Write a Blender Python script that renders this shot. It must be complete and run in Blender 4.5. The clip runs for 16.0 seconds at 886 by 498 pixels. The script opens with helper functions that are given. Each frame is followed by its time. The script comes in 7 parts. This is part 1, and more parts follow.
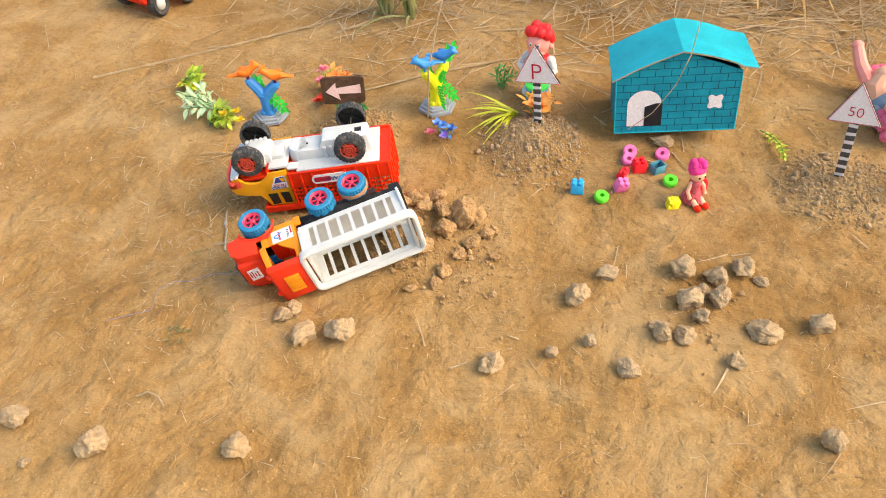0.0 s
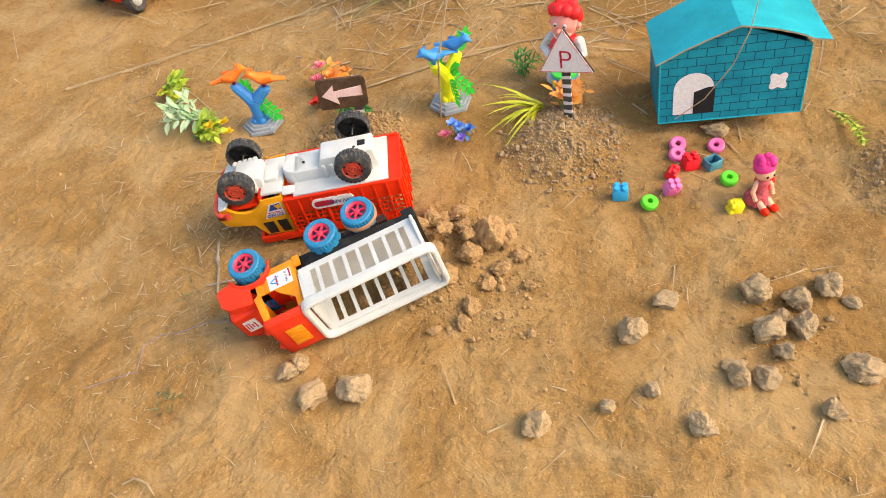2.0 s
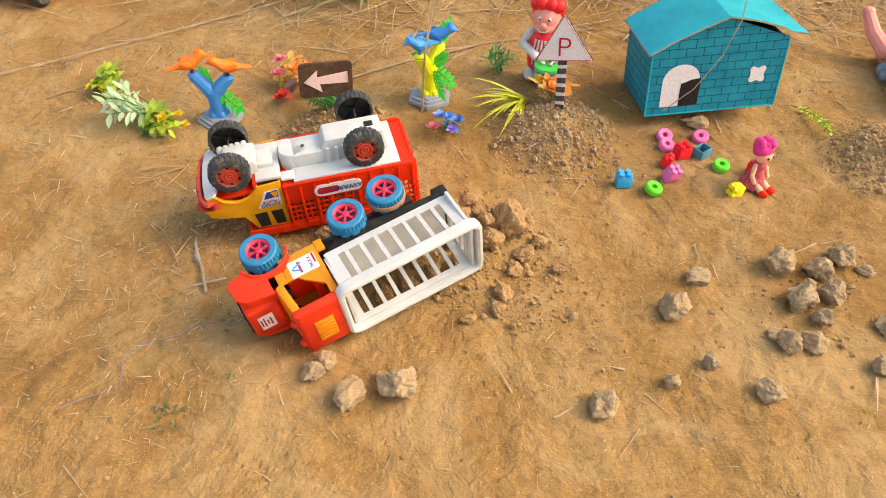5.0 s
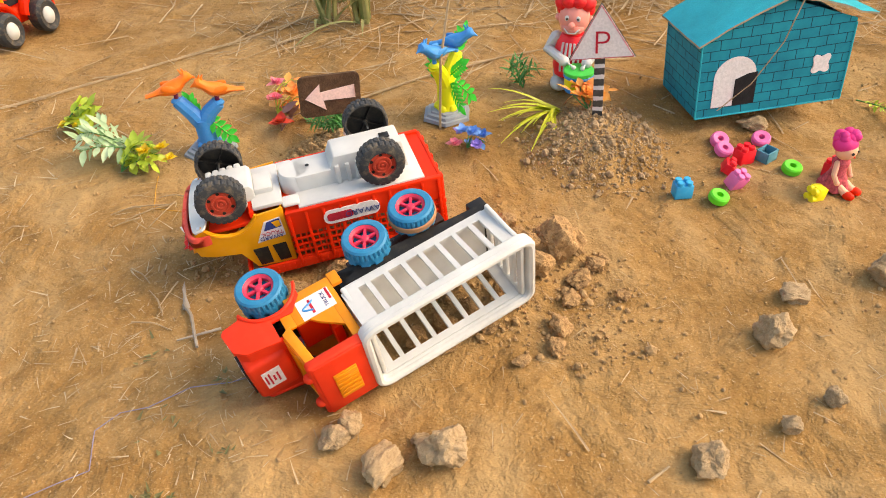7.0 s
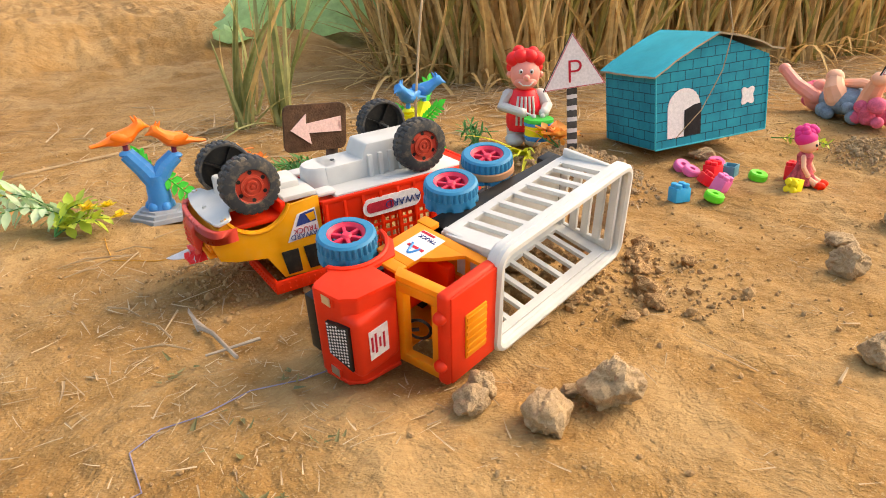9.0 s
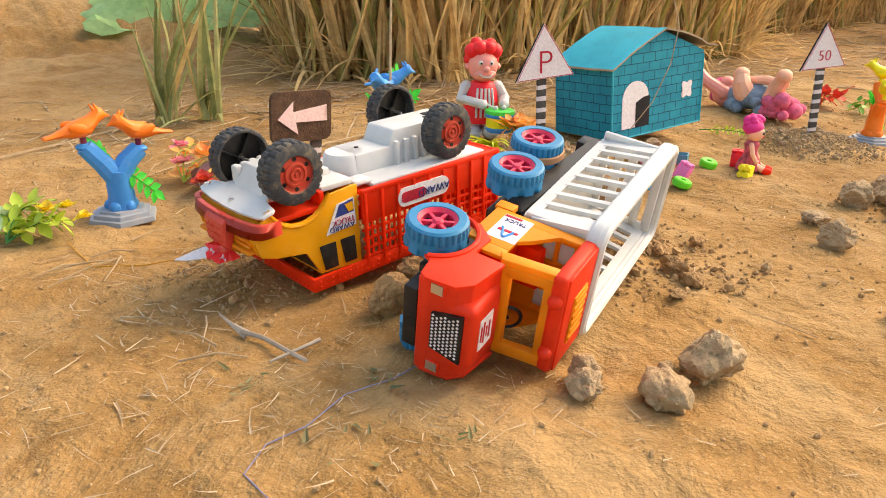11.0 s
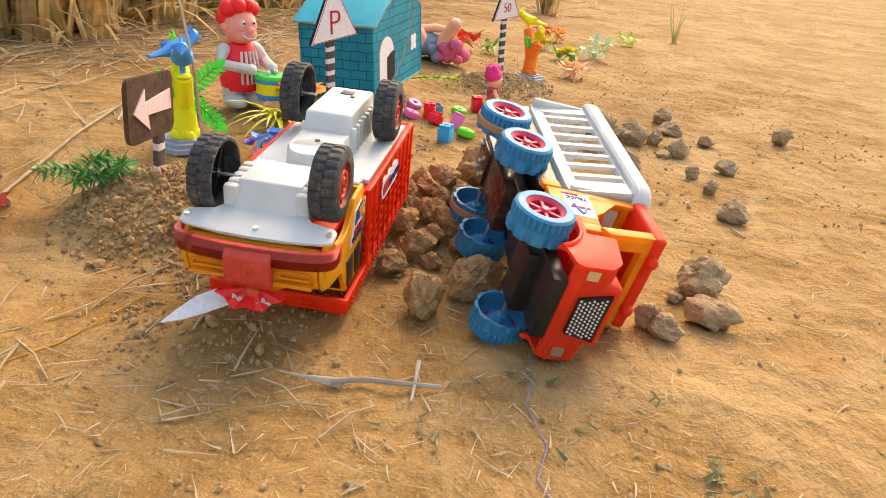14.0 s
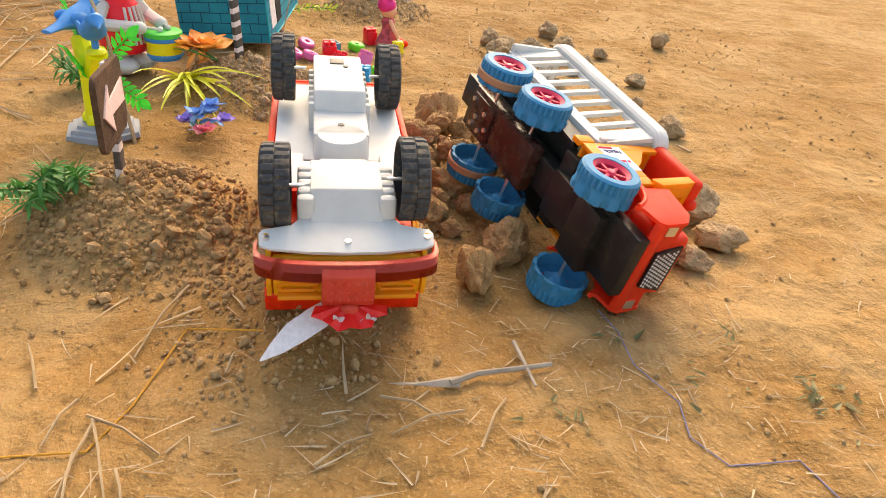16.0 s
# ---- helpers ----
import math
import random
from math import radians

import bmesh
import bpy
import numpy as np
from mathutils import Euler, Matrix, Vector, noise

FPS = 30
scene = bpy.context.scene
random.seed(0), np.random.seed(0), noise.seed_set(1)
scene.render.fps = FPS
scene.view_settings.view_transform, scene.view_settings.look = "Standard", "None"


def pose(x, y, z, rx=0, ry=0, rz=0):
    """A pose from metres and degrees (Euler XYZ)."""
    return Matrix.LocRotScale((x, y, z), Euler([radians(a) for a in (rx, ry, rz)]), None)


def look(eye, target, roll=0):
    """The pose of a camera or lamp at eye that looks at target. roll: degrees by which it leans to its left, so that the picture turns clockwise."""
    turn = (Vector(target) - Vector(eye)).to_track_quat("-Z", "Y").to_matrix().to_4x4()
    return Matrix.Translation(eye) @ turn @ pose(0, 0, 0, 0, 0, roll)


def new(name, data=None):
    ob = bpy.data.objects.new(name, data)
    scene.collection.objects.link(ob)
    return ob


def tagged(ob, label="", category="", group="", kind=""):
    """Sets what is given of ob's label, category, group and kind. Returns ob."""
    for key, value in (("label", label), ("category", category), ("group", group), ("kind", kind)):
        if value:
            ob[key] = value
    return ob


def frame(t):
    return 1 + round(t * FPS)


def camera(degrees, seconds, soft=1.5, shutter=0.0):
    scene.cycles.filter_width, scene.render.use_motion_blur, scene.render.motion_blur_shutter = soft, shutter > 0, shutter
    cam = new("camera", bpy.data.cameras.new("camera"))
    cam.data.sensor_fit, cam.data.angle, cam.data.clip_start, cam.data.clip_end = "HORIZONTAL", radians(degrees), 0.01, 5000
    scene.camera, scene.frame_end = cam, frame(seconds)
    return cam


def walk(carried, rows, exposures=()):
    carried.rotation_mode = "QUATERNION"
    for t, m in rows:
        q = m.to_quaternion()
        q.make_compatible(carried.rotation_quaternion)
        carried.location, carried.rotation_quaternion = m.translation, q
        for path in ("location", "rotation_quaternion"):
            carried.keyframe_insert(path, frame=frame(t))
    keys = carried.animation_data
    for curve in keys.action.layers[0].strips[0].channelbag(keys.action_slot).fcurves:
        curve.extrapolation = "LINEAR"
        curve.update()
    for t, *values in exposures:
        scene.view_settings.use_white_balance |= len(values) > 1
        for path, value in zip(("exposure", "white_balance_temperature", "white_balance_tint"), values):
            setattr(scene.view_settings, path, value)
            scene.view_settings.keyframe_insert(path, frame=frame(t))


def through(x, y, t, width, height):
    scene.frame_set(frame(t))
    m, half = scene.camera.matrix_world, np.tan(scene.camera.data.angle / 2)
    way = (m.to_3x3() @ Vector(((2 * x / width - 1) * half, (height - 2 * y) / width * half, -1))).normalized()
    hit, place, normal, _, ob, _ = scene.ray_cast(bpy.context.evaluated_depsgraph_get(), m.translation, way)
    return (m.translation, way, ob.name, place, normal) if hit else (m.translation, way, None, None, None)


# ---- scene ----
cam = camera(63.9, 16.0, 1.0)
PATH = [
    (0, (0.029, -0.025, 0.637), (-0.081, 1.416, -0.745), -4.8),
    (0.5, (-0.004, -0.009, 0.63), (-0.129, 1.435, -0.749), -3.3),
    (1, (-0.024, -0.008, 0.625), (-0.156, 1.434, -0.754), -3.9),
    (1.5, (-0.012, 0.047, 0.614), (-0.207, 1.426, -0.821), -8.4),
    (2, (0.017, 0.122, 0.598), (-0.146, 1.491, -0.85), -9.9),
    (2.5, (0.025, 0.17, 0.592), (-0.105, 1.494, -0.902), -11.5),
    (3, (-0.038, 0.148, 0.571), (-0.039, 1.357, -1.022), -6.7),
    (3.5, (-0.058, 0.102, 0.555), (0.083, 1.275, -1.059), 0.6),
    (4, (-0.07, 0.102, 0.553), (0.122, 1.349, -0.998), 2.7),
    (4.5, (-0.128, 0.129, 0.553), (0.097, 1.447, -0.933), 0.4),
    (4.7, (-0.157, 0.128, 0.542), (0.101, 1.495, -0.895), 1.0),
    (6.8, (-0.189, 0.192, 0.432), (0.093, 1.734, -0.81), -2.3),
    (7, (-0.186, 0.212, 0.419), (0.097, 1.743, -0.836), -2.7),
    (7.5, (-0.264, 0.225, 0.364), (0.182, 1.724, -0.884), -0.9),
    (8, (-0.326, 0.211, 0.318), (0.235, 1.738, -0.846), -0.7),
    (8.5, (-0.36, 0.225, 0.259), (0.374, 1.858, -0.632), -0.3),
    (9, (-0.378, 0.243, 0.227), (0.482, 1.889, -0.515), -1.0),
    (9.5, (-0.416, 0.258, 0.219), (0.535, 1.878, -0.467), -1.6),
    (9.7, (-0.435, 0.265, 0.214), (0.552, 1.876, -0.442), -1.1),
    (11.8, (-0.532, 0.39, 0.209), (0.888, 1.586, -0.535), 3.7),
    (12, (-0.548, 0.407, 0.217), (0.931, 1.539, -0.511), 3.8),
    (12.5, (-0.549, 0.445, 0.235), (0.927, 1.459, -0.657), 1.3),
    (13, (-0.55, 0.469, 0.236), (0.903, 1.44, -0.735), -0.4),
    (13.5, (-0.584, 0.531, 0.219), (1.1, 1.085, -0.708), 4.9),
    (14, (-0.616, 0.602, 0.215), (1.182, 0.924, -0.601), 5.4),
    (14.5, (-0.614, 0.656, 0.23), (1.203, 0.824, -0.59), 2.9),
    (15, (-0.567, 0.666, 0.255), (1.171, 0.798, -0.724), -0.1),
    (15.5, (-0.555, 0.686, 0.241), (1.178, 0.726, -0.756), 1.5),
    (16, (-0.597, 0.749, 0.237), (1.115, 0.527, -0.773), 4.4),
]
walk(cam, [(t, look(eye, target, roll)) for t, eye, target, roll in PATH],
     [(0.0, 1.42, 7250, 7), (2.5, 1.30, 7500, 8), (4.5, 1.33, 7800, 9), (7.0, 1.30, 7900, 10), (9.5, 1.45, 8100, 11), (14.0, 1.54, 8000, 11), (16.0, 1.53, 8400, 12)])

# ---- world, sun ----
world = bpy.data.worlds.new("World")
scene.world = world
world.use_nodes = True
wn = world.node_tree.nodes
sky = wn.new("ShaderNodeTexSky")
sky.sky_type, sky.sun_disc = "NISHITA", False
SUN_ELEV, SUN_AZ = 42.0, 100.0   # degrees above the horizon, and clockwise from north (+y)
sky.sun_elevation, sky.sun_rotation = radians(SUN_ELEV), radians(SUN_AZ)
sky.dust_density, sky.air_density = 3.0, 1.2
wn["Background"].inputs["Strength"].default_value = 0.15
world.node_tree.links.new(sky.outputs[0], wn["Background"].inputs["Color"])
sun = new("sun", bpy.data.lights.new("sun", "SUN"))
sun.data.energy, sun.data.angle, sun.data.color = 0.78, radians(40), (1.0, 0.85, 0.64)
SUN_DIR = Vector((math.sin(radians(SUN_AZ)) * math.cos(radians(SUN_ELEV)), math.cos(radians(SUN_AZ)) * math.cos(radians(SUN_ELEV)), math.sin(radians(SUN_ELEV))))
sun.matrix_world = look(SUN_DIR * 20, (0, 0, 0))

# ---- materials ----
def nodes_of(name):
    m = bpy.data.materials.new(name)
    m.use_nodes = True
    return m, m.node_tree.nodes, m.node_tree.links, m.node_tree.nodes["Principled BSDF"]


def noise_tex(n, l, scale, detail=4.0, rough=0.6, coord="Object", distort=0.0):
    tc = n.new("ShaderNodeTexCoord")
    t = n.new("ShaderNodeTexNoise")
    t.inputs["Scale"].default_value, t.inputs["Detail"].default_value, t.inputs["Roughness"].default_value = scale, detail, rough
    t.inputs["Distortion"].default_value = distort
    l.new(tc.outputs[coord], t.inputs["Vector"])
    return t


def ramp(n, l, src, stops):
    r = n.new("ShaderNodeValToRGB")
    while len(r.color_ramp.elements) < len(stops):
        r.color_ramp.elements.new(0.5)
    for e, (p, c) in zip(r.color_ramp.elements, stops):
        e.position, e.color = p, (*c, 1)
    l.new(src, r.inputs[0])
    return r.outputs[0]


def mix(n, l, fac, a, b, kind="MIX"):
    m = n.new("ShaderNodeMix")
    m.data_type, m.blend_type = "RGBA", kind
    for sock, v in ((m.inputs[0], fac), (m.inputs[6], a), (m.inputs[7], b)):
        if isinstance(v, (int, float)):
            sock.default_value = v
        elif isinstance(v, tuple):
            sock.default_value = (*v, 1)
        else:
            l.new(v, sock)
    return m.outputs[2]


def bump(n, l, bsdf, src, strength, dist, prev=None):
    b = n.new("ShaderNodeBump")
    b.inputs["Strength"].default_value, b.inputs["Distance"].default_value = strength, dist
    l.new(src, b.inputs["Height"])
    if prev is not None:
        l.new(prev, b.inputs["Normal"])
    l.new(b.outputs[0], bsdf.inputs["Normal"])
    return b.outputs[0]


def plastic(name, col, rough=0.38, dust=0.16, sss=0.0, trans=0.0):
    """Moulded toy plastic: slight colour drift, fine scuffs and a film of dust."""
    m, n, l, p = nodes_of(name)
    a = noise_tex(n, l, 35, 4)
    dark = tuple(c * 0.86 for c in col)
    light = tuple(min(1.0, c * 1.06 + 0.005) for c in col)
    c1 = ramp(n, l, a.outputs[0], [(0.3, dark), (0.7, light)])
    d = noise_tex(n, l, 140, 6, 0.7)
    f = ramp(n, l, d.outputs[0], [(0.5, (0, 0, 0)), (0.8, (dust, dust, dust))])
    c2 = mix(n, l, f, c1, (0.5, 0.36, 0.2))
    l.new(c2, p.inputs["Base Color"])
    r = ramp(n, l, d.outputs[0], [(0.3, (rough - 0.08,) * 3), (0.75, (rough + 0.22,) * 3)])
    l.new(r, p.inputs["Roughness"])
    p.inputs["Specular IOR Level"].default_value = 0.3
    p.inputs["Subsurface Weight"].default_value = sss
    p.inputs["Subsurface Radius"].default_value = (0.004, 0.003, 0.002)
    bump(n, l, p, a.outputs[0], 0.12, 0.001)
    if trans:
        t = n.new("ShaderNodeBsdfTranslucent")
        l.new(c2, t.inputs["Color"])
        x = n.new("ShaderNodeMixShader")
        x.inputs[0].default_value = trans
        l.new(p.outputs[0], x.inputs[1])
        l.new(t.outputs[0], x.inputs[2])
        l.new(x.outputs[0], n["Material Output"].inputs["Surface"])
    return m


def matte(name, col, rough=0.85, var=0.25, scale=60, fine=400, bumpy=0.3):
    m, n, l, p = nodes_of(name)
    a, b = noise_tex(n, l, scale, 5), noise_tex(n, l, fine, 3)
    c1 = ramp(n, l, a.outputs[0], [(0.3, tuple(c * (1 - var) for c in col)), (0.7, tuple(min(1, c * (1 + var * 0.6)) for c in col))])
    c2 = mix(n, l, 0.25, c1, ramp(n, l, b.outputs[0], [(0.35, tuple(c * 0.6 for c in col)), (0.65, tuple(min(1, c * 1.3) for c in col))]))
    l.new(c2, p.inputs["Base Color"])
    p.inputs["Roughness"].default_value = rough
    p.inputs["Specular IOR Level"].default_value = 0.2
    bump(n, l, p, b.outputs[0], bumpy, 0.0015)
    return m


def leaf_mat(name, col, col2, through=0.25, rough=0.5):
    """Leaf or blade: colour varies from piece to piece and along the surface, light passes through."""
    m, n, l, p = nodes_of(name)
    g = n.new("ShaderNodeNewGeometry")
    a = noise_tex(n, l, 45, 3)
    c1 = ramp(n, l, g.outputs["Random Per Island"], [(0.0, col), (1.0, col2)])
    c2 = mix(n, l, 0.35, c1, ramp(n, l, a.outputs[0], [(0.3, tuple(c * 0.55 for c in col)), (0.7, tuple(min(1, c * 1.25) for c in col2))]))
    l.new(c2, p.inputs["Base Color"])
    p.inputs["Roughness"].default_value = rough
    t = n.new("ShaderNodeBsdfTranslucent")
    l.new(c2, t.inputs["Color"])
    x = n.new("ShaderNodeMixShader")
    x.inputs[0].default_value = through
    l.new(p.outputs[0], x.inputs[1])
    l.new(t.outputs[0], x.inputs[2])
    l.new(x.outputs[0], n["Material Output"].inputs["Surface"])
    return m


def soil_mat():
    m, n, l, p = nodes_of("dry_sandy_soil")
    big, mid, fine, grit = (noise_tex(n, l, s, d, 0.6, "Object", w) for s, d, w in ((2.6, 5, 0.4), (16, 6, 0.3), (90, 5, 0.0), (520, 3, 0)))
    c1 = ramp(n, l, big.outputs[0], [(0.28, (0.251, 0.126, 0.038)), (0.5, (0.344, 0.183, 0.059)), (0.72, (0.437, 0.261, 0.105))])
    c2 = mix(n, l, ramp(n, l, mid.outputs[0], [(0.4, (0, 0, 0)), (0.66, (0.8, 0.8, 0.8))]), c1, (0.437, 0.257, 0.105))
    c3 = mix(n, l, ramp(n, l, fine.outputs[0], [(0.34, (0.5, 0.5, 0.5)), (0.46, (0, 0, 0))]), c2, (0.2, 0.105, 0.036))
    c4 = mix(n, l, ramp(n, l, grit.outputs[0], [(0.56, (0, 0, 0)), (0.7, (0.55, 0.55, 0.55))]), c3, (0.56, 0.41, 0.23))
    c4 = mix(n, l, ramp(n, l, grit.outputs[0], [(0.3, (0.35, 0.35, 0.35)), (0.4, (0, 0, 0))]), c4, (0.18, 0.095, 0.035))
    patch = noise_tex(n, l, 6.5, 6, 0.62, "Object", 0.8)
    c4 = mix(n, l, ramp(n, l, patch.outputs[0], [(0.48, (0, 0, 0)), (0.6, (0.6, 0.6, 0.6))]), c4, (0.484, 0.313, 0.147))
    c4 = mix(n, l, ramp(n, l, patch.outputs[0], [(0.36, (0.55, 0.55, 0.55)), (0.44, (0, 0, 0))]), c4, (0.3, 0.155, 0.045))
    streak = noise_tex(n, l, 7, 7, 0.7, "Object", 1.4)
    c4 = mix(n, l, ramp(n, l, streak.outputs[0], [(0.47, (0, 0, 0)), (0.5, (0.28, 0.28, 0.28)), (0.53, (0, 0, 0))]), c4, (0.2, 0.11, 0.04))
    c4 = mix(n, l, 1.0, c4, (0.86, 0.86, 0.83), "MULTIPLY")
    l.new(c4, p.inputs["Base Color"])
    p.inputs["Roughness"].default_value = 0.95
    p.inputs["Specular IOR Level"].default_value = 0.2
    def ridged(src, power):
        d = n.new("ShaderNodeMath")
        d.operation = "SUBTRACT"
        d.inputs[1].default_value = 0.5
        l.new(src, d.inputs[0])
        a = n.new("ShaderNodeMath")
        a.operation = "ABSOLUTE"
        l.new(d.outputs[0], a.inputs[0])
        q = n.new("ShaderNodeMath")
        q.operation = "POWER"
        q.inputs[1].default_value = power
        l.new(a.outputs[0], q.inputs[0])
        return q.outputs[0]
    scuff = noise_tex(n, l, 11, 5, 0.55, "Object", 0.9)
    crust = noise_tex(n, l, 42, 4, 0.5, "Object", 0.2)
    b0 = bump(n, l, p, streak.outputs[0], 0.4, 0.02)
    b0 = bump(n, l, p, ridged(scuff.outputs[0], 0.9), 0.34, 0.02, b0)
    b0 = bump(n, l, p, ridged(crust.outputs[0], 1.4), 0.5, 0.010, b0)
    b1 = bump(n, l, p, mid.outputs[0], 0.7, 0.016, b0)
    b2 = bump(n, l, p, fine.outputs[0], 0.6, 0.005, b1)
    bump(n, l, p, grit.outputs[0], 0.55, 0.0018, b2)
    return m


def rock_mat(name, dark, light, k=1.0):
    m, n, l, p = nodes_of(name)
    oi = n.new("ShaderNodeObjectInfo")
    a, b = noise_tex(n, l, 55 * k, 6, 0.65), noise_tex(n, l, 320 * k, 5, 0.7)
    c1 = ramp(n, l, a.outputs[0], [(0.3, dark), (0.65, light)])
    c2 = mix(n, l, ramp(n, l, b.outputs[0], [(0.32, (0.5, 0.5, 0.5)), (0.5, (0, 0, 0))]), c1, tuple(c * 0.5 for c in dark))
    c3 = mix(n, l, ramp(n, l, oi.outputs["Random"], [(0, (0, 0, 0)), (1, (0.35, 0.35, 0.35))]), c2, (0.46, 0.29, 0.14))
    l.new(c3, p.inputs["Base Color"])
    p.inputs["Roughness"].default_value = 0.95
    p.inputs["Specular IOR Level"].default_value = 0.2
    b1 = bump(n, l, p, a.outputs[0], 0.4, 0.004)
    bump(n, l, p, b.outputs[0], 0.7, 0.0016, b1)
    return m


def brick_drawn_mat():
    """Teal poster paint on cardboard, with brick courses ruled in black marker."""
    m, n, l, p = nodes_of("teal_painted_card_bricks")
    tc = n.new("ShaderNodeTexCoord")
    wob = noise_tex(n, l, 60, 2)
    sep = n.new("ShaderNodeSeparateXYZ")
    l.new(tc.outputs["Object"], sep.inputs[0])
    add = n.new("ShaderNodeMath")
    l.new(sep.outputs[0], add.inputs[0])
    l.new(sep.outputs[1], add.inputs[1])
    com = n.new("ShaderNodeCombineXYZ")
    l.new(add.outputs[0], com.inputs[0])
    l.new(sep.outputs[2], com.inputs[1])
    off = n.new("ShaderNodeVectorMath")
    off.operation = "MULTIPLY_ADD"
    off.inputs[1].default_value = (0.0022, 0.0022, 0)
    l.new(wob.outputs["Color"], off.inputs[0])
    l.new(com.outputs[0], off.inputs[2])
    br = n.new("ShaderNodeTexBrick")
    br.inputs["Scale"].default_value = 1.0
    br.inputs["Brick Width"].default_value, br.inputs["Row Height"].default_value = 0.0215, 0.0112
    br.inputs["Mortar Size"].default_value, br.inputs["Mortar Smooth"].default_value = 0.00055, 0.3
    l.new(off.outputs[0], br.inputs["Vector"])
    a, b = noise_tex(n, l, 28, 5), noise_tex(n, l, 260, 4, 0.7)
    c1 = ramp(n, l, a.outputs[0], [(0.3, (0.0, 0.17, 0.25)), (0.7, (0.001, 0.28, 0.37))])
    c2 = mix(n, l, ramp(n, l, b.outputs[0], [(0.66, (0, 0, 0)), (0.78, (0.35, 0.35, 0.35))]), c1, (0.2, 0.45, 0.5))
    inkf = n.new("ShaderNodeMath")
    inkf.operation = "MULTIPLY"
    inkf.inputs[1].default_value = 0.85
    l.new(br.outputs["Fac"], inkf.inputs[0])
    c3 = mix(n, l, inkf.outputs[0], c2, (0.006, 0.02, 0.035))
    l.new(c3, p.inputs["Base Color"])
    p.inputs["Roughness"].default_value = 0.7
    p.inputs["Specular IOR Level"].default_value = 0.2
    bump(n, l, p, a.outputs[0], 0.2, 0.003)
    return m


def stripes_mat(name, axis, period, dark, light, duty=0.6):
    """Bands wrapped round a stick."""
    m, n, l, p = nodes_of(name)
    tc = n.new("ShaderNodeTexCoord")
    sep = n.new("ShaderNodeSeparateXYZ")
    l.new(tc.outputs["Object"], sep.inputs[0])
    w = noise_tex(n, l, 90, 2)
    ad = n.new("ShaderNodeMath")
    ad.operation = "MULTIPLY_ADD"
    ad.inputs[1].default_value = period * 0.25
    l.new(w.outputs[0], ad.inputs[0])
    l.new(sep.outputs[axis], ad.inputs[2])
    dv = n.new("ShaderNodeMath")
    dv.operation = "DIVIDE"
    dv.inputs[1].default_value = period
    l.new(ad.outputs[0], dv.inputs[0])
    fr = n.new("ShaderNodeMath")
    fr.operation = "FRACT"
    l.new(dv.outputs[0], fr.inputs[0])
    gt = n.new("ShaderNodeMath")
    gt.operation = "GREATER_THAN"
    gt.inputs[1].default_value = duty
    l.new(fr.outputs[0], gt.inputs[0])
    g = noise_tex(n, l, 150, 4)
    c = mix(n, l, gt.outputs[0], dark, light)
    c2 = mix(n, l, 0.1, c, ramp(n, l, g.outputs[0], [(0.3, (0.12, 0.1, 0.08)), (0.7, (0.6, 0.55, 0.5))]))
    l.new(c2, p.inputs["Base Color"])
    p.inputs["Roughness"].default_value = 0.7
    return m


SOIL = soil_mat()
ROCK = rock_mat("dried_mud_rock", (0.29, 0.195, 0.11), (0.48, 0.345, 0.205), 0.045)
CLOD = rock_mat("brown_earth_clod", (0.27, 0.145, 0.06), (0.48, 0.29, 0.135), 0.045)
CRUMB = rock_mat("brown_earth_crumbs", (0.26, 0.15, 0.065), (0.46, 0.295, 0.145))
GRAVEL = rock_mat("grey_brown_gravel", (0.26, 0.165, 0.085), (0.44, 0.315, 0.19))
RED = plastic("orange_red_plastic", (1.0, 0.042, 0.007), 0.4, 0.03, trans=0.36)
RED_SOFT = plastic("coral_red_plastic", (1.0, 0.062, 0.022), 0.4, 0.03, trans=0.4)
DARK_RED = plastic("translucent_red_plastic", (0.82, 0.085, 0.055), 0.28, 0.14, trans=0.25)
YELLOW = plastic("amber_yellow_plastic", (0.95, 0.42, 0.015), trans=0.25)
ORANGE = plastic("orange_plastic", (1.0, 0.36, 0.02), trans=0.35)
WHITE = plastic("white_plastic", (0.71, 0.71, 0.695), 0.4, 0.06, trans=0.22)
BLUE_TYRE = plastic("blue_rubbery_plastic", (0.01, 0.19, 0.37), 0.45, 0.12)
PINK_RIM = plastic("crimson_plastic", (0.62, 0.03, 0.08))
BLACK_P = plastic("black_plastic", (0.012, 0.011, 0.01), 0.35, 0.07)
BROWN_P = plastic("dark_brown_glossy_plastic", (0.05, 0.018, 0.012), 0.2, 0.06)
TYRE = plastic("dusty_black_rubber", (0.036, 0.038, 0.042), 0.6, 0.4)
HUB_RED = plastic("brick_red_plastic", (0.5, 0.05, 0.025), 0.45)
BAND = plastic("tan_rubber_band", (0.42, 0.2, 0.1), 0.6)
STEEL = nodes_of("steel_screw")[0]
STEEL.node_tree.nodes["Principled BSDF"].inputs["Metallic"].default_value = 1.0
STEEL.node_tree.nodes["Principled BSDF"].inputs["Roughness"].default_value = 0.35
TEAL_BRICK = brick_drawn_mat()
TEAL = matte("teal_glitter_paint", (0.001, 0.37, 0.46), 0.5, 0.25, 25, 700, 0.25)
CARD = matte("grey_brown_cardboard", (0.36, 0.28, 0.19), 0.9)
PAPER = matte("white_paper", (0.74, 0.69, 0.69), 0.9, 0.05, 30, 400, 0.1)
PINK_PAPER = matte("pale_pink_paper", (0.8, 0.56, 0.52), 0.9, 0.08, 30)
BLACK_PAPER = matte("black_marker_paper", (0.02, 0.018, 0.02), 0.8, 0.5)
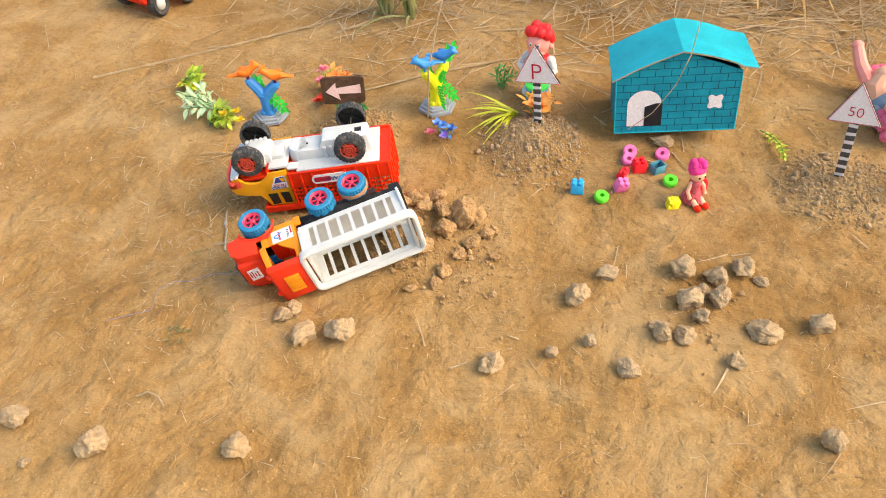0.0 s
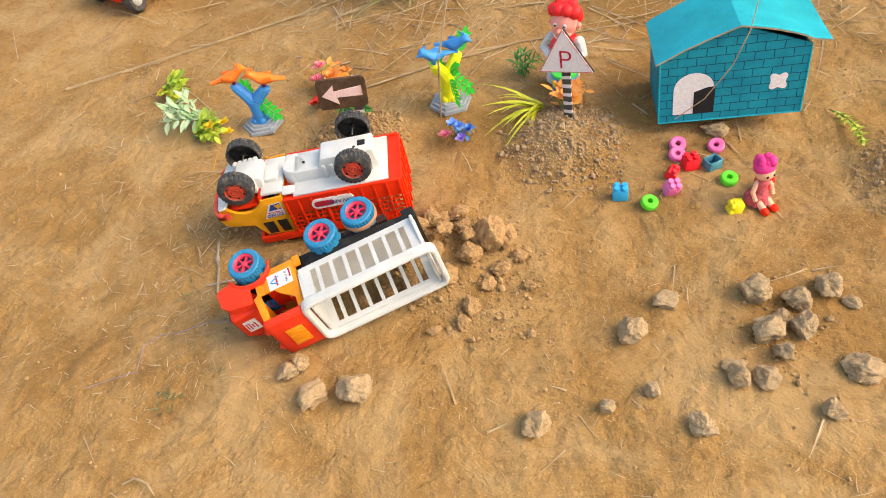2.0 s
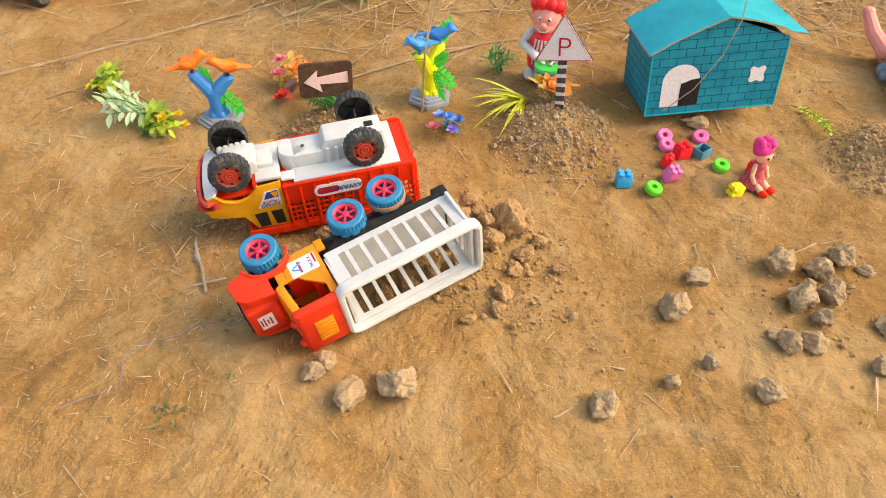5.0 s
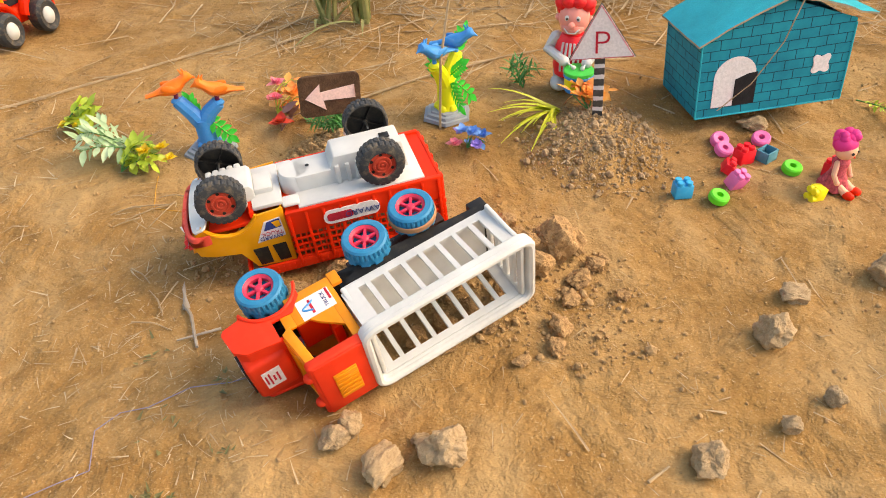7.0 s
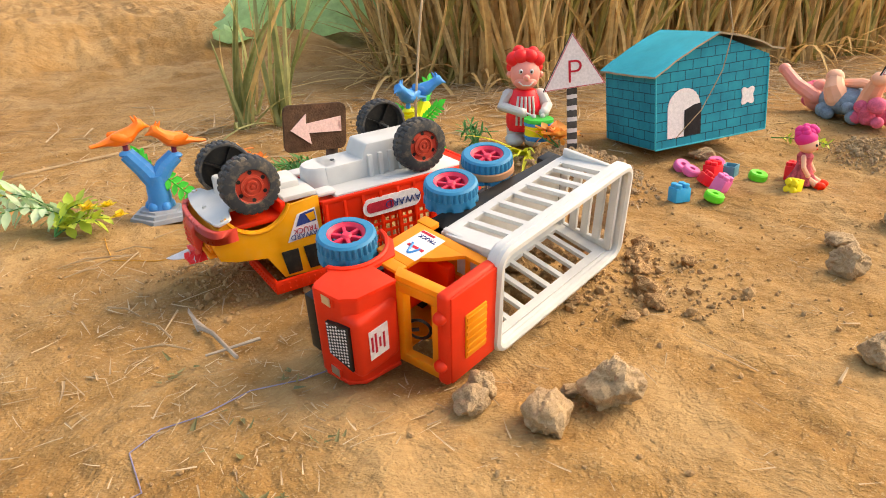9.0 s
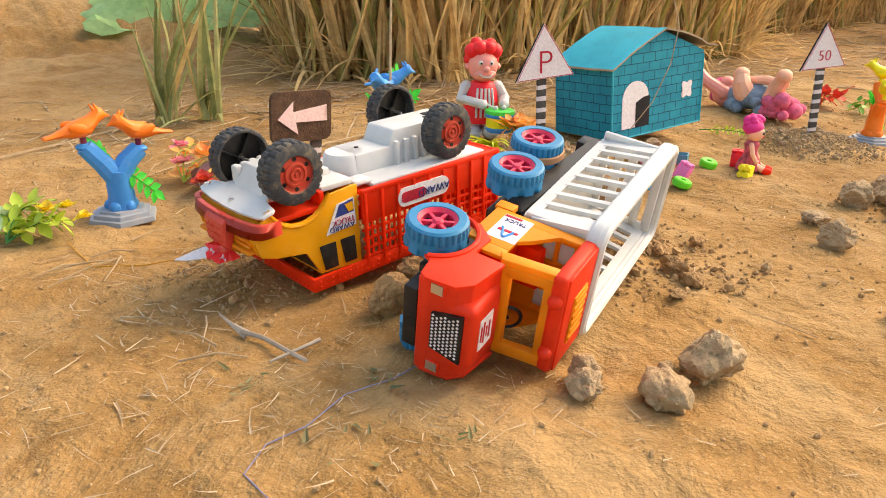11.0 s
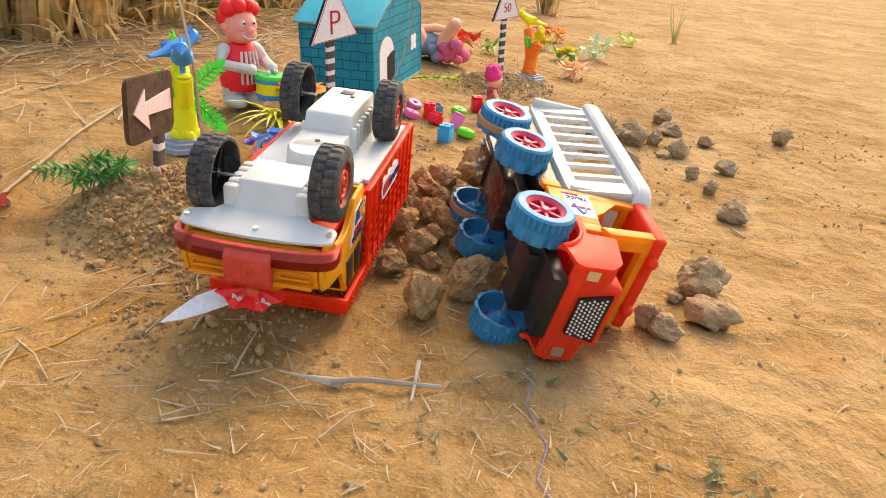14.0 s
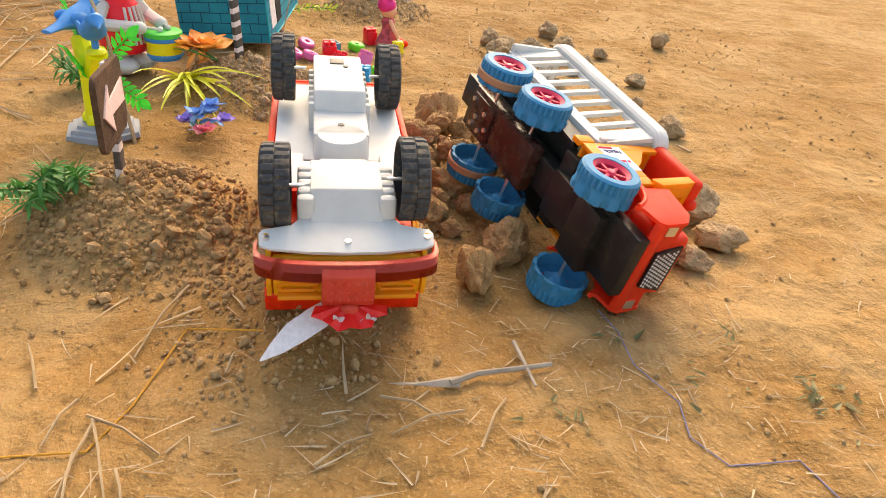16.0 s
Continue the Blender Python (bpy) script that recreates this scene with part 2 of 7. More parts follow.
RED_INK = matte("red_marker_ink", (0.5, 0.02, 0.04), 0.8, 0.3)
BLUE_INK = matte("dark_blue_print", (0.03, 0.05, 0.2), 0.5, 0.2)
BARK = matte("dark_brown_bark_board", (0.10, 0.055, 0.032), 0.85, 0.6, 90, 500, 0.8)
STRIPE = stripes_mat("black_white_banded_stick", 2, 0.0125, (0.02, 0.018, 0.018), (0.66, 0.6, 0.6), 0.62)
STRIPE_BROWN = stripes_mat("brown_white_banded_stick", 2, 0.017, (0.035, 0.02, 0.015), (0.66, 0.58, 0.56), 0.7)
GREY_P = plastic("grey_plastic", (0.26, 0.29, 0.33), 0.5, 0.35)
BLUE_P = plastic("sky_blue_plastic", (0.03, 0.25, 0.62))
BLUE_B = plastic("bright_blue_plastic", (0.01, 0.36, 0.66))
BLUE_T = plastic("slate_teal_plastic", (0.07, 0.27, 0.36))
LIME_P = plastic("lemon_yellow_plastic", (0.8, 0.78, 0.02))
GREEN_P = plastic("leaf_green_plastic", (0.06, 0.78, 0.12), trans=0.35)
GREEN_B = plastic("lime_green_plastic", (0.1, 0.68, 0.03))
PINK_B = plastic("bubblegum_pink_plastic", (0.85, 0.16, 0.42))
RED_B = plastic("scarlet_plastic", (0.88, 0.015, 0.03), 0.35, 0.08)
YEL_B = plastic("yellow_plastic", (0.88, 0.72, 0.02))
ORANGE_BIRD = plastic("orange_bird_plastic", (0.95, 0.19, 0.015))
PURPLE = plastic("maroon_plastic", (0.16, 0.01, 0.05))
SKIN = plastic("peach_vinyl", (0.85, 0.42, 0.27), 0.45, 0.1)
SKIN_PINK = plastic("pink_vinyl", (0.85, 0.3, 0.24), 0.4, 0.1)
HAIR_PINK = plastic("magenta_hair", (0.75, 0.03, 0.22), 0.6, 0.1)
TULLE_PINK = matte("pink_tulle", (0.72, 0.14, 0.24), 0.95, 0.35, 120)
HAIR_RED = plastic("red_hair_plastic", (0.85, 0.015, 0.02), 0.45, 0.08)
TULLE = matte("blue_grey_tulle", (0.2, 0.26, 0.33), 0.95, 0.4, 120)
CLOTH = matte("patterned_red_cloth", (0.55, 0.1, 0.12), 0.9, 0.7, 220)
STRAW = leaf_mat("dry_straw", (0.27, 0.175, 0.09), (0.55, 0.41, 0.25), 0.15, 0.8)
GREY_STRAW = leaf_mat("weathered_grey_stalk", (0.27, 0.22, 0.17), (0.46, 0.39, 0.32), 0.1, 0.85)
STRAW_P = leaf_mat("pale_broken_straw", (0.36, 0.26, 0.15), (0.62, 0.49, 0.33), 0.15, 0.8)
REED = leaf_mat("dry_reed_blades", (0.34, 0.18, 0.055), (0.85, 0.6, 0.27), 0.4, 0.7)
REED_G = leaf_mat("green_reed_blades", (0.16, 0.16, 0.04), (0.5, 0.4, 0.12), 0.4, 0.6)
GRASS_G = leaf_mat("green_grass_blades", (0.13, 0.19, 0.05), (0.5, 0.46, 0.2), 0.35, 0.5)
LEAF = leaf_mat("fresh_green_leaf", (0.05, 0.22, 0.02), (0.2, 0.42, 0.05))
LEAF_D = leaf_mat("dark_green_leaf", (0.03, 0.18, 0.035), (0.09, 0.33, 0.07))
LEAF_L = leaf_mat("lime_leaf", (0.3, 0.46, 0.03), (0.58, 0.68, 0.08))
LEAF_W = leaf_mat("white_green_leaf", (0.26, 0.46, 0.16), (0.62, 0.74, 0.54))
PET_Y = leaf_mat("yellow_petal", (0.8, 0.5, 0.01), (0.85, 0.66, 0.05))
PET_O = leaf_mat("orange_petal", (0.92, 0.24, 0.05), (0.95, 0.5, 0.12))
PET_R = leaf_mat("red_petal", (0.6, 0.02, 0.02), (0.75, 0.08, 0.03))
PET_P = leaf_mat("pink_petal", (0.88, 0.12, 0.28), (0.92, 0.36, 0.36))
PET_B = leaf_mat("blue_petal", (0.05, 0.22, 0.72), (0.22, 0.45, 0.85))
PET_V = leaf_mat("violet_petal", (0.22, 0.16, 0.62), (0.4, 0.3, 0.8))
PET_L = leaf_mat("pale_orange_petal", (0.95, 0.45, 0.2), (0.95, 0.65, 0.42))
TUFT = leaf_mat("yellow_green_plastic_blade", (0.5, 0.58, 0.03), (0.78, 0.74, 0.08), 0.35, 0.4)
WILT = leaf_mat("wilted_leaf", (0.10, 0.11, 0.035), (0.26, 0.22, 0.08))
LEAF_M = leaf_mat("maroon_leaf", (0.14, 0.06, 0.055), (0.3, 0.15, 0.13))
FOIL = plastic("red_foil_paper", (0.88, 0.02, 0.018), 0.3)
SACK = leaf_mat("pale_green_plastic_sheet", (0.46, 0.72, 0.3), (0.62, 0.82, 0.48), 0.4, 0.4)
SACK_D = leaf_mat("bright_green_plastic_sheet", (0.16, 0.5, 0.04), (0.2, 0.55, 0.06), 0.35, 0.4)
THREAD_B = matte("blue_thread", (0.24, 0.22, 0.32), 0.9)
THREAD_O = matte("ochre_thread", (0.55, 0.27, 0.04), 0.9)
HEDGE = leaf_mat("dark_hedge", (0.02, 0.035, 0.03), (0.05, 0.07, 0.05))
MUSTARD = leaf_mat("mustard_blossom", (0.45, 0.36, 0.02), (0.6, 0.5, 0.04))
BRONZE_WALL = matte("dark_blue_grey_wall", (0.05, 0.06, 0.075), 0.9, 0.4, 3, 40)

# ---- building helpers ----
UP = Vector((0, 0, 1))


def rowmat(f, l, u, o):
    return Matrix(((f[0], l[0], u[0], o[0]), (f[1], l[1], u[1], o[1]), (f[2], l[2], u[2], o[2]), (0, 0, 0, 1)))


def thing(name, m, label, category, group="", kind=""):
    e = new(name)
    e.empty_display_size = 0.01
    e.matrix_world = m
    return tagged(e, label, category, group, kind)


def finish(bm, name, mats, smooth=True):
    me = bpy.data.meshes.new(name)
    bmesh.ops.recalc_face_normals(bm, faces=bm.faces)
    for f in bm.faces:
        f.smooth = smooth
    if smooth:
        for e in bm.edges:
            if len(e.link_faces) == 2 and e.calc_face_angle(0) > 0.6:
                e.smooth = False
    bm.to_mesh(me)
    bm.free()
    for mt in (mats if isinstance(mats, (list, tuple)) else [mats]):
        me.materials.append(mt)
    return me


def part(name, bm, material, parent, label="", m=None):
    ob = new(name, finish(bm, name, material) if isinstance(bm, bmesh.types.BMesh) else bm)
    ob.parent = parent
    if m is not None:
        ob.matrix_basis = m
    return tagged(ob, label)


def solo(name, bm, material, m, label, category, group="", kind=""):
    ob = new(name, finish(bm, name, material) if isinstance(bm, bmesh.types.BMesh) else bm)
    ob.matrix_world = m
    return tagged(ob, label, category, group, kind)


def B():
    return bmesh.new()


def box(bm, x0, x1, y0, y1, z0, z1, bev=0.0, m=None, slot=0, seg=2):
    """A bevelled block between two corners."""
    t = bmesh.new()
    bmesh.ops.create_cube(t, size=1)
    for v in t.verts:
        v.co = Vector((x0 + (v.co.x + 0.5) * (x1 - x0), y0 + (v.co.y + 0.5) * (y1 - y0), z0 + (v.co.z + 0.5) * (z1 - z0)))
    if bev:
        bmesh.ops.bevel(t, geom=t.edges[:], offset=bev, segments=seg, profile=0.5, affect="EDGES")
    merge(bm, t, m, slot)


def merge(bm, t, m=None, slot=0):
    if m is not None:
        bmesh.ops.transform(t, matrix=m, verts=t.verts)
    vm = {}
    for v in t.verts:
        vm[v] = bm.verts.new(v.co)
    for f in t.faces:
        try:
            g = bm.faces.new([vm[v] for v in f.verts])
            g.material_index = slot
        except ValueError:
            pass
    t.free()


def cyl(bm, p, q, r, r2=None, seg=12, slot=0):
    """A capped rod from p to q."""
    p, q = Vector(p), Vector(q)
    d = q - p
    t = bmesh.new()
    bmesh.ops.create_cone(t, cap_ends=True, segments=seg, radius1=r, radius2=r if r2 is None else r2, depth=d.length)
    merge(bm, t, Matrix.Translation((p + q) / 2) @ d.to_track_quat("Z", "Y").to_matrix().to_4x4(), slot)


def ball(bm, c, r, slot=0, sub=3, m=None, scale=(1, 1, 1)):
    t = bmesh.new()
    bmesh.ops.create_icosphere(t, subdivisions=sub, radius=r)
    mm = Matrix.Translation(c) @ (m if m is not None else Matrix.Identity(4)) @ Matrix.Diagonal((*scale, 1))
    merge(bm, t, mm, slot)


def lathe(bm, prof, seg=28, m=None, slot=0, wave=None):
    """Turns a closed or open profile of (radius, height) about z."""
    t = bmesh.new()
    rings = []
    for r, z in prof:
        ring = []
        for i in range(seg):
            a = 2 * math.pi * i / seg
            rr = r * (wave(i, r, z) if wave else 1)
            ring.append(t.verts.new((rr * math.cos(a), rr * math.sin(a), z)))
        rings.append(ring)
    for a, b in zip(rings, rings[1:]):
        for i in range(seg):
            j = (i + 1) % seg
            t.faces.new((a[i], a[j], b[j], b[i]))
    for ring, (r, z) in ((rings[0], prof[0]), (rings[-1], prof[-1])):
        if prof[0] != prof[-1] and r > 1e-5:
            t.faces.new(ring)
    bmesh.ops.remove_doubles(t, verts=t.verts, dist=1e-6)
    merge(bm, t, m, slot)


def tube(bm, pts, r, seg=6, slot=0, taper=1.0, close=False):
    """A rod swept along points."""
    pts = [Vector(p) for p in pts]
    n = len(pts)
    rings = []
    side = None
    for i, p in enumerate(pts):
        a, b = pts[i - 1 if (i or close) else 0], pts[(i + 1) % n if (i < n - 1 or close) else i]
        d = (b - a).normalized()
        if side is None:
            side = d.orthogonal().normalized()
        side = (side - d * side.dot(d)).normalized()
        up = d.cross(side)
        rr = r * (1 + (taper - 1) * i / max(1, n - 1))
        rings.append([bm.verts.new(p + (side * math.cos(2 * math.pi * k / seg) + up * math.sin(2 * math.pi * k / seg)) * rr) for k in range(seg)])
    pairs = list(zip(rings, rings[1:])) + ([(rings[-1], rings[0])] if close else [])
    for a, b in pairs:
        for k in range(seg):
            f = bm.faces.new((a[k], a[(k + 1) % seg], b[(k + 1) % seg], b[k]))
            f.material_index = slot
    if not close:
        for ring in (rings[0], rings[-1]):
            bm.faces.new(ring).material_index = slot


def prism(bm, outline, y0, y1, slot=0, m=None, bev=0.0):
    """An outline in x and z, given depth along y."""
    t = bmesh.new()
    a = [t.verts.new((x, y0, z)) for x, z in outline]
    b = [t.verts.new((x, y1, z)) for x, z in outline]
    t.faces.new(a)
    t.faces.new(b)
    for i in range(len(a)):
        j = (i + 1) % len(a)
        t.faces.new((a[i], a[j], b[j], b[i]))
    if bev:
        bmesh.ops.bevel(t, geom=t.edges[:], offset=bev, segments=2, profile=0.5, affect="EDGES", clamp_overlap=True)
    bmesh.ops.triangulate(t, faces=[f for f in t.faces if len(f.verts) > 4])
    merge(bm, t, m, slot)


def lettering(name, text, size, m, material, parent, depth=0.0004):
    c = bpy.data.curves.new(name, "FONT")
    c.offset = -size * 0.016
    c.body, c.size, c.extrude, c.align_x, c.align_y = text, size, depth, "CENTER", "CENTER"
    tmp = bpy.data.objects.new("tmp", c)
    scene.collection.objects.link(tmp)
    bpy.context.view_layer.update()
    me = bpy.data.meshes.new_from_object(tmp.evaluated_get(bpy.context.evaluated_depsgraph_get()))
    bpy.data.objects.remove(tmp)
    me.materials.clear()
    me.materials.append(material)
    ob = new(name, me)
    ob.parent = parent
    ob.matrix_basis = m
    return ob


def rounded_rect(x0, x1, y0, y1, r, z, seg=5):
    pts = []
    for cx, cy, a0 in ((x1 - r, y1 - r, 0), (x0 + r, y1 - r, 90), (x0 + r, y0 + r, 180), (x1 - r, y0 + r, 270)):
        for k in range(seg + 1):
            a = radians(a0 + 90 * k / seg)
            pts.append((cx + r * math.cos(a), cy + r * math.sin(a), z))
    return pts


def leaflet(b, o, d, n, ln, w, slot=0, curl=0.2):
    """One thin pointed leaf with a raised midrib, from o along d."""
    d, n = Vector(d).normalized(), Vector(n).normalized()
    s = d.cross(n).normalized()
    n = s.cross(d)
    o = Vector(o)
    prof = [(0.0, 0.12), (0.25, 0.75), (0.5, 1.0), (0.78, 0.6), (1.0, 0.03)]
    rows = []
    for k, wk in prof:
        c = o + d * ln * k - n * ln * curl * k * k
        rows.append([b.verts.new(c - s * w * wk / 2 + n * w * 0.10), b.verts.new(c), b.verts.new(c + s * w * wk / 2 + n * w * 0.10)])
    for a, c in zip(rows, rows[1:]):
        for i in (0, 1):
            b.faces.new((a[i], a[i + 1], c[i + 1], c[i])).material_index = slot


rnd = random.Random(7)

# ---- ground ----
MOUNDS = [(-0.160, 0.900, 0.085, 0.026), (0.112, 0.858, 0.085, 0.026), (0.512, 0.742, 0.095, 0.022), (-0.06, 0.69, 0.10, 0.012), (-0.265, 0.80, 0.07, 0.006)]


def ground_z(x, y):
    n = noise.noise
    z = 0.004 * n((x * 3, y * 3, 1)) + 0.0035 * n((x * 9, y * 9, 2)) + 0.0026 * n((x * 26, y * 26, 3)) + 0.0016 * n((x * 70, y * 70, 4)) + 0.0009 * n((x * 130, y * 130, 6))
    z += 0.0035 * max(0.0, n((x * 5 + 4 * y, y * 14, 5)))
    z += min(1, max(0, (y - 0.80) / 0.12)) * min(1, max(0, (1.3 - x) / 0.5)) * 0.013 * min(1, max(0, (x + 0.25) / 0.2))
    for cx, cy, r, h in MOUNDS:
        d = math.hypot(x - cx, y - cy) / r
        if d < 1:
            z += h * (1 - d * d) ** 1.5
    far = max(0.0, math.hypot(x, y - 0.6) - 1.0)
    z += min(0.05, far * 0.02) * n((x * 0.8, y * 0.8, 8))
    if x < 0.7 and y > 1.7:
        k = min(1, max(0, (y - 2.1 - 0.25 * n((x * 2, 0, 9))) / 0.45)) * min(1, (0.7 - x) / 0.5)
        z += 0.10 * k * k * (3 - 2 * k) + (0.024 * n((x * 7, y * 7, 10)) + 0.014 * n((x * 17, y * 17, 11)) + 0.008 * n((x * 40, y * 40, 12))) * min(1, (y - 1.7) / 0.5)
    return z - 0.004


def axis(lo, a, b, hi, fine, grow):
    mid = list(np.arange(a, b + fine / 2, fine))
    left, s, v = [], fine, a
    while v > lo:
        s *= grow
        v -= s
        left.append(v)
    right, s, v = [], fine, b
    while v < hi:
        s *= grow
        v += s
        right.append(v)
    return left[::-1] + mid + right


def build_ground():
    xs, ys = axis(-60, -0.62, 0.75, 60, 0.0042, 1.045), axis(-20, 0.2, 1.15, 80, 0.0042, 1.045)
    w = len(xs)
    verts = [(x, y, ground_z(x, y)) for y in ys for x in xs]
    faces = [(j * w + i, j * w + i + 1, (j + 1) * w + i + 1, (j + 1) * w + i) for j in range(len(ys) - 1) for i in range(w - 1)]
    me = bpy.data.meshes.new("ground")
    me.from_pydata(verts, [], faces)
    me.polygons.foreach_set("use_smooth", [True] * len(faces))
    me.materials.append(SOIL)
    return tagged(new("ground", me), "dry sandy orange-brown soil with scattered straw and grit", "ground", kind="structure")


build_ground()


def gz(x, y):
    return ground_z(x, y)


# ---- rocks ----
def rock_mesh(seed, sub=5, angular=0.92):
    r = random.Random(seed)
    t = bmesh.new()
    bmesh.ops.create_icosphere(t, subdivisions=sub, radius=1)
    planes = [(Vector((r.uniform(-1, 1), r.uniform(-1, 1), r.uniform(-1, 1))).normalized(), r.uniform(0.56, 0.88)) for _ in range(12)]
    o = Vector((r.uniform(0, 50), r.uniform(0, 50), r.uniform(0, 50)))
    for v in t.verts:
        d = v.co.normalized()
        s = 1.0
        for pn, pd in planes:
            k = d.dot(pn)
            if k > 0.01:
                s = min(s, pd / k)
        s = s * angular + (1 - angular) * 0.85
        s += 0.20 * noise.noise(d * 1.7 + o) + 0.09 * noise.noise(d * 3.5 + o) - 0.08 * abs(noise.noise(d * 5 + o)) + 0.045 * noise.noise(d * 9 + o) - 0.035 * abs(noise.noise(d * 16 + o)) + 0.02 * noise.noise(d * 30 + o)
        v.co = d * s
    return t


ROCK_MESHES = []
for i in range(9):
    me = finish(rock_mesh(100 + i), "rock", ROCK)
    ROCK_MESHES.append(me)
CLOD_MESHES = [finish(rock_mesh(200 + i), "clod", CLOD) for i in range(6)]


def rock(x, y, size, k, tall=0.75, long=1.0, turn=0.0, lift=0.0, clod=False, label="", group="rocks lying on the soil"):
    me = (CLOD_MESHES if clod else ROCK_MESHES)[k % (6 if clod else 9)]
    r = size / 2
    tall *= 1.22
    m = Matrix.Translation((x, y, gz(x, y) + lift + r * tall * 0.64)) @ Matrix.Rotation(radians(turn), 4, "Z") @ Matrix.Diagonal((r * long, r, r * tall, 1))
    ob = new("rock", me)
    ob.matrix_world = m
    return tagged(ob, label or "rough grey-brown lump of dried mud on the soil", "rock", group)


# ---- rocks in the open ----
for k, (x, y, s, tall, lng, turn) in enumerate([
        (-0.137, 0.502, 0.037, 0.8, 1.05, 20), (-0.182, 0.500, 0.029, 0.7, 1.35, 50), (-0.199, 0.541, 0.022, 0.85, 1.0, 0), (-0.212, 0.530, 0.023, 0.65, 1.1, 70),
        (0.034, 0.453, 0.033, 0.7, 0.9, 120), (0.102, 0.466, 0.017, 0.8, 0.95, 10), (0.183, 0.440, 0.029, 0.6, 1.0, 140), (0.139, 0.548, 0.033, 0.75, 0.95, 100),
        (-0.229, 0.354, 0.028, 0.7, 1.2, 10), (-0.377, 0.358, 0.034, 0.9, 1.1, 60), (0.181, 0.584, 0.026, 0.5, 1.2, 0), (0.270, 0.585, 0.035, 0.75, 1.1, 160),
        (0.307, 0.571, 0.030, 0.75, 1.05, 15), (0.343, 0.584, 0.032, 0.75, 1.0, 130), (0.268, 0.537, 0.034, 0.8, 1.05, 30), (0.304, 0.537, 0.030, 0.8, 1.05, 75),
        (0.277, 0.512, 0.021, 0.9, 1.0, 15), (0.227, 0.487, 0.026, 0.85, 0.9, 45), (0.252, 0.486, 0.026, 0.65, 1.1, 100), (0.227, 0.502, 0.02, 0.4, 1.3, 170),
        (0.146, 0.480, 0.018, 0.85, 1.0, 35), (0.299, 0.447, 0.021, 0.7, 1.1, 160), (0.340, 0.489, 0.035, 0.6, 1.2, 0), (0.403, 0.495, 0.03, 0.75, 1.05, 25),
        (-0.480, 0.392, 0.032, 0.7, 1.2, 0), (-0.449, 0.343, 0.013, 0.7, 1.0, 0), (0.287, 0.552, 0.022, 0.6, 1.0, 0), (0.36, 0.567, 0.016, 0.6, 1.3, 140),
        (0.362, 0.346, 0.026, 0.85, 1.0, 60), (-0.152, 0.520, 0.011, 0.6, 1.5, 0), (0.30, 0.85, 0.03, 0.5, 1.3, 0)]):
    rock(x, y, s, k, tall, lng, turn)

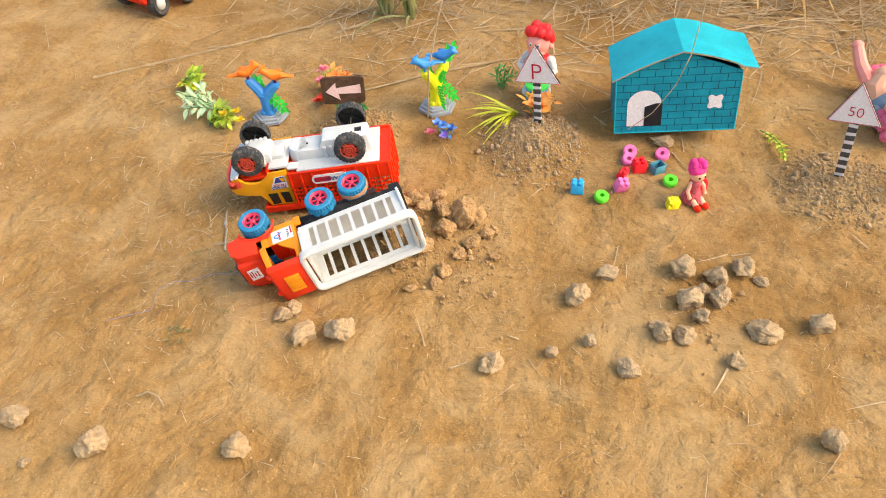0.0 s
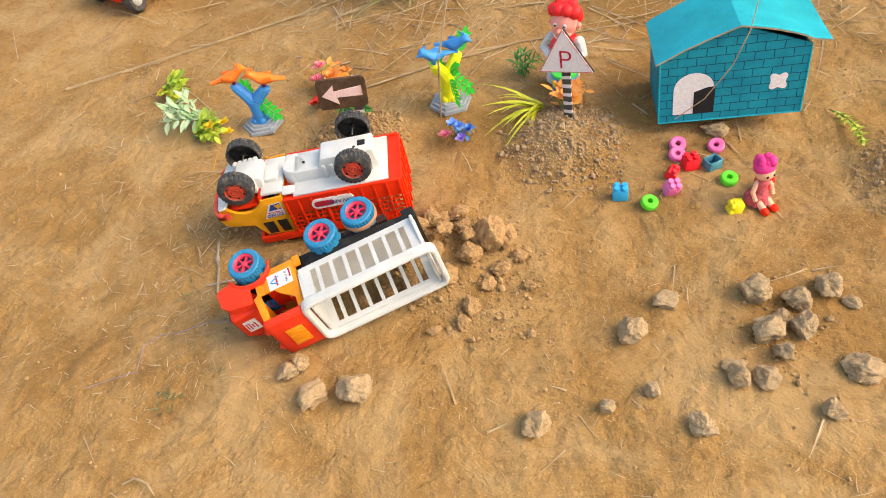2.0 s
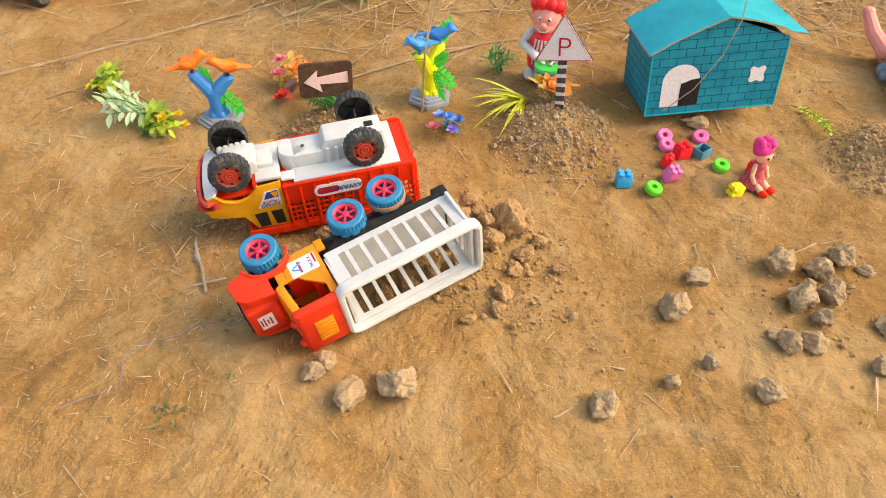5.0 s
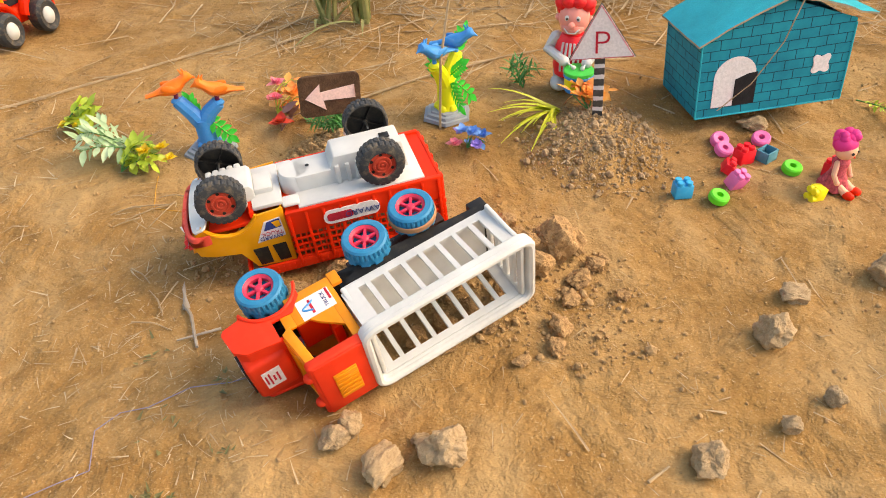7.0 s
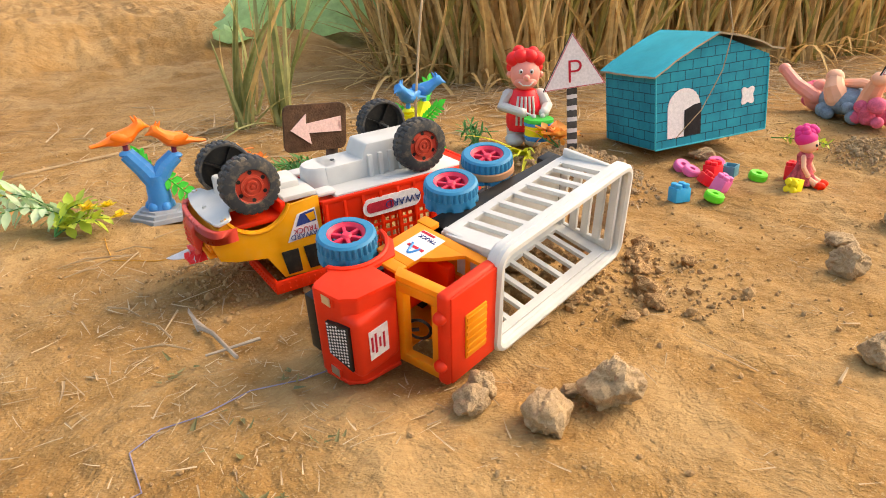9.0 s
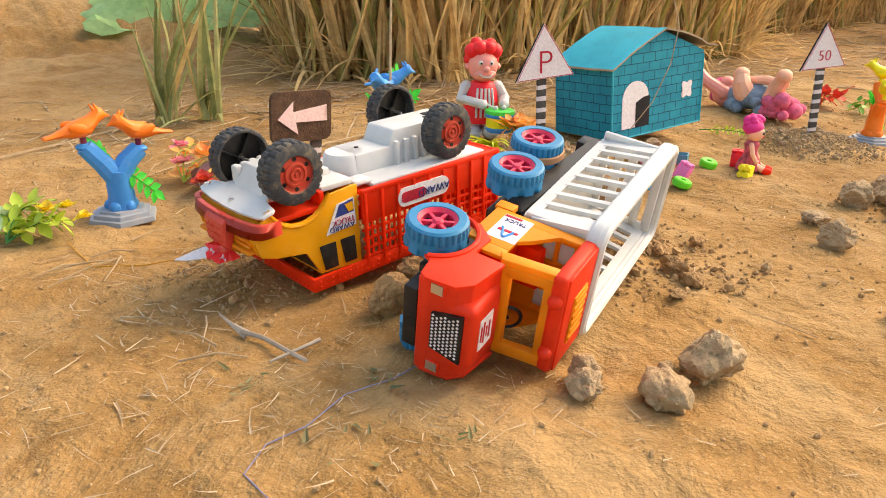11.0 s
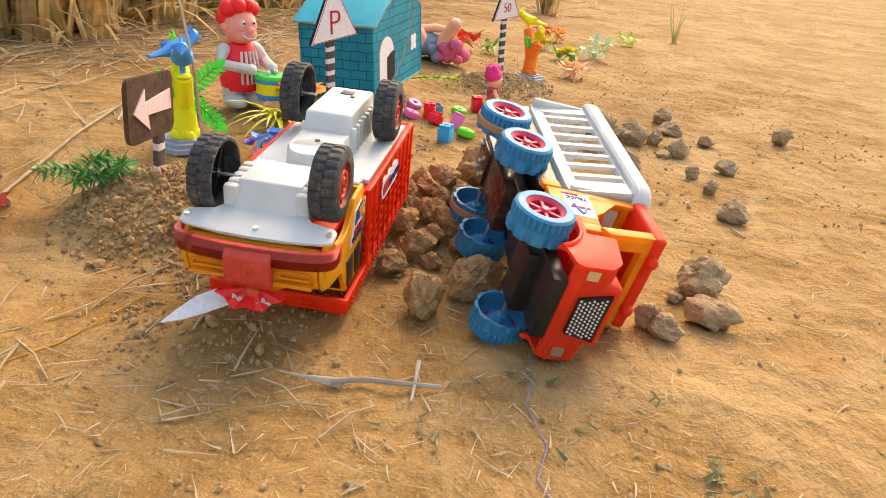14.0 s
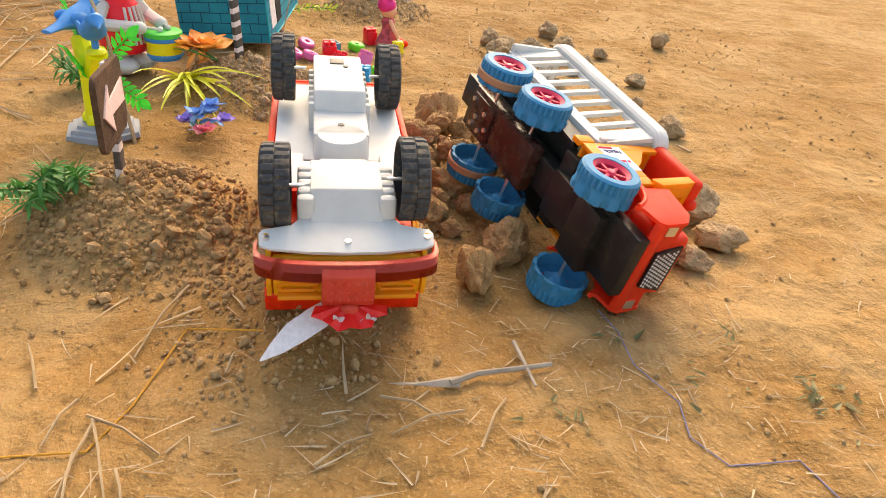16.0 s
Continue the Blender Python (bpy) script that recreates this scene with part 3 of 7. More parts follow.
# the load spilled between the two trucks
for k, (x, y, s, tall, lng, turn, lift) in enumerate([
        (-0.233, 0.680, 0.025, 1.05, 1.5, 8, 0), (-0.186, 0.715, 0.026, 0.7, 1.1, 10, 0), (-0.156, 0.704, 0.032, 0.75, 1.3, 170, 0), (-0.125, 0.722, 0.027, 0.75, 1.2, 30, 0),
        (-0.078, 0.700, 0.030, 0.8, 1.2, 0, 0), (-0.117, 0.688, 0.028, 0.8, 1.2, 60, 0), (0.004, 0.684, 0.042, 0.95, 1.0, 20, 0), (-0.196, 0.655, 0.036, 0.75, 1.4, 150, 0),
        (-0.050, 0.722, 0.026, 0.7, 1.2, 45, 0), (-0.020, 0.664, 0.030, 0.8, 1.1, 0, 0), (-0.025, 0.705, 0.026, 0.8, 1.1, 80, 0), (-0.095, 0.672, 0.026, 0.7, 1.0, 20, 0),
        (-0.060, 0.672, 0.026, 0.7, 1.0, 20, 0), (-0.045, 0.64, 0.028, 0.7, 1.3, 70, 0), (-0.075, 0.615, 0.018, 0.4, 1.2, 0, -0.001), (-0.115, 0.605, 0.02, 0.3, 1.2, 30, -0.002),
        (-0.145, 0.60, 0.016, 0.3, 1.2, 60, -0.002), (-0.02, 0.60, 0.022, 0.7, 1.3, 85, 0), (-0.03, 0.578, 0.016, 0.7, 1.3, 85, 0), (-0.06, 0.572, 0.014, 0.5, 1.3, 10, 0),
        (0.016, 0.648, 0.024, 0.7, 1.2, 20, 0), (0.035, 0.665, 0.022, 0.6, 1.0, 20, 0), (0.045, 0.622, 0.015, 0.7, 1.0, 0, 0), (0.0, 0.628, 0.018, 0.6, 1.2, 40, 0),
        (-0.09, 0.725, 0.018, 0.7, 1.1, 0, 0), (-0.14, 0.675, 0.02, 0.7, 1.1, 0, 0), (-0.165, 0.615, 0.014, 0.3, 1.2, 0, -0.002), (-0.058, 0.640, 0.024, 0.8, 1.2, 20, 0.002), (-0.086, 0.633, 0.022, 0.8, 1.1, 70, 0.002), (-0.112, 0.622, 0.022, 0.8, 1.3, 120, 0.002), (-0.138, 0.614, 0.019, 0.8, 1.1, 40, 0.002), (0.022, 0.690, 0.034, 0.9, 1.1, 30, 0), (0.045, 0.672, 0.015, 0.7, 1.2, 130, 0), (-0.075, 0.70, 0.022, 0.7, 1.1, 0, 0.018),
        (-0.045, 0.69, 0.022, 0.7, 1.1, 40, 0.018), (-0.02, 0.685, 0.02, 0.7, 1.1, 90, 0.014), (-0.105, 0.705, 0.024, 0.8, 1.2, 15, 0.0), (-0.135, 0.698, 0.018, 0.8, 1.2, 75, 0.0), (-0.065, 0.735, 0.02, 0.8, 1.1, 5, 0.0),
        (-0.03, 0.73, 0.024, 0.8, 1.2, 35, 0.0), (0.0, 0.71, 0.022, 0.8, 1.1, 55, 0.0), (-0.085, 0.685, 0.022, 0.8, 1.1, 25, 0.012), (-0.06, 0.708, 0.02, 0.8, 1.2, 65, 0.016), (-0.17, 0.69, 0.016, 0.8, 1.2, 65, 0.0)]):
    rock(x, y, s, k, tall, lng, turn, lift, True, "rough brown earth clod spilled from the toy dump truck", "spilled load of clods")


# ---- gravel: mounds under the signs, crumbs over the soil ----
def pebbles(name, spots, label, material=GRAVEL):
    verts, faces = [], []
    bases = []
    for i in range(6):
        t = rock_mesh(400 + i, 1, 0.8)
        t.verts.ensure_lookup_table()
        bases.append((np.array([v.co[:] for v in t.verts]), [[v.index for v in f.verts] for f in t.faces]))
        t.free()
    r = random.Random(5)
    for x, y, z, s in spots:
        bv, bf = bases[r.randrange(6)]
        rot = np.array(Euler((r.uniform(0, 6), r.uniform(0, 6), r.uniform(0, 6))).to_matrix())
        p = (bv * np.array((1, r.uniform(0.7, 1), r.uniform(0.6, 0.9)))) @ rot.T * s + np.array((x, y, z))
        o = len(verts)
        verts.extend(map(tuple, p))
        faces.extend([[o + a for a in f] for f in bf])
    me = bpy.data.meshes.new(name)
    me.from_pydata(verts, [], faces)
    me.materials.append(material)
    return tagged(new(name, me), label, "gravel", kind="stuff")


def mound_spots(cx, cy, r, count, seed, big=0.0052):
    q = random.Random(seed)
    out = []
    for _ in range(count):
        a, d = q.uniform(0, 6.283), r * math.sqrt(q.random()) * q.uniform(0.6, 1.1)
        x, y = cx + d * math.cos(a), cy + d * math.sin(a)
        s = q.uniform(0.0010, big) * (0.5 + 0.5 * q.random())
        if q.random() < 0.035:
            s = q.uniform(big, big * 1.9)
        out.append((x, y, gz(x, y) + s * 0.35, s))
    return out


pebbles("gravel_mound", mound_spots(-0.168, 0.890, 0.082, 1500, 1, 0.0042) + mound_spots(-0.205, 0.868, 0.06, 300, 21, 0.0034), "mound of brown gravel and earth round the arrow sign", CRUMB)
pebbles("gravel_mound", mound_spots(0.112, 0.85, 0.085, 2000, 2, 0.0036), "mound of grey-brown gravel round the triangular sign")
pebbles("gravel_mound", mound_spots(0.512, 0.735, 0.088, 2000, 3, 0.0031), "mound of fine grey gravel round the speed sign")
q = random.Random(9)
crumbs = []
for _ in range(17000):
    x, y = q.uniform(-0.75, 0.9), q.uniform(0.2, 1.5)
    if noise.noise((x * 4, y * 4, 33)) + q.uniform(-0.4, 0.4) > 0.05:
        s = 0.0005 + 0.0025 * q.random() ** 4
        crumbs.append((x, y, gz(x, y) + s * 0.3, s))
for cx, cy, r, n in ((-0.03, 0.66, 0.11, 500), (0.0, 0.6, 0.08, 160), (-0.28, 0.79, 0.08, 450), (-0.1, 0.7, 0.1, 300), (0.27, 0.55, 0.1, 120)):
    crumbs += mound_spots(cx, cy, r, n, int(1000 * r) + n, 0.0034)
pebbles("soil_crumbs", crumbs, "small crumbs of earth strewn over the soil", CRUMB)


# ---- wheels ----
def spoked_wheel(parent, x, y, out, r, w, band=False, z=0.0):
    """Blue tyre with a six-spoked crimson rim; out is +1 or -1, the outer side along y. Hollow on its inner side."""
    m = Matrix.Translation((x, y, z)) @ Matrix.Rotation(radians(-90 * out), 4, "X")
    e = new("wheel")
    e.empty_display_size = 0.005
    e.parent = parent
    e.matrix_basis = m
    h = w / 2
    b = B()
    lathe(b, [(r * 0.62, h * 0.75), (r * 0.66, h), (r * 0.9, h), (r * 0.985, h * 0.85), (r * 1.02, h * 0.55), (r * 1.02, h * 0.1), (r * 0.985, h * 0.0), (r * 0.99, -h * 0.45), (r * 1.03, -h * 0.6), (r * 1.03, -h), (r * 0.9, -h), (r * 0.88, h * 0.1), (r * 0.62, h * 0.3), (r * 0.62, h * 0.75)], 90, wave=lambda i, rr, z: 0.92 if (rr > 1.0 * r and ((z > 0 and i % 3 == 0) or (z < 0 and i % 9 < 3))) else 1)
    part("tyre", b, BLUE_TYRE, e)
    b = B()
    lathe(b, [(r * 0.52, h * 0.72), (r * 0.64, h * 0.95), (r * 0.64, h * 0.3), (r * 0.52, h * 0.3), (r * 0.52, h * 0.72)], 30)
    lathe(b, [(0, h * 0.9), (r * 0.12, h * 0.88), (r * 0.2, h * 0.7), (r * 0.2, h * 0.2), (0, h * 0.2)], 16)
    for k in range(6):
        box(b, r * 0.15, r * 0.56, -r * 0.06, r * 0.06, h * 0.35, h * 0.72, r * 0.02, Matrix.Rotation(2 * math.pi * k / 6, 4, "Z"))
    part("rim", b, PINK_RIM, e, "crimson six-spoked rim")
    b = B()
    lathe(b, [(0, h * 0.18), (r * 0.5, h * 0.16), (r * 0.5, h * 0.02), (r * 0.34, -h * 0.1), (r * 0.2, -h * 0.5), (0, -h * 0.5)], 20, wave=lambda i, rr, z: 1 + 0.14 * math.sin(i * 2 * math.pi / 20 * 5) if rr > 0.3 * r else 1)
    part("hub", b, BLUE_TYRE, e, "hollow blue inner hub")
    if band:
        b = B()
        lathe(b, [(r * 1.03, h * 0.1), (r * 1.075, 0), (r * 1.08, -h * 0.5), (r * 1.03, -h * 0.62), (r * 1.0, -h * 0.3), (r * 1.03, h * 0.1)], 44)
        part("rubber_band", b, BAND, e, "tan rubber band round the tyre")
    return e


def treaded_wheel(parent, x, y, out, r, w, z=0.0):
    """Black tyre with a ringed brick-red hub cap; its inner side is hollow with three struts."""
    m = Matrix.Translation((x, y, z)) @ Matrix.Rotation(radians(-90 * out), 4, "X")
    e = new("wheel")
    e.empty_display_size = 0.005
    e.parent = parent
    e.matrix_basis = m
    h = w / 2
    b = B()
    lathe(b, [(r * 0.56, h * 0.9), (r * 0.6, h), (r * 0.86, h), (r * 0.97, h * 0.86), (r * 0.999, h * 0.6), (r * 0.999, h * 0.06), (r * 0.96, h * 0.02), (r * 0.96, -h * 0.02), (r * 0.999, -h * 0.06), (r * 0.999, -h * 0.9), (r * 0.95, -h), (r * 0.88, -h), (r * 0.86, h * 0.35), (r * 0.56, h * 0.4), (r * 0.56, h * 0.9)], 96, wave=lambda i, rr, z: 0.945 if (rr > 0.965 * r and (i + (2 if z < 0 else 0)) % 4 == 0) else 1)
    part("tyre", b, TYRE, e)
    b = B()
    lathe(b, [(0, h * 1.0), (r * 0.05, h * 1.0), (r * 0.07, h * 0.85), (r * 0.13, h * 0.85), (r * 0.15, h * 0.97), (r * 0.2, h * 0.97), (r * 0.22, h * 0.8), (r * 0.29, h * 0.8), (r * 0.31, h * 0.92), (r * 0.38, h * 0.9), (r * 0.4, h * 0.72), (r * 0.54, h * 0.72), (r * 0.58, h * 0.98), (r * 0.58, h * 0.4), (0, h * 0.4)], 36)
    part("hub_cap", b, HUB_RED, e, "brick-red ringed hub cap")
    b = B()
    for k in range(6):
        a = 2 * math.pi * (k + 0.5) / 6
        cyl(b, (r * 0.48 * math.cos(a), r * 0.48 * math.sin(a), h * 0.68), (r * 0.48 * math.cos(a), r * 0.48 * math.sin(a), h * 0.76), r * 0.075, seg=8)
    part("hub_hole", b, BLACK_P, e, "dark hub hole")
    b = B()
    lathe(b, [(0, h * 0.38), (r * 0.86, h * 0.33), (r * 0.86, h * 0.28), (0, h * 0.3)], 30)
    cyl(b, (0, 0, h * 0.3), (0, 0, -h * 0.4), r * 0.13)
    for k in range(4):
        box(b, 0, r * 0.86, -0.0005, 0.0005, -h * 0.3, h * 0.3, 0, Matrix.Rotation(math.pi / 2 * k + 0.5, 4, "Z"))
    part("inner_hub", b, BLACK_P, e, "hollow black inner side")
    return e


# ---- overturned lorry, wheels up ----
def crate_lorry():
    t = thing("toy_lorry", rowmat((-0.9954, -0.0672, -0.0689), (-0.0689, 0.9974, 0.0226), (0.0672, 0.0272, -0.9974), (-0.2777, 0.7538, 0.0808)),
              "upside-down toy lorry, red crate body, yellow cab, white chassis", "toy truck")
    yc = 0.004
    # chassis
    b = B()
    half = [(0.0, 0.0235), (0.0045, 0.026), (0.0065, 0.0395), (0.009, 0.0415), (0.0165, 0.041), (0.0185, 0.036), (0.0205, 0.018)]
    prism(b, half + [(0.021, 0.0)] + [(x, -y) for x, y in half[::-1]], -0.001, 0.001, bev=0.0005,
          m=Matrix.Translation((0.0125, yc, 0.0085)) @ Matrix.Rotation(radians(-17), 4, "Y") @ Matrix.Rotation(radians(90), 4, "X"))
    part("bumper_plate", b, WHITE, t, "flared white plate behind the bumper")
    b = B()
    prism(b, [(-0.026, 0.014), (-0.026, -0.002), (-0.0235, -0.0052), (0.006, -0.0052), (0.015, 0.0085), (0.017, 0.014)], yc - 0.0175, yc + 0.0175, bev=0.0008)
    part("chassis_front", b, WHITE, t, "white moulded front chassis")
    for i in range(5):
        for s in (-1, 1):
            b = B()
            box(b, -0.0185 + i * 0.0064, -0.0124 + i * 0.0064, yc + s * 0.0197 - 0.0042, yc + s * 0.0197 + 0.0042, -0.0060 + 0.0006 * i, 0.012, 0.0022)
            part("rib", b, WHITE, t)
    b = B()
    box(b, -0.048, -0.022, yc - 0.031, yc + 0.031, 0.008, 0.012, 0.001)
    box(b, -0.042, -0.026, yc - 0.013, yc + 0.013, 0.003, 0.01, 0.0015)
    box(b, -0.062, -0.047, yc - 0.035, yc - 0.021, 0.01, 0.014, 0.002)
    box(b, -0.062, -0.047, yc + 0.021, yc + 0.035, 0.01, 0.014, 0.002)
    part("chassis_middle", b, WHITE, t, "white moulded middle chassis")
    b = B()
    lathe(b, [(0.0, -0.001), (0.0135, -0.001), (0.0150, 0.001), (0.0160, 0.018), (0, 0.018)], 28, Matrix.Translation((-0.064, yc, 0)))
    box(b, -0.098, -0.063, yc - 0.0158, yc + 0.0158, -0.001, 0.018, 0.0015)
    prism(b, [(-0.090, 0.018), (-0.094, -0.002), (-0.099, -0.0125), (-0.160, -0.0125), (-0.164, 0.018)], yc - 0.0155, yc + 0.0155, bev=0.0016)
    part("chassis_box", b, WHITE, t, "white gearbox housing under the chassis")
    for i in range(7):
        b = B()
        box(b, -0.156 + i * 0.009, -0.152 + i * 0.009, yc - 0.0185, yc + 0.0185, -0.004, 0.016, 0.0008)
        part("rib", b, WHITE, t)
    b = B()
    box(b, -0.172, -0.060, yc - 0.038, yc + 0.038, 0.0135, 0.0165, 0.0008)
    part("flange", b, WHITE, t, "white flange of the chassis")
    b = B()
    box(b, -0.152, -0.143, yc - 0.004, yc + 0.005, -0.0132, -0.0122, 0.0003)
    part("slot", b, BLACK_P, t, "dark slot in the chassis")
    b = B()
    cyl(b, (-0.139, yc - 0.005, -0.0122), (-0.139, yc - 0.005, -0.0132), 0.0017)
    part("slot", b, BLACK_P, t, "dark slot in the chassis")
    b = B()
    cyl(b, (-0.0755, yc, -0.0008), (-0.0755, yc, -0.0015), 0.0018)
    part("slot", b, BLACK_P, t, "dark slot in the chassis")
    for x, y in ((0.027, yc), (0.0245, yc - 0.038), (0.0245, yc + 0.038)):
        b = B()
        z = 0.0075 + (x - 0.0125) * 0.306
        cyl(b, (x, y, z + 0.001), (x, y, z - 0.0012), 0.0016)
        part("screw", b, STEEL, t)
    # the axles sit crooked in the chassis
    for x, zn, zf in ((0.0, -0.0078, -0.0035), (-0.137, -0.0075, -0.0115)):
        for y0, y1, z in ((-0.034, -0.020, zn), (0.020, 0.034, zf)):
            b = B()
            cyl(b, (x, yc + y0, z), (x, yc + y1, z), 0.0009)
            part("axle", b, STEEL, t)
        treaded_wheel(t, x, yc - 0.032, -1, 0.0208, 0.0142, zn)
        treaded_wheel(t, x, yc + 0.034, 1, 0.0208, 0.0142, zf)
    # cab
    cab = new("cab")
    cab.parent = t
    arch = [(0.0235 * math.cos(radians(a)), 0.0235 * math.sin(radians(a)) + 0.002) for a in range(25, 156, 13)]
    side = [(0.030, 0.018), (0.034, 0.030), (0.031, 0.040), (0.020, 0.044), (-0.002, 0.047), (-0.012, 0.066), (-0.046, 0.068), (-0.046, 0.010)] + arch[::-1]
    for s in (-1, 1):
        b = B()
        y = yc + s * 0.037
        prism(b, side, y - 0.0012, y + 0.0012, bev=0.0004)
        part("side_panel", b, YELLOW, cab, "amber yellow cab side")
        for x0, x1 in ((-0.026, -0.012), (-0.042, -0.029)):
            b = B()
            prism(b, [(x0 + 0.001, 0.046), (x1, 0.046), (x1 - 0.003, 0.0645), (x0, 0.0645)], y + s * 0.0005, y + s * 0.0019, bev=0.0003)
            part("side_window", b, BLACK_P, cab, "black cab window")
        b = B()
        prism(b, [(-0.028, 0.020), (-0.042, 0.018), (-0.043, 0.038), (-0.018, 0.040)], y + s * 0.001, y + s * 0.0017)
        part("sticker", b, PAPER, cab, "white sticker with printed lettering")
        b = B()
        prism(b, [(-0.030, 0.0205), (-0.041, 0.019), (-0.0415, 0.028), (-0.026, 0.029)], y + s * 0.0016, y + s * 0.0021)
        part("sticker_picture", b, BLUE_INK, cab, "dark blue printed picture")
        lettering("sticker_word", "TRUCK", 0.0058, Matrix.Translation((-0.0325, y + s * 0.0021, 0.0325)) @ Matrix.Rotation(radians(90), 4, "X") @ Matrix.Rotation(radians(180 if s > 0 else 0), 4, "Y"), RED_INK, cab, 0.0003)
        lettering("sticker_word", "AWARD", 0.0056, Matrix.Translation((-0.0310, y + s * 0.0021, 0.0367)) @ Matrix.Rotation(radians(90), 4, "X") @ Matrix.Rotation(radians(180 if s > 0 else 0), 4, "Y"), BLUE_INK, cab, 0.0003)
        b = B()
        prism(b, [(-0.034, 0.0215), (-0.0405, 0.0205), (-0.0412, 0.0265), (-0.037, 0.0275)], y + s * 0.0020, y + s * 0.0024)
        part("sticker_flash", b, YELLOW, cab, "orange printed flash")
        b = B()
        tube(b, [(0.0245 * math.cos(radians(a)), y + s * 0.001, 0.0245 * math.sin(radians(a)) + 0.002) for a in range(20, 161, 10)], 0.0013, 6)
        part("wheel_arch", b, YELLOW, cab)
    b = B()
    prism(b, [(0.030, 0.018), (0.034, 0.030), (0.031, 0.040), (0.020, 0.044), (-0.002, 0.047), (-0.002, 0.044), (0.018, 0.041), (0.028, 0.037), (0.030, 0.030), (0.027, 0.018)], yc - 0.035, yc + 0.035, bev=0.0006)
    ball(b, (0.0195, yc, 0.036), 0.02, 0, 3, scale=(0.86, 1.15, 0.74))
    part("bonnet", b, YELLOW, cab, "rounded amber yellow bonnet")
    b = B()
    prism(b, [(0.0275, 0.0362), (0.0365, 0.0362), (0.037, 0.0385), (0.0275, 0.0385)], yc - 0.033, yc + 0.033, bev=0.0006)
    tube(b, [(0.0345, yc - 0.031, 0.034), (0.0345, yc - 0.016, 0.034), (0.0345, yc - 0.014, 0.031), (0.0345, yc - 0.03, 0.030), (0.0345, yc - 0.0325, 0.032)], 0.0009, 6, close=True)
    tube(b, [(0.0345, yc + 0.031, 0.034), (0.0345, yc + 0.016, 0.034), (0.0345, yc + 0.014, 0.031), (0.0345, yc + 0.03, 0.030), (0.0345, yc + 0.0325, 0.032)], 0.0009, 6, close=True)
    part("headlamp_trim", b, ORANGE, cab, "raised orange headlamp trim")
    b = B()
    prism(b, [(-0.003, 0.047), (-0.0125, 0.066), (-0.0145, 0.066), (-0.005, 0.047)], yc - 0.034, yc + 0.034)
    part("windscreen", b, BLACK_P, cab, "black windscreen")
    b = B()
    box(b, -0.046, -0.012, yc - 0.036, yc + 0.036, 0.064, 0.0665, 0.0008)
    box(b, -0.046, -0.044, yc - 0.036, yc + 0.036, 0.012, 0.066, 0.0005)
    part("roof", b, YELLOW, cab)
    b = B()
    box(b, -0.020, 0.018, yc - 0.034, yc + 0.034, 0.019, 0.023, 0.001)
    box(b, -0.022, -0.018, yc - 0.034, yc + 0.034, 0.010, 0.030, 0.001)
    part("inner_floor", b, RED, cab, "red inner floor of the cab")
    # front bumper, curved in plan
    b = B()
    pts = [(0.0440 * math.sin(radians(a)), 0.0185 + 0.0205 * math.cos(radians(a)) ** 0.35 if abs(a) < 89 else 0.020) for a in range(-90, 91, 6)]
    for (y0, x0), (y1, x1) in zip(pts, pts[1:]):
        v = [b.verts.new((x, yc + y, z)) for x, y, z in ((x0, y0, 0.0165), (x1, y1, 0.0165), (x1 + 0.001, y1, 0.026), (x0 + 0.001, y0, 0.026), (x0 - 0.003, y0 * 0.97, 0.0165), (x1 - 0.003, y1 * 0.97, 0.0165), (x1 - 0.003, y1 * 0.97, 0.026), (x0 - 0.003, y0 * 0.97, 0.026))]
        for f in ((0, 1, 2, 3), (7, 6, 5, 4), (0, 4, 5, 1), (3, 2, 6, 7), (0, 3, 7, 4), (1, 5, 6, 2)):
            b.faces.new([v[i] for i in f])
    bmesh.ops.remove_doubles(b, verts=b.verts, dist=1e-5)
    part("bumper", b, DARK_RED, t, "translucent red front bumper")
    b = B()
    prism(b, [(0.0385, 0.018), (0.0418, 0.022), (0.0415, 0.036), (0.038, 0.0415), (0.034, 0.030)], yc - 0.0125, yc + 0.0125, bev=0.001)
    for i in range(5):
        for j in range(3):
            ball(b, (0.0416, yc - 0.008 + i * 0.004, 0.026 + j * 0.0045), 0.0011, sub=1)
    part("radiator_grille", b, DARK_RED, t, "translucent red radiator grille")
    # crate body
    body = new("crate_body")
    body.parent = t
    for s in (-1, 1):
        y = yc + s * 0.0405
        b = B()
        box(b, -0.185, -0.047, y - 0.001, y + 0.001, 0.016, 0.0395, 0.0006)
        box(b, -0.185, -0.047, y - 0.002, y + 0.002, 0.0145, 0.018, 0.0008)
        part("side_board", b, RED, body, "orange-red side board")
        for i in range(10):
            b = B()
            box(b, -0.184 + i * 0.0148, -0.1815 + i * 0.0148, y + s * 0.001 - 0.0012, y + s * 0.001 + 0.0012, 0.017, 0.072, 0.0005)
            part("rib", b, RED, body)
        for k in range(4):
            b = B()
            z = 0.0445 + k * 0.0068
            box(b, -0.185, -0.047, y - 0.0011, y + 0.0011, z - 0.0011, z + 0.0011, 0.0004)
            part("rail", b, RED, body)
        for k in range(27):
            b = B()
            x = -0.1825 + k * 0.0051
            box(b, x - 0.0007, x + 0.0007, y - 0.0008, y + 0.0008, 0.0395, 0.071, 0)
            part("lattice_bar", b, RED, body)
        b = B()
        box(b, -0.186, -0.004, y - 0.0016, y + 0.0016, 0.0665, 0.0765, 0.0008)
        for i in range(36):
            for z in (0.0695, 0.0735):
                ball(b, (-0.183 + i * 0.005, y + s * 0.0016, z), 0.0009, sub=1)
        part("top_rail", b, RED, body, "studded red top rail")
        b = B()
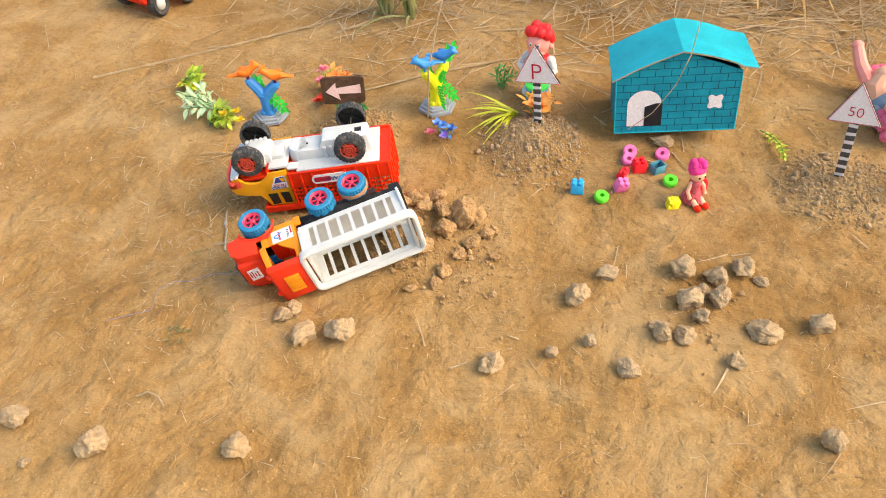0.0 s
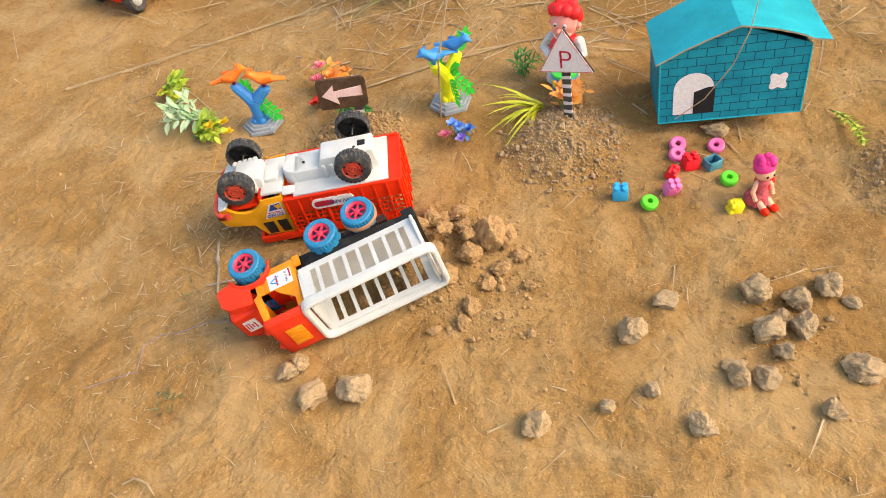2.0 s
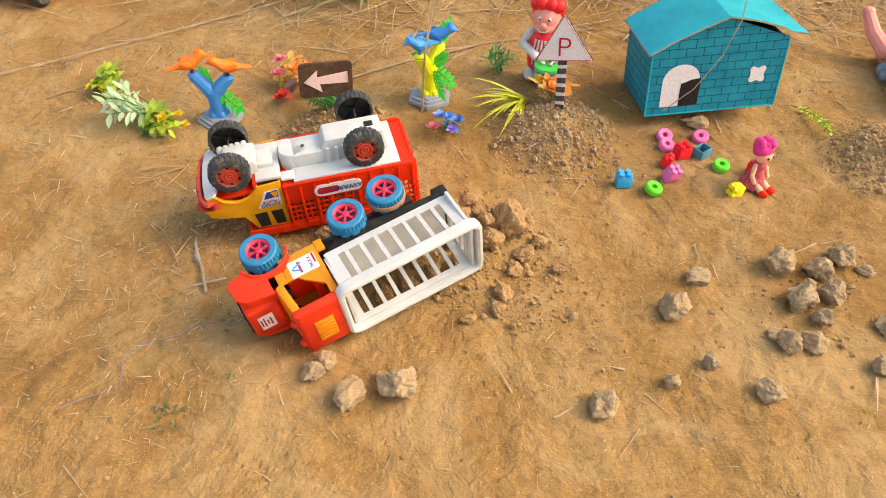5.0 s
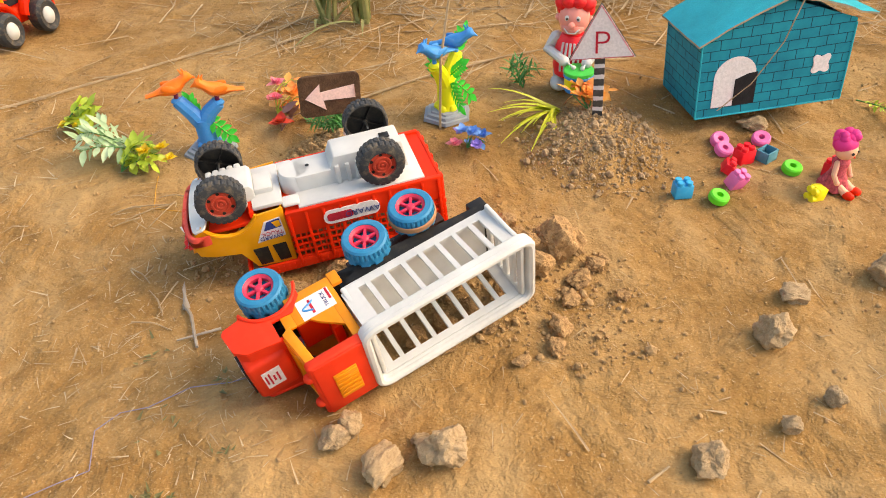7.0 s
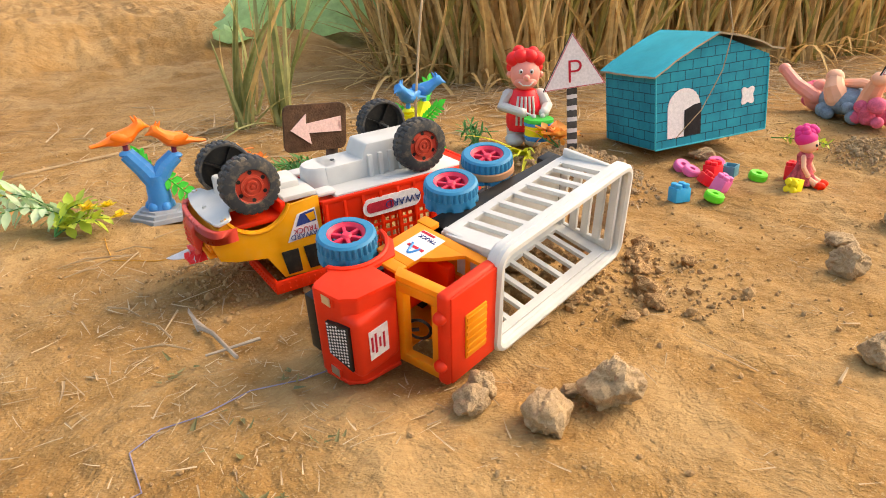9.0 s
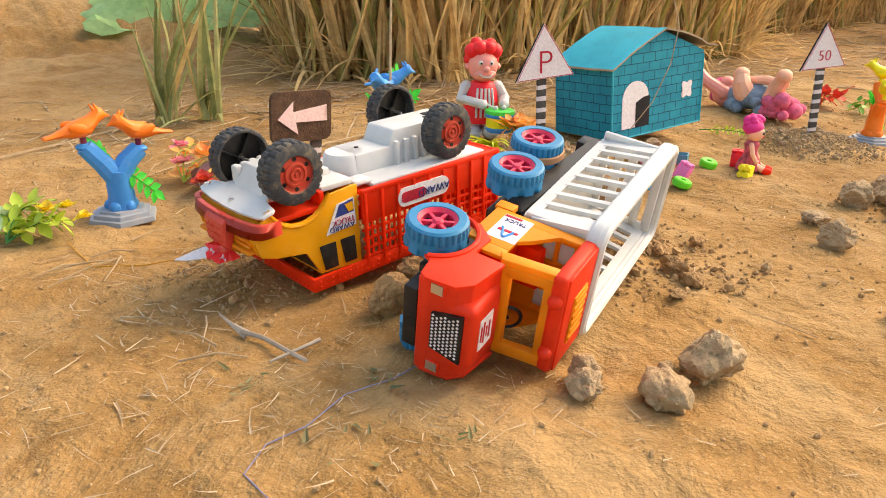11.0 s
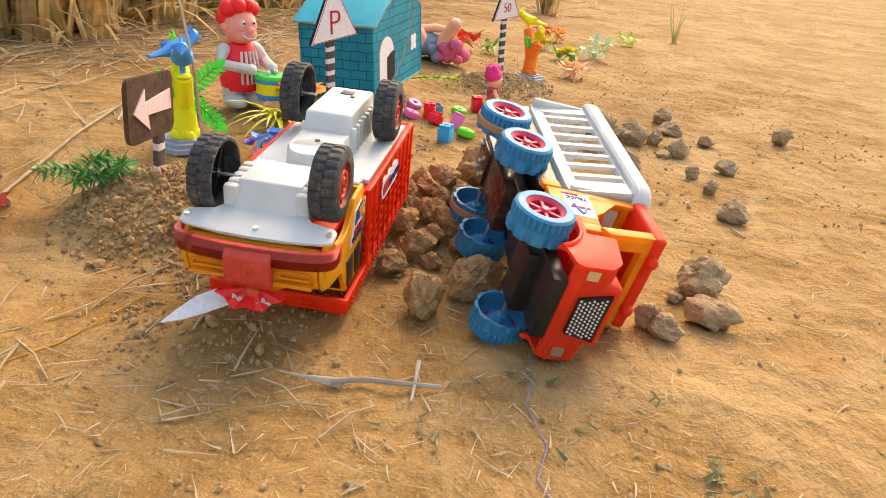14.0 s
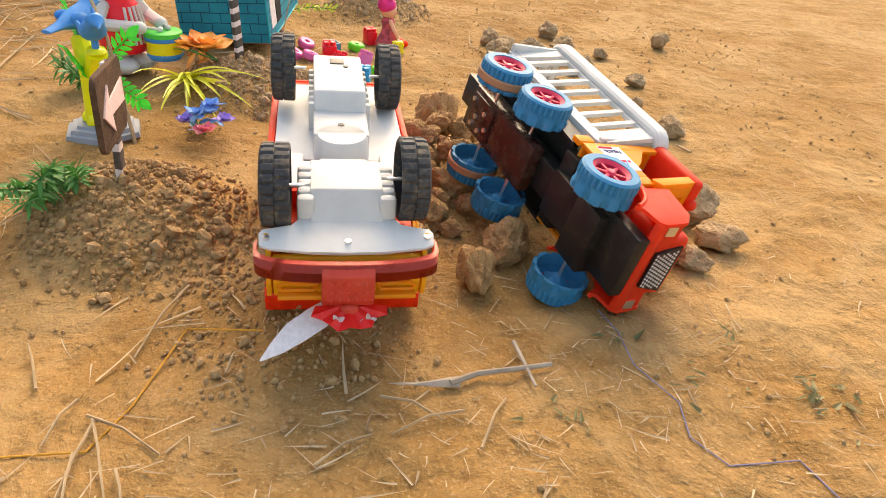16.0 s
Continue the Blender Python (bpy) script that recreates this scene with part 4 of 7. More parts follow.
        prism(b, [(x, z) for x, z, _ in rounded_rect(-0.128, -0.078, 0.022, 0.036, 0.0065, 0)], y + s * 0.001, y + s * 0.0026)
        part("sticker", b, PAPER, body, "white oval sticker with printed lettering")
        b = B()
        prism(b, [(x, z) for x, z, _ in rounded_rect(-0.104, -0.081, 0.025, 0.033, 0.003, 0)], y + s * 0.0025, y + s * 0.0029)
        part("sticker_bar", b, RED_INK, body, "red printed bar")
        lettering("sticker_word", "AWARD", 0.0085, Matrix.Translation((-0.1125, y + s * 0.003, 0.029)) @ Matrix.Rotation(radians(90), 4, "X") @ Matrix.Rotation(radians(180 if s > 0 else 0), 4, "Y"), BLUE_INK, body, 0.0003)
    b = B()
    box(b, -0.0055, -0.0025, yc - 0.042, yc + 0.042, 0.0665, 0.0765, 0.0008)
    for i in range(17):
        for z in (0.0695, 0.0735):
            ball(b, (-0.0025, yc - 0.04 + i * 0.005, z), 0.0009, sub=1)
    part("front_rail", b, RED, body, "studded red front rail over the cab")
    b = B()
    box(b, -0.187, -0.184, yc - 0.041, yc + 0.041, 0.016, 0.0765, 0.0008)
    part("tailgate", b, RED, body, "ribbed red tailgate")
    for i in range(5):
        b = B()
        box(b, -0.1890, -0.186, yc - 0.036 + i * 0.0165, yc - 0.031 + i * 0.0165, 0.018, 0.074, 0.0008)
        part("rib", b, RED, body)
    b = B()
    box(b, -0.1885, -0.186, yc - 0.041, yc + 0.041, 0.042, 0.046, 0.0008)
    part("rail", b, RED, body)
    b = B()
    box(b, -0.184, -0.048, yc - 0.039, yc + 0.039, 0.0168, 0.019)
    part("bed_floor", b, RED, body)
    # folded red paper fan tied to the bonnet
    b = B()
    p0 = Vector((0.034, yc - 0.001, 0.043))
    rim = []
    for i in range(11):
        a = radians(-82 + i * 16.4)
        r = 0.0175 + 0.002 * math.sin(i * 2.3)
        rim.append(p0 + Vector((0.72 * r * math.cos(a), 1.05 * r * math.sin(a), 0.36 * r * math.cos(a))) + Vector((0.0022 * (i % 2), 0, -0.0015 * (i % 2))))
    for a, c in zip(rim, rim[1:]):
        b.faces.new([b.verts.new(v) for v in (p0, a, c)])
    bmesh.ops.remove_doubles(b, verts=b.verts, dist=1e-5)
    bmesh.ops.solidify(b, geom=b.faces[:], thickness=0.0006)
    fan = part("paper_fan", b, FOIL, t, "folded red foil paper fan")
    b = B()
    for cx_, ang in ((-0.009, 0.2), (0.006, -0.1)):
        for k in range(4):
            a = ang + k * 1.4
            c = p0 + Vector((0.0095, cx_, 0.0034))
            leaflet(b, c, (0.2 * math.cos(a), math.sin(a), 0.8 * math.cos(a)), (1, 0, -0.8), 0.0042, 0.0026, 0, 0.0)
    bmesh.ops.solidify(b, geom=b.faces[:], thickness=0.0004)
    part("petal", b, PAPER, fan, "white paper petals")
    b = B()
    ball(b, (0.0375, yc - 0.001, 0.0445), 0.005, sub=2, scale=(0.6, 1, 0.9))
    part("knot", b, DARK_RED, fan, "round red knot")
    b = B()
    pts = [(0.030, yc + 0.006, 0.046), (0.036, yc + 0.014, 0.050), (0.043, yc + 0.025, 0.0535), (0.049, yc + 0.033, 0.057), (0.055, yc + 0.041, 0.060)]
    wid = (0.0035, 0.0058, 0.0056, 0.0036, 0.0003)
    for k in range(4):
        (p, w0), (q_, w1) = (pts[k], wid[k]), (pts[k + 1], wid[k + 1])
        b.faces.new([b.verts.new((p[0] + e * w0 * 0.8, p[1] - e * w0 * 0.75, p[2] + e * w0 * 0.3)) for e in (-1, 1)] + [b.verts.new((q_[0] + e * w1 * 0.8, q_[1] - e * w1 * 0.75, q_[2] + e * w1 * 0.3)) for e in (1, -1)])
    bmesh.ops.remove_doubles(b, verts=b.verts, dist=1e-5)
    bmesh.ops.solidify(b, geom=b.faces[:], thickness=0.0006)
    part("ribbon", b, PAPER, t, "cream paper ribbon")
    return t


crate_lorry()


# ---- dump truck lying on its side ----
def dump_truck():
    t = thing("toy_dump_truck", rowmat((-0.9345, -0.3074, -0.1793), (0.1153, 0.2153, -0.9697), (0.3367, -0.9269, -0.1658), (-0.2436, 0.6218, 0.0452)),
              "toy dump truck on its side, red cab, white slatted bed", "toy truck")
    for x, zn in ((0.0, 0.0), (-0.0843, 0.006), (-0.128, 0.0)):
        b = B()
        cyl(b, (x, -0.034, zn), (x, 0.045, 0), 0.0011)
        part("axle", b, STEEL, t)
        spoked_wheel(t, x, -0.0315, -1, 0.0177, 0.0162, x < -0.1, zn)
        spoked_wheel(t, x, 0.0425, 1, 0.0177, 0.0162, x < -0.1)
    b = B()
    box(b, -0.182, 0.03, -0.011, 0.011, 0.006, 0.018, 0.001)
    part("chassis", b, BLACK_P, t, "black plastic chassis beam")
    b = B()
    box(b, 0.006, 0.0375, -0.024, 0.016, 0.004, 0.0125, 0.0008)
    part("bumper_plate", b, BLACK_P, t, "black plate under the bonnet")
    b = B()
    box(b, -0.012, 0.012, -0.020, 0.020, -0.003, 0.0105, 0.001)
    part("axle_block", b, BLACK_P, t, "black block round the front axle")
    b = B()
    box(b, -0.046, 0.010, -0.015, 0.015, 0.003, 0.012, 0.0008)
    part("floor_plate", b, BLACK_P, t, "black plate under the cab")
    for x0, x1, w, z0, z1 in ((-0.052, -0.038, 0.026, 0.010, 0.022), (-0.182, -0.168, 0.03, 0.014, 0.028)):
        b = B()
        box(b, x0, x1, -w, w, z0, z1, 0.0008)
        part("cross_member", b, BLACK_P, t)
    b = B()
    box(b, -0.152, -0.066, -0.0165, 0.0165, -0.003, 0.006, 0.001)
    box(b, -0.148, -0.118, -0.013, 0.013, -0.005, -0.003, 0.0006)
    part("underside_plate", b, BROWN_P, t, "glossy dark brown underside plate")
    for x, y in ((-0.146, -0.008), (-0.138, 0.002), (-0.130, 0.009), (-0.128, -0.005), (-0.122, 0.004), (-0.142, 0.009)):
        b = B()
        cyl(b, (x, y, -0.004), (x, y, -0.0062), 0.0018, seg=8)
        part("screw", b, STEEL, t)
    b = B()
    for s in (-1, 1):
        prism(b, [(-0.066, 0.018), (-0.050, 0.012), (-0.178, 0.022), (-0.180, 0.030), (-0.055, 0.026)], s * 0.03 - 0.001, s * 0.03 + 0.001)
    box(b, -0.175, -0.06, -0.03, 0.03, 0.022, 0.026, 0.0008)
    part("subframe", b, BLACK_P, t, "black plate under the bed")
    # red front
    arch = [(0.0225 * math.cos(radians(a)), 0.0225 * math.sin(radians(a))) for a in range(15, 166, 15)]
    outline = [(0.024, 0.011), (0.036, 0.013), (0.0385, 0.017), (0.0365, 0.034), (0.029, 0.041), (0.004, 0.045), (0.004, 0.027), (-0.012, 0.028), (-0.022, 0.016), (-0.0218, 0.006)]
    for s in (-1, 1):
        b = B()
        yw = -0.0345 if s < 0 else 0.0285
        prism(b, outline + arch[::-1], yw - 0.0011, yw + 0.0011, bev=0.0005)
        tube(b, [(0.0235 * math.cos(radians(a)), yw + s * 0.0015, 0.0235 * math.sin(radians(a))) for a in range(20, 171, 10)], 0.0014, 6)
        part("wing", b, RED_SOFT, t, "coral red front wing with wheel arch")
    b = B()
    prism(b, [(0.034, 0.012), (0.0380, 0.013), (0.0385, 0.017), (0.0365, 0.021), (0.0355, 0.034), (0.029, 0.0405), (0.002, 0.0435), (0.002, 0.041), (0.027, 0.038), (0.0325, 0.033), (0.033, 0.016)], -0.0345, 0.0285, bev=0.0012)
    box(b, 0.004, 0.0358, -0.024, 0.019, 0.022, 0.0462, 0.004, seg=3)
    box(b, 0.030, 0.0372, -0.034, -0.026, 0.019, 0.029, 0.0012)
    box(b, 0.030, 0.0372, 0.020, 0.028, 0.019, 0.029, 0.0012)
    part("bonnet", b, RED_SOFT, t, "coral red bonnet")
    gm = Matrix.Translation((0.0345, -0.0025, 0.0315)) @ Matrix.Rotation(radians(-3), 4, "Y") @ Matrix.Rotation(radians(90), 4, "Z")
    b = B()
    prism(b, [(-0.012, -0.0095), (0.012, -0.0095), (0.0165, 0.009), (-0.0165, 0.009)], -0.0006, -0.0034, m=gm)
    part("grille", b, BLACK_P, t, "black printed mesh grille sticker")
    b = B()
    for i in range(12):
        for j in range(7):
            x, z = -0.0135 + i * 0.0024 + (j % 2) * 0.0012, -0.0082 + j * 0.0024
            if abs(x) < 0.0112 + (z + 0.009) * 0.22:
                box(b, -0.00062, 0.00062, -0.0032, -0.0037, -0.00062, 0.00062, 0, gm @ Matrix.Translation((x, 0, z)) @ Matrix.Rotation(radians(45), 4, "Y"))
    part("grille_dots", b, PAPER, t, "pale printed mesh")
    for y in (-0.030, 0.024):
        b = B()
        box(b, 0.0372, 0.0377, y - 0.003, y + 0.003, 0.0205, 0.0275)
        part("headlamp", b, STEEL, t, "worn silver headlamp sticker")
    b = B()
    box(b, 0.014, 0.028, -0.013, 0.008, 0.0462, 0.0467)
    part("sticker", b, PAPER, t, "white bonnet sticker with printed lettering")
    b = B()
    for k, (x, w) in enumerate(((0.0262, 0.006), (0.0235, 0.0085), (0.0205, 0.005), (0.0175, 0.008))):
        box(b, x - 0.0007, x + 0.0007, -0.0025 - w + 0.001 * k, -0.0025 + w * 0.8, 0.0467, 0.047)
    part("sticker_bar", b, RED_INK, t, "red and dark printed bars")
    # yellow cab
    cab = new("cab")
    cab.parent = t
    for s in (-1, 1):
        y = -0.0335 if s < 0 else 0.0275
        b = B()
        box(b, -0.046, -0.010, y - 0.0013, y + 0.0013, 0.014, 0.040, 0.0006)
        box(b, -0.010, -0.002, y - 0.0013, y + 0.0013, 0.026, 0.040, 0.0006)
        box(b, -0.054, -0.046, y - 0.002, y + 0.002, 0.012, 0.024, 0.0008)
        prism(b, [(-0.005, 0.038), (0.002, 0.042), (-0.002, 0.072), (-0.009, 0.072)], y - 0.0032, y + 0.0014, bev=0.0006)
        box(b, -0.046, -0.039, y - 0.0014, y + 0.0014, 0.038, 0.072, 0.0006)
        prism(b, [(-0.039, 0.040), (-0.020, 0.040), (-0.025, 0.046), (-0.039, 0.058)], y - 0.0013, y + 0.0013)
        part("door_panel", b, ORANGE, cab, "orange-yellow cab side with open window")
        b = B()
        box(b, -0.042, -0.016, y + s * 0.0013 - 0.0002, y + s * 0.0013 + 0.0004, 0.022, 0.040)
        part("sticker", b, PAPER, cab, "white door sticker with printed lettering")
        b = B()
        box(b, -0.0412, -0.0394, y + s * 0.0016 - 0.0002, y + s * 0.0016 + 0.0003, 0.0225, 0.033)
        box(b, -0.0265, -0.0245, y + s * 0.0016 - 0.0002, y + s * 0.0016 + 0.0003, 0.025, 0.0375)
        part("sticker_bar", b, RED_INK, cab, "red printed bars")
        lettering("sticker_word", "TRUCK", 0.0042, Matrix.Translation((-0.0362, y + s * 0.0017, 0.031)) @ Matrix.Rotation(radians(90), 4, "X") @ Matrix.Rotation(radians(180 if s > 0 else 0), 4, "Y") @ Matrix.Rotation(radians(-90), 4, "Z"), BLUE_INK, cab, 0.0003)
        b = B()
        tube(b, [(-0.019 - 0.0045 * (1 + math.cos(a * 0.7)), y + s * 0.0017, 0.0265 + 0.0011 * a) for a in np.arange(0, 8, 0.5)], 0.0008, 5)
        part("sticker_picture", b, BLUE_P, cab, "blue printed squiggle")
    b = B()
    box(b, -0.046, -0.043, -0.0325, 0.0265, 0.014, 0.046, 0.0006)
    box(b, -0.046, -0.043, -0.0325, 0.0265, 0.066, 0.072, 0.0006)
    for y in (-0.030, -0.011, 0.007, 0.025):
        box(b, -0.046, -0.043, y - 0.002, y + 0.002, 0.046, 0.066, 0.0005)
    box(b, -0.0455, -0.0435, -0.0325, 0.0265, 0.054, 0.057, 0.0005)
    part("cab_back", b, ORANGE, cab, "orange-yellow cab back with window")
    b = B()
    prism(b, [(-0.004, 0.0415), (0.003, 0.0425), (0.002, 0.0475), (-0.004, 0.0475)], -0.033, 0.027, bev=0.0008)
    prism(b, [(-0.008, 0.0665), (-0.001, 0.0665), (-0.0015, 0.0715), (-0.008, 0.0715)], -0.033, 0.027, bev=0.0006)
    for y in (-0.033, 0.0205):
        prism(b, [(-0.003, 0.045), (0.0025, 0.045), (-0.0012, 0.07), (-0.007, 0.07)], y, y + 0.0065, bev=0.0006)
    part("windscreen_frame", b, ORANGE, cab, "orange-yellow windscreen frame")
    b = B()
    box(b, -0.038, -0.010, -0.028, 0.004, 0.018, 0.036, 0.002)
    box(b, -0.038, -0.031, -0.026, 0.002, 0.034, 0.052, 0.002)
    part("seat", b, RED, cab, "red seat")
    b = B()
    lathe(b, [(0.007, -0.001), (0.0085, 0), (0.007, 0.001), (0.0062, 0), (0.007, -0.001)], 20, Matrix.Translation((-0.012, 0.012, 0.045)) @ Matrix.Rotation(radians(60), 4, "Y"))
    cyl(b, (-0.012, 0.012, 0.045), (-0.004, 0.012, 0.038), 0.0012)
    part("steering_wheel", b, BLACK_P, cab, "black steering wheel")
    b = B()
    box(b, -0.044, 0.0, -0.0375, 0.0295, 0.0705, 0.079, 0.0028, seg=3)
    for s in (-1, 1):
        ball(b, (0.0005, s * 0.018 - 0.004, 0.0745), 0.0042, sub=2)
    box(b, -0.042, -0.003, -0.036, 0.028, 0.078, 0.0802, 0.001)
    part("roof", b, RED_SOFT, cab, "coral red roof with two lamp domes")
    b = B()
    box(b, -0.032, -0.014, -0.018, 0.015, 0.0795, 0.0812, 0.0006)
    roof_panel = part("roof_panel", b, ORANGE, cab, "ribbed orange roof panel")
    for i in range(6):
        b = B()
        box(b, -0.0315, -0.0145, -0.016 + i * 0.0052, -0.0135 + i * 0.0052, 0.081, 0.0818, 0.0003)
        part("roof_rib", b, ORANGE, cab)
    # white slatted bed
    bed = new("tipper_bed")
    bed.parent = t
    X0, X1, ZR, ZF = -0.183, -0.044, 0.0795, 0.031
    b = B()
    for z, rr in ((ZR, 0.0034), (ZR - 0.003, 0.0036), (ZR - 0.0055, 0.0033)):
        tube(b, rounded_rect(X0, X1, -0.0365, 0.0365, 0.009, z), rr, 8, close=True)
    part("rim", b, WHITE, bed, "thick rounded white rim")
    b = B()
    box(b, X0 + 0.010, X1 - 0.008, -0.0285, 0.0285, ZF - 0.002, ZF + 0.0015, 0.001)
    part("bed_floor", b, WHITE, bed)
    for s in (-1, 1):
        def at(z, y_in=0.0):
            k = (z - ZF) / (ZR - ZF)
            return s * (0.0285 + 0.0070 * k - y_in)
        b = B()
        for z0, z1 in ((ZF - 0.001, ZF + 0.006), (ZR - 0.010, ZR - 0.004)):
            v = []
            for x in (X0 + 0.006, X1 - 0.005):
                for z, yi in ((z0, 0), (z1, 0), (z1, 0.0028), (z0, 0.0028)):
                    v.append(b.verts.new((x, at(z, yi), z)))
            for f in ((0, 1, 2, 3), (7, 6, 5, 4), (0, 4, 5, 1), (1, 5, 6, 2), (2, 6, 7, 3), (3, 7, 4, 0)):
                b.faces.new([v[i] for i in f])
        part("side_rail", b, WHITE, bed)
        for k in range(9):
            x = X0 + 0.011 + k * (X1 - X0 - 0.021) / 8
            hw = 0.0065 if k in (0, 8) else 0.0019
            b = B()
            v = []
            for z in (ZF + 0.004, ZR - 0.008):
                for dx, yi in ((-hw, -0.0003), (hw, -0.0003), (hw, 0.0026), (-hw, 0.0026)):
                    v.append(b.verts.new((x + dx, at(z, yi), z)))
            for f in ((0, 1, 2, 3), (7, 6, 5, 4), (0, 4, 5, 1), (1, 5, 6, 2), (2, 6, 7, 3), (3, 7, 4, 0)):
                b.faces.new([v[i] for i in f])
            part("slat", b, WHITE, bed)
    b = B()
    box(b, X1 - 0.0085, X1 - 0.005, -0.031, 0.031, ZF, ZR - 0.004, 0.001)
    part("head_board", b, WHITE, bed)
    for z in (ZF + 0.003, ZF + 0.014, ZF + 0.024, ZF + 0.034, ZF + 0.044):
        b = B()
        box(b, X0 + 0.005, X0 + 0.0085, -0.0325, 0.0325, z - 0.0032, z + 0.0032, 0.0012)
        part("tail_slat", b, WHITE, bed)
    for y in (-0.0305, 0.0305):
        b = B()
        box(b, X0 + 0.005, X0 + 0.0085, y - 0.0045, y + 0.0045, ZF, ZR - 0.004, 0.0012)
        part("tail_post", b, WHITE, bed)
    # cab, bonnet and underside sit a little to one side of the bed
    aside = ("chassis", "bumper_plate", "axle_block", "floor_plate", "cross_member", "underside_plate", "screw", "subframe", "wing", "bonnet", "grille", "grille_dots", "headlamp", "sticker", "sticker_bar", "cab")
    for ob in t.children:
        if ob.name.split(".")[0] in aside:
            ob.matrix_basis = Matrix.Translation((0, 0.0055, 0)) @ ob.matrix_basis
    return t


dump_truck()


# ---- card house ----
def card_house():
    t = thing("toy_house", rowmat((0.9935, -0.0935, 0.0645), (0.101, 0.9875, -0.120 + 0.07), (-0.059, 0.0562, 0.9966), (0.2295, 0.857, 0.018)),
              "teal painted cardboard house with marker-drawn bricks", "toy house")
    W, D, H, R = 0.168, 0.100, 0.088, 0.126
    rx = 0.086
    th = 0.0025
    gable = [(0, 0), (W, 0), (W, H + 0.004), (rx, R - 0.002), (0, H)]
    for y in (0, D - th):
        b = B()
        prism(b, gable, y, y + th)
        part("gable_wall", b, TEAL_BRICK, t, "teal gable wall with drawn bricks")
    for x in (0, W - th):
        b = B()
        box(b, x, x + th, th, D - th, 0, H)
        part("side_wall", b, TEAL_BRICK, t, "teal side wall with drawn bricks")
    b = B()
    box(b, 0.001, W - 0.001, 0.001, D - 0.001, -0.001, 0.001)
    part("base", b, CARD, t, "bare cardboard base")

    def slope(x0, z0, x1, z1, sag):
        b = B()
        n = 10
        top, bot = [], []
        for i in range(n + 1):
            k = i / n
            z = z0 + (z1 - z0) * k + sag * math.sin(math.pi * k) + (0.006 * max(0, k - 0.8) / 0.2 if x1 > x0 else 0)
            row = []
            for j in range(7):
                y = -0.006 + (D + 0.010) * j / 6
                row.append((x0 + (x1 - x0) * k, y, z + 0.0012 * noise.noise((x0 + k * 5, y * 40, 2))))
            top.append([b.verts.new(p) for p in row])
            bot.append([b.verts.new((p[0], p[1], p[2] - 0.0022)) for p in row])
        for i in range(n):
            for j in range(6):
                f = b.faces.new((top[i][j], top[i + 1][j], top[i + 1][j + 1], top[i][j + 1]))
                f = b.faces.new((bot[i][j + 1], bot[i + 1][j + 1], bot[i + 1][j], bot[i][j]))
                f.material_index = 1
        for i in range(n):
            for j in (0, 6):
                b.faces.new((top[i][j], bot[i][j], bot[i + 1][j], top[i + 1][j])).material_index = 1
        for j in range(6):
            for i in (0, n):
                b.faces.new((top[i][j], top[i][j + 1], bot[i][j + 1], bot[i][j])).material_index = 1
        return b
    part("roof_slope", slope(rx, R + 0.001, -0.006, H - 0.001, 0.003), [TEAL, CARD], t, "glittery teal card roof")
    part("roof_slope", slope(rx, R + 0.001, 0.187, H + 0.003, 0.006), [TEAL, CARD], t, "glittery teal card roof, edge curling up")
    b = B()
    arch = [(0.017, 0.011), (0.064, 0.011), (0.064, 0.046)] + [(0.0405 + 0.0235 * math.cos(radians(a)), 0.046 + 0.022 * math.sin(radians(a))) for a in range(15, 180, 15)] + [(0.017, 0.046)]
    prism(b, arch, -0.0008, 0.0)
    part("door_surround", b, PAPER, t, "white paper arched door")
    b = B()
    prism(b, [(0.041, 0.011), (0.0655, 0.011), (0.0655, 0.048), (0.055, 0.047), (0.041, 0.042)], -0.0014, -0.0008)
    part("doorway", b, BLACK_PAPER, t, "black paper doorway")
    b = B()
    pts = []
    for k in range(40):
        a = 2 * math.pi * k / 40
        r = 0.0098 * (1 + 0.24 * math.cos(4 * a + math.pi))
        pts.append((0.137 + r * math.cos(a) * 1.05, 0.046 + r * math.sin(a) * 1.1))
    prism(b, pts, -0.0009, 0.0)
    part("window", b, PAPER, t, "white paper four-lobed window")
    # painted edges
    b = B()
    for x0, z0, x1, z1 in ((0, 0, W, 0), (0, 0, 0, H), (W, 0, W, H)):
        tube(b, [(x0, 0, z0), ((x0 + x1) / 2, -0.0003, (z0 + z1) / 2), (x1, 0, z1)], 0.0011, 5)
    part("edge_fold", b, TEAL, t)
    return t


card_house()


# ---- signs ----
def frame_from(o, ex, ez):
    ex = Vector(ex).normalized()
    ez = Vector(ez)
    ez = (ez - ex * ez.dot(ex)).normalized()
    ey = ez.cross(ex)
    return rowmat(ex, ey, ez, o)


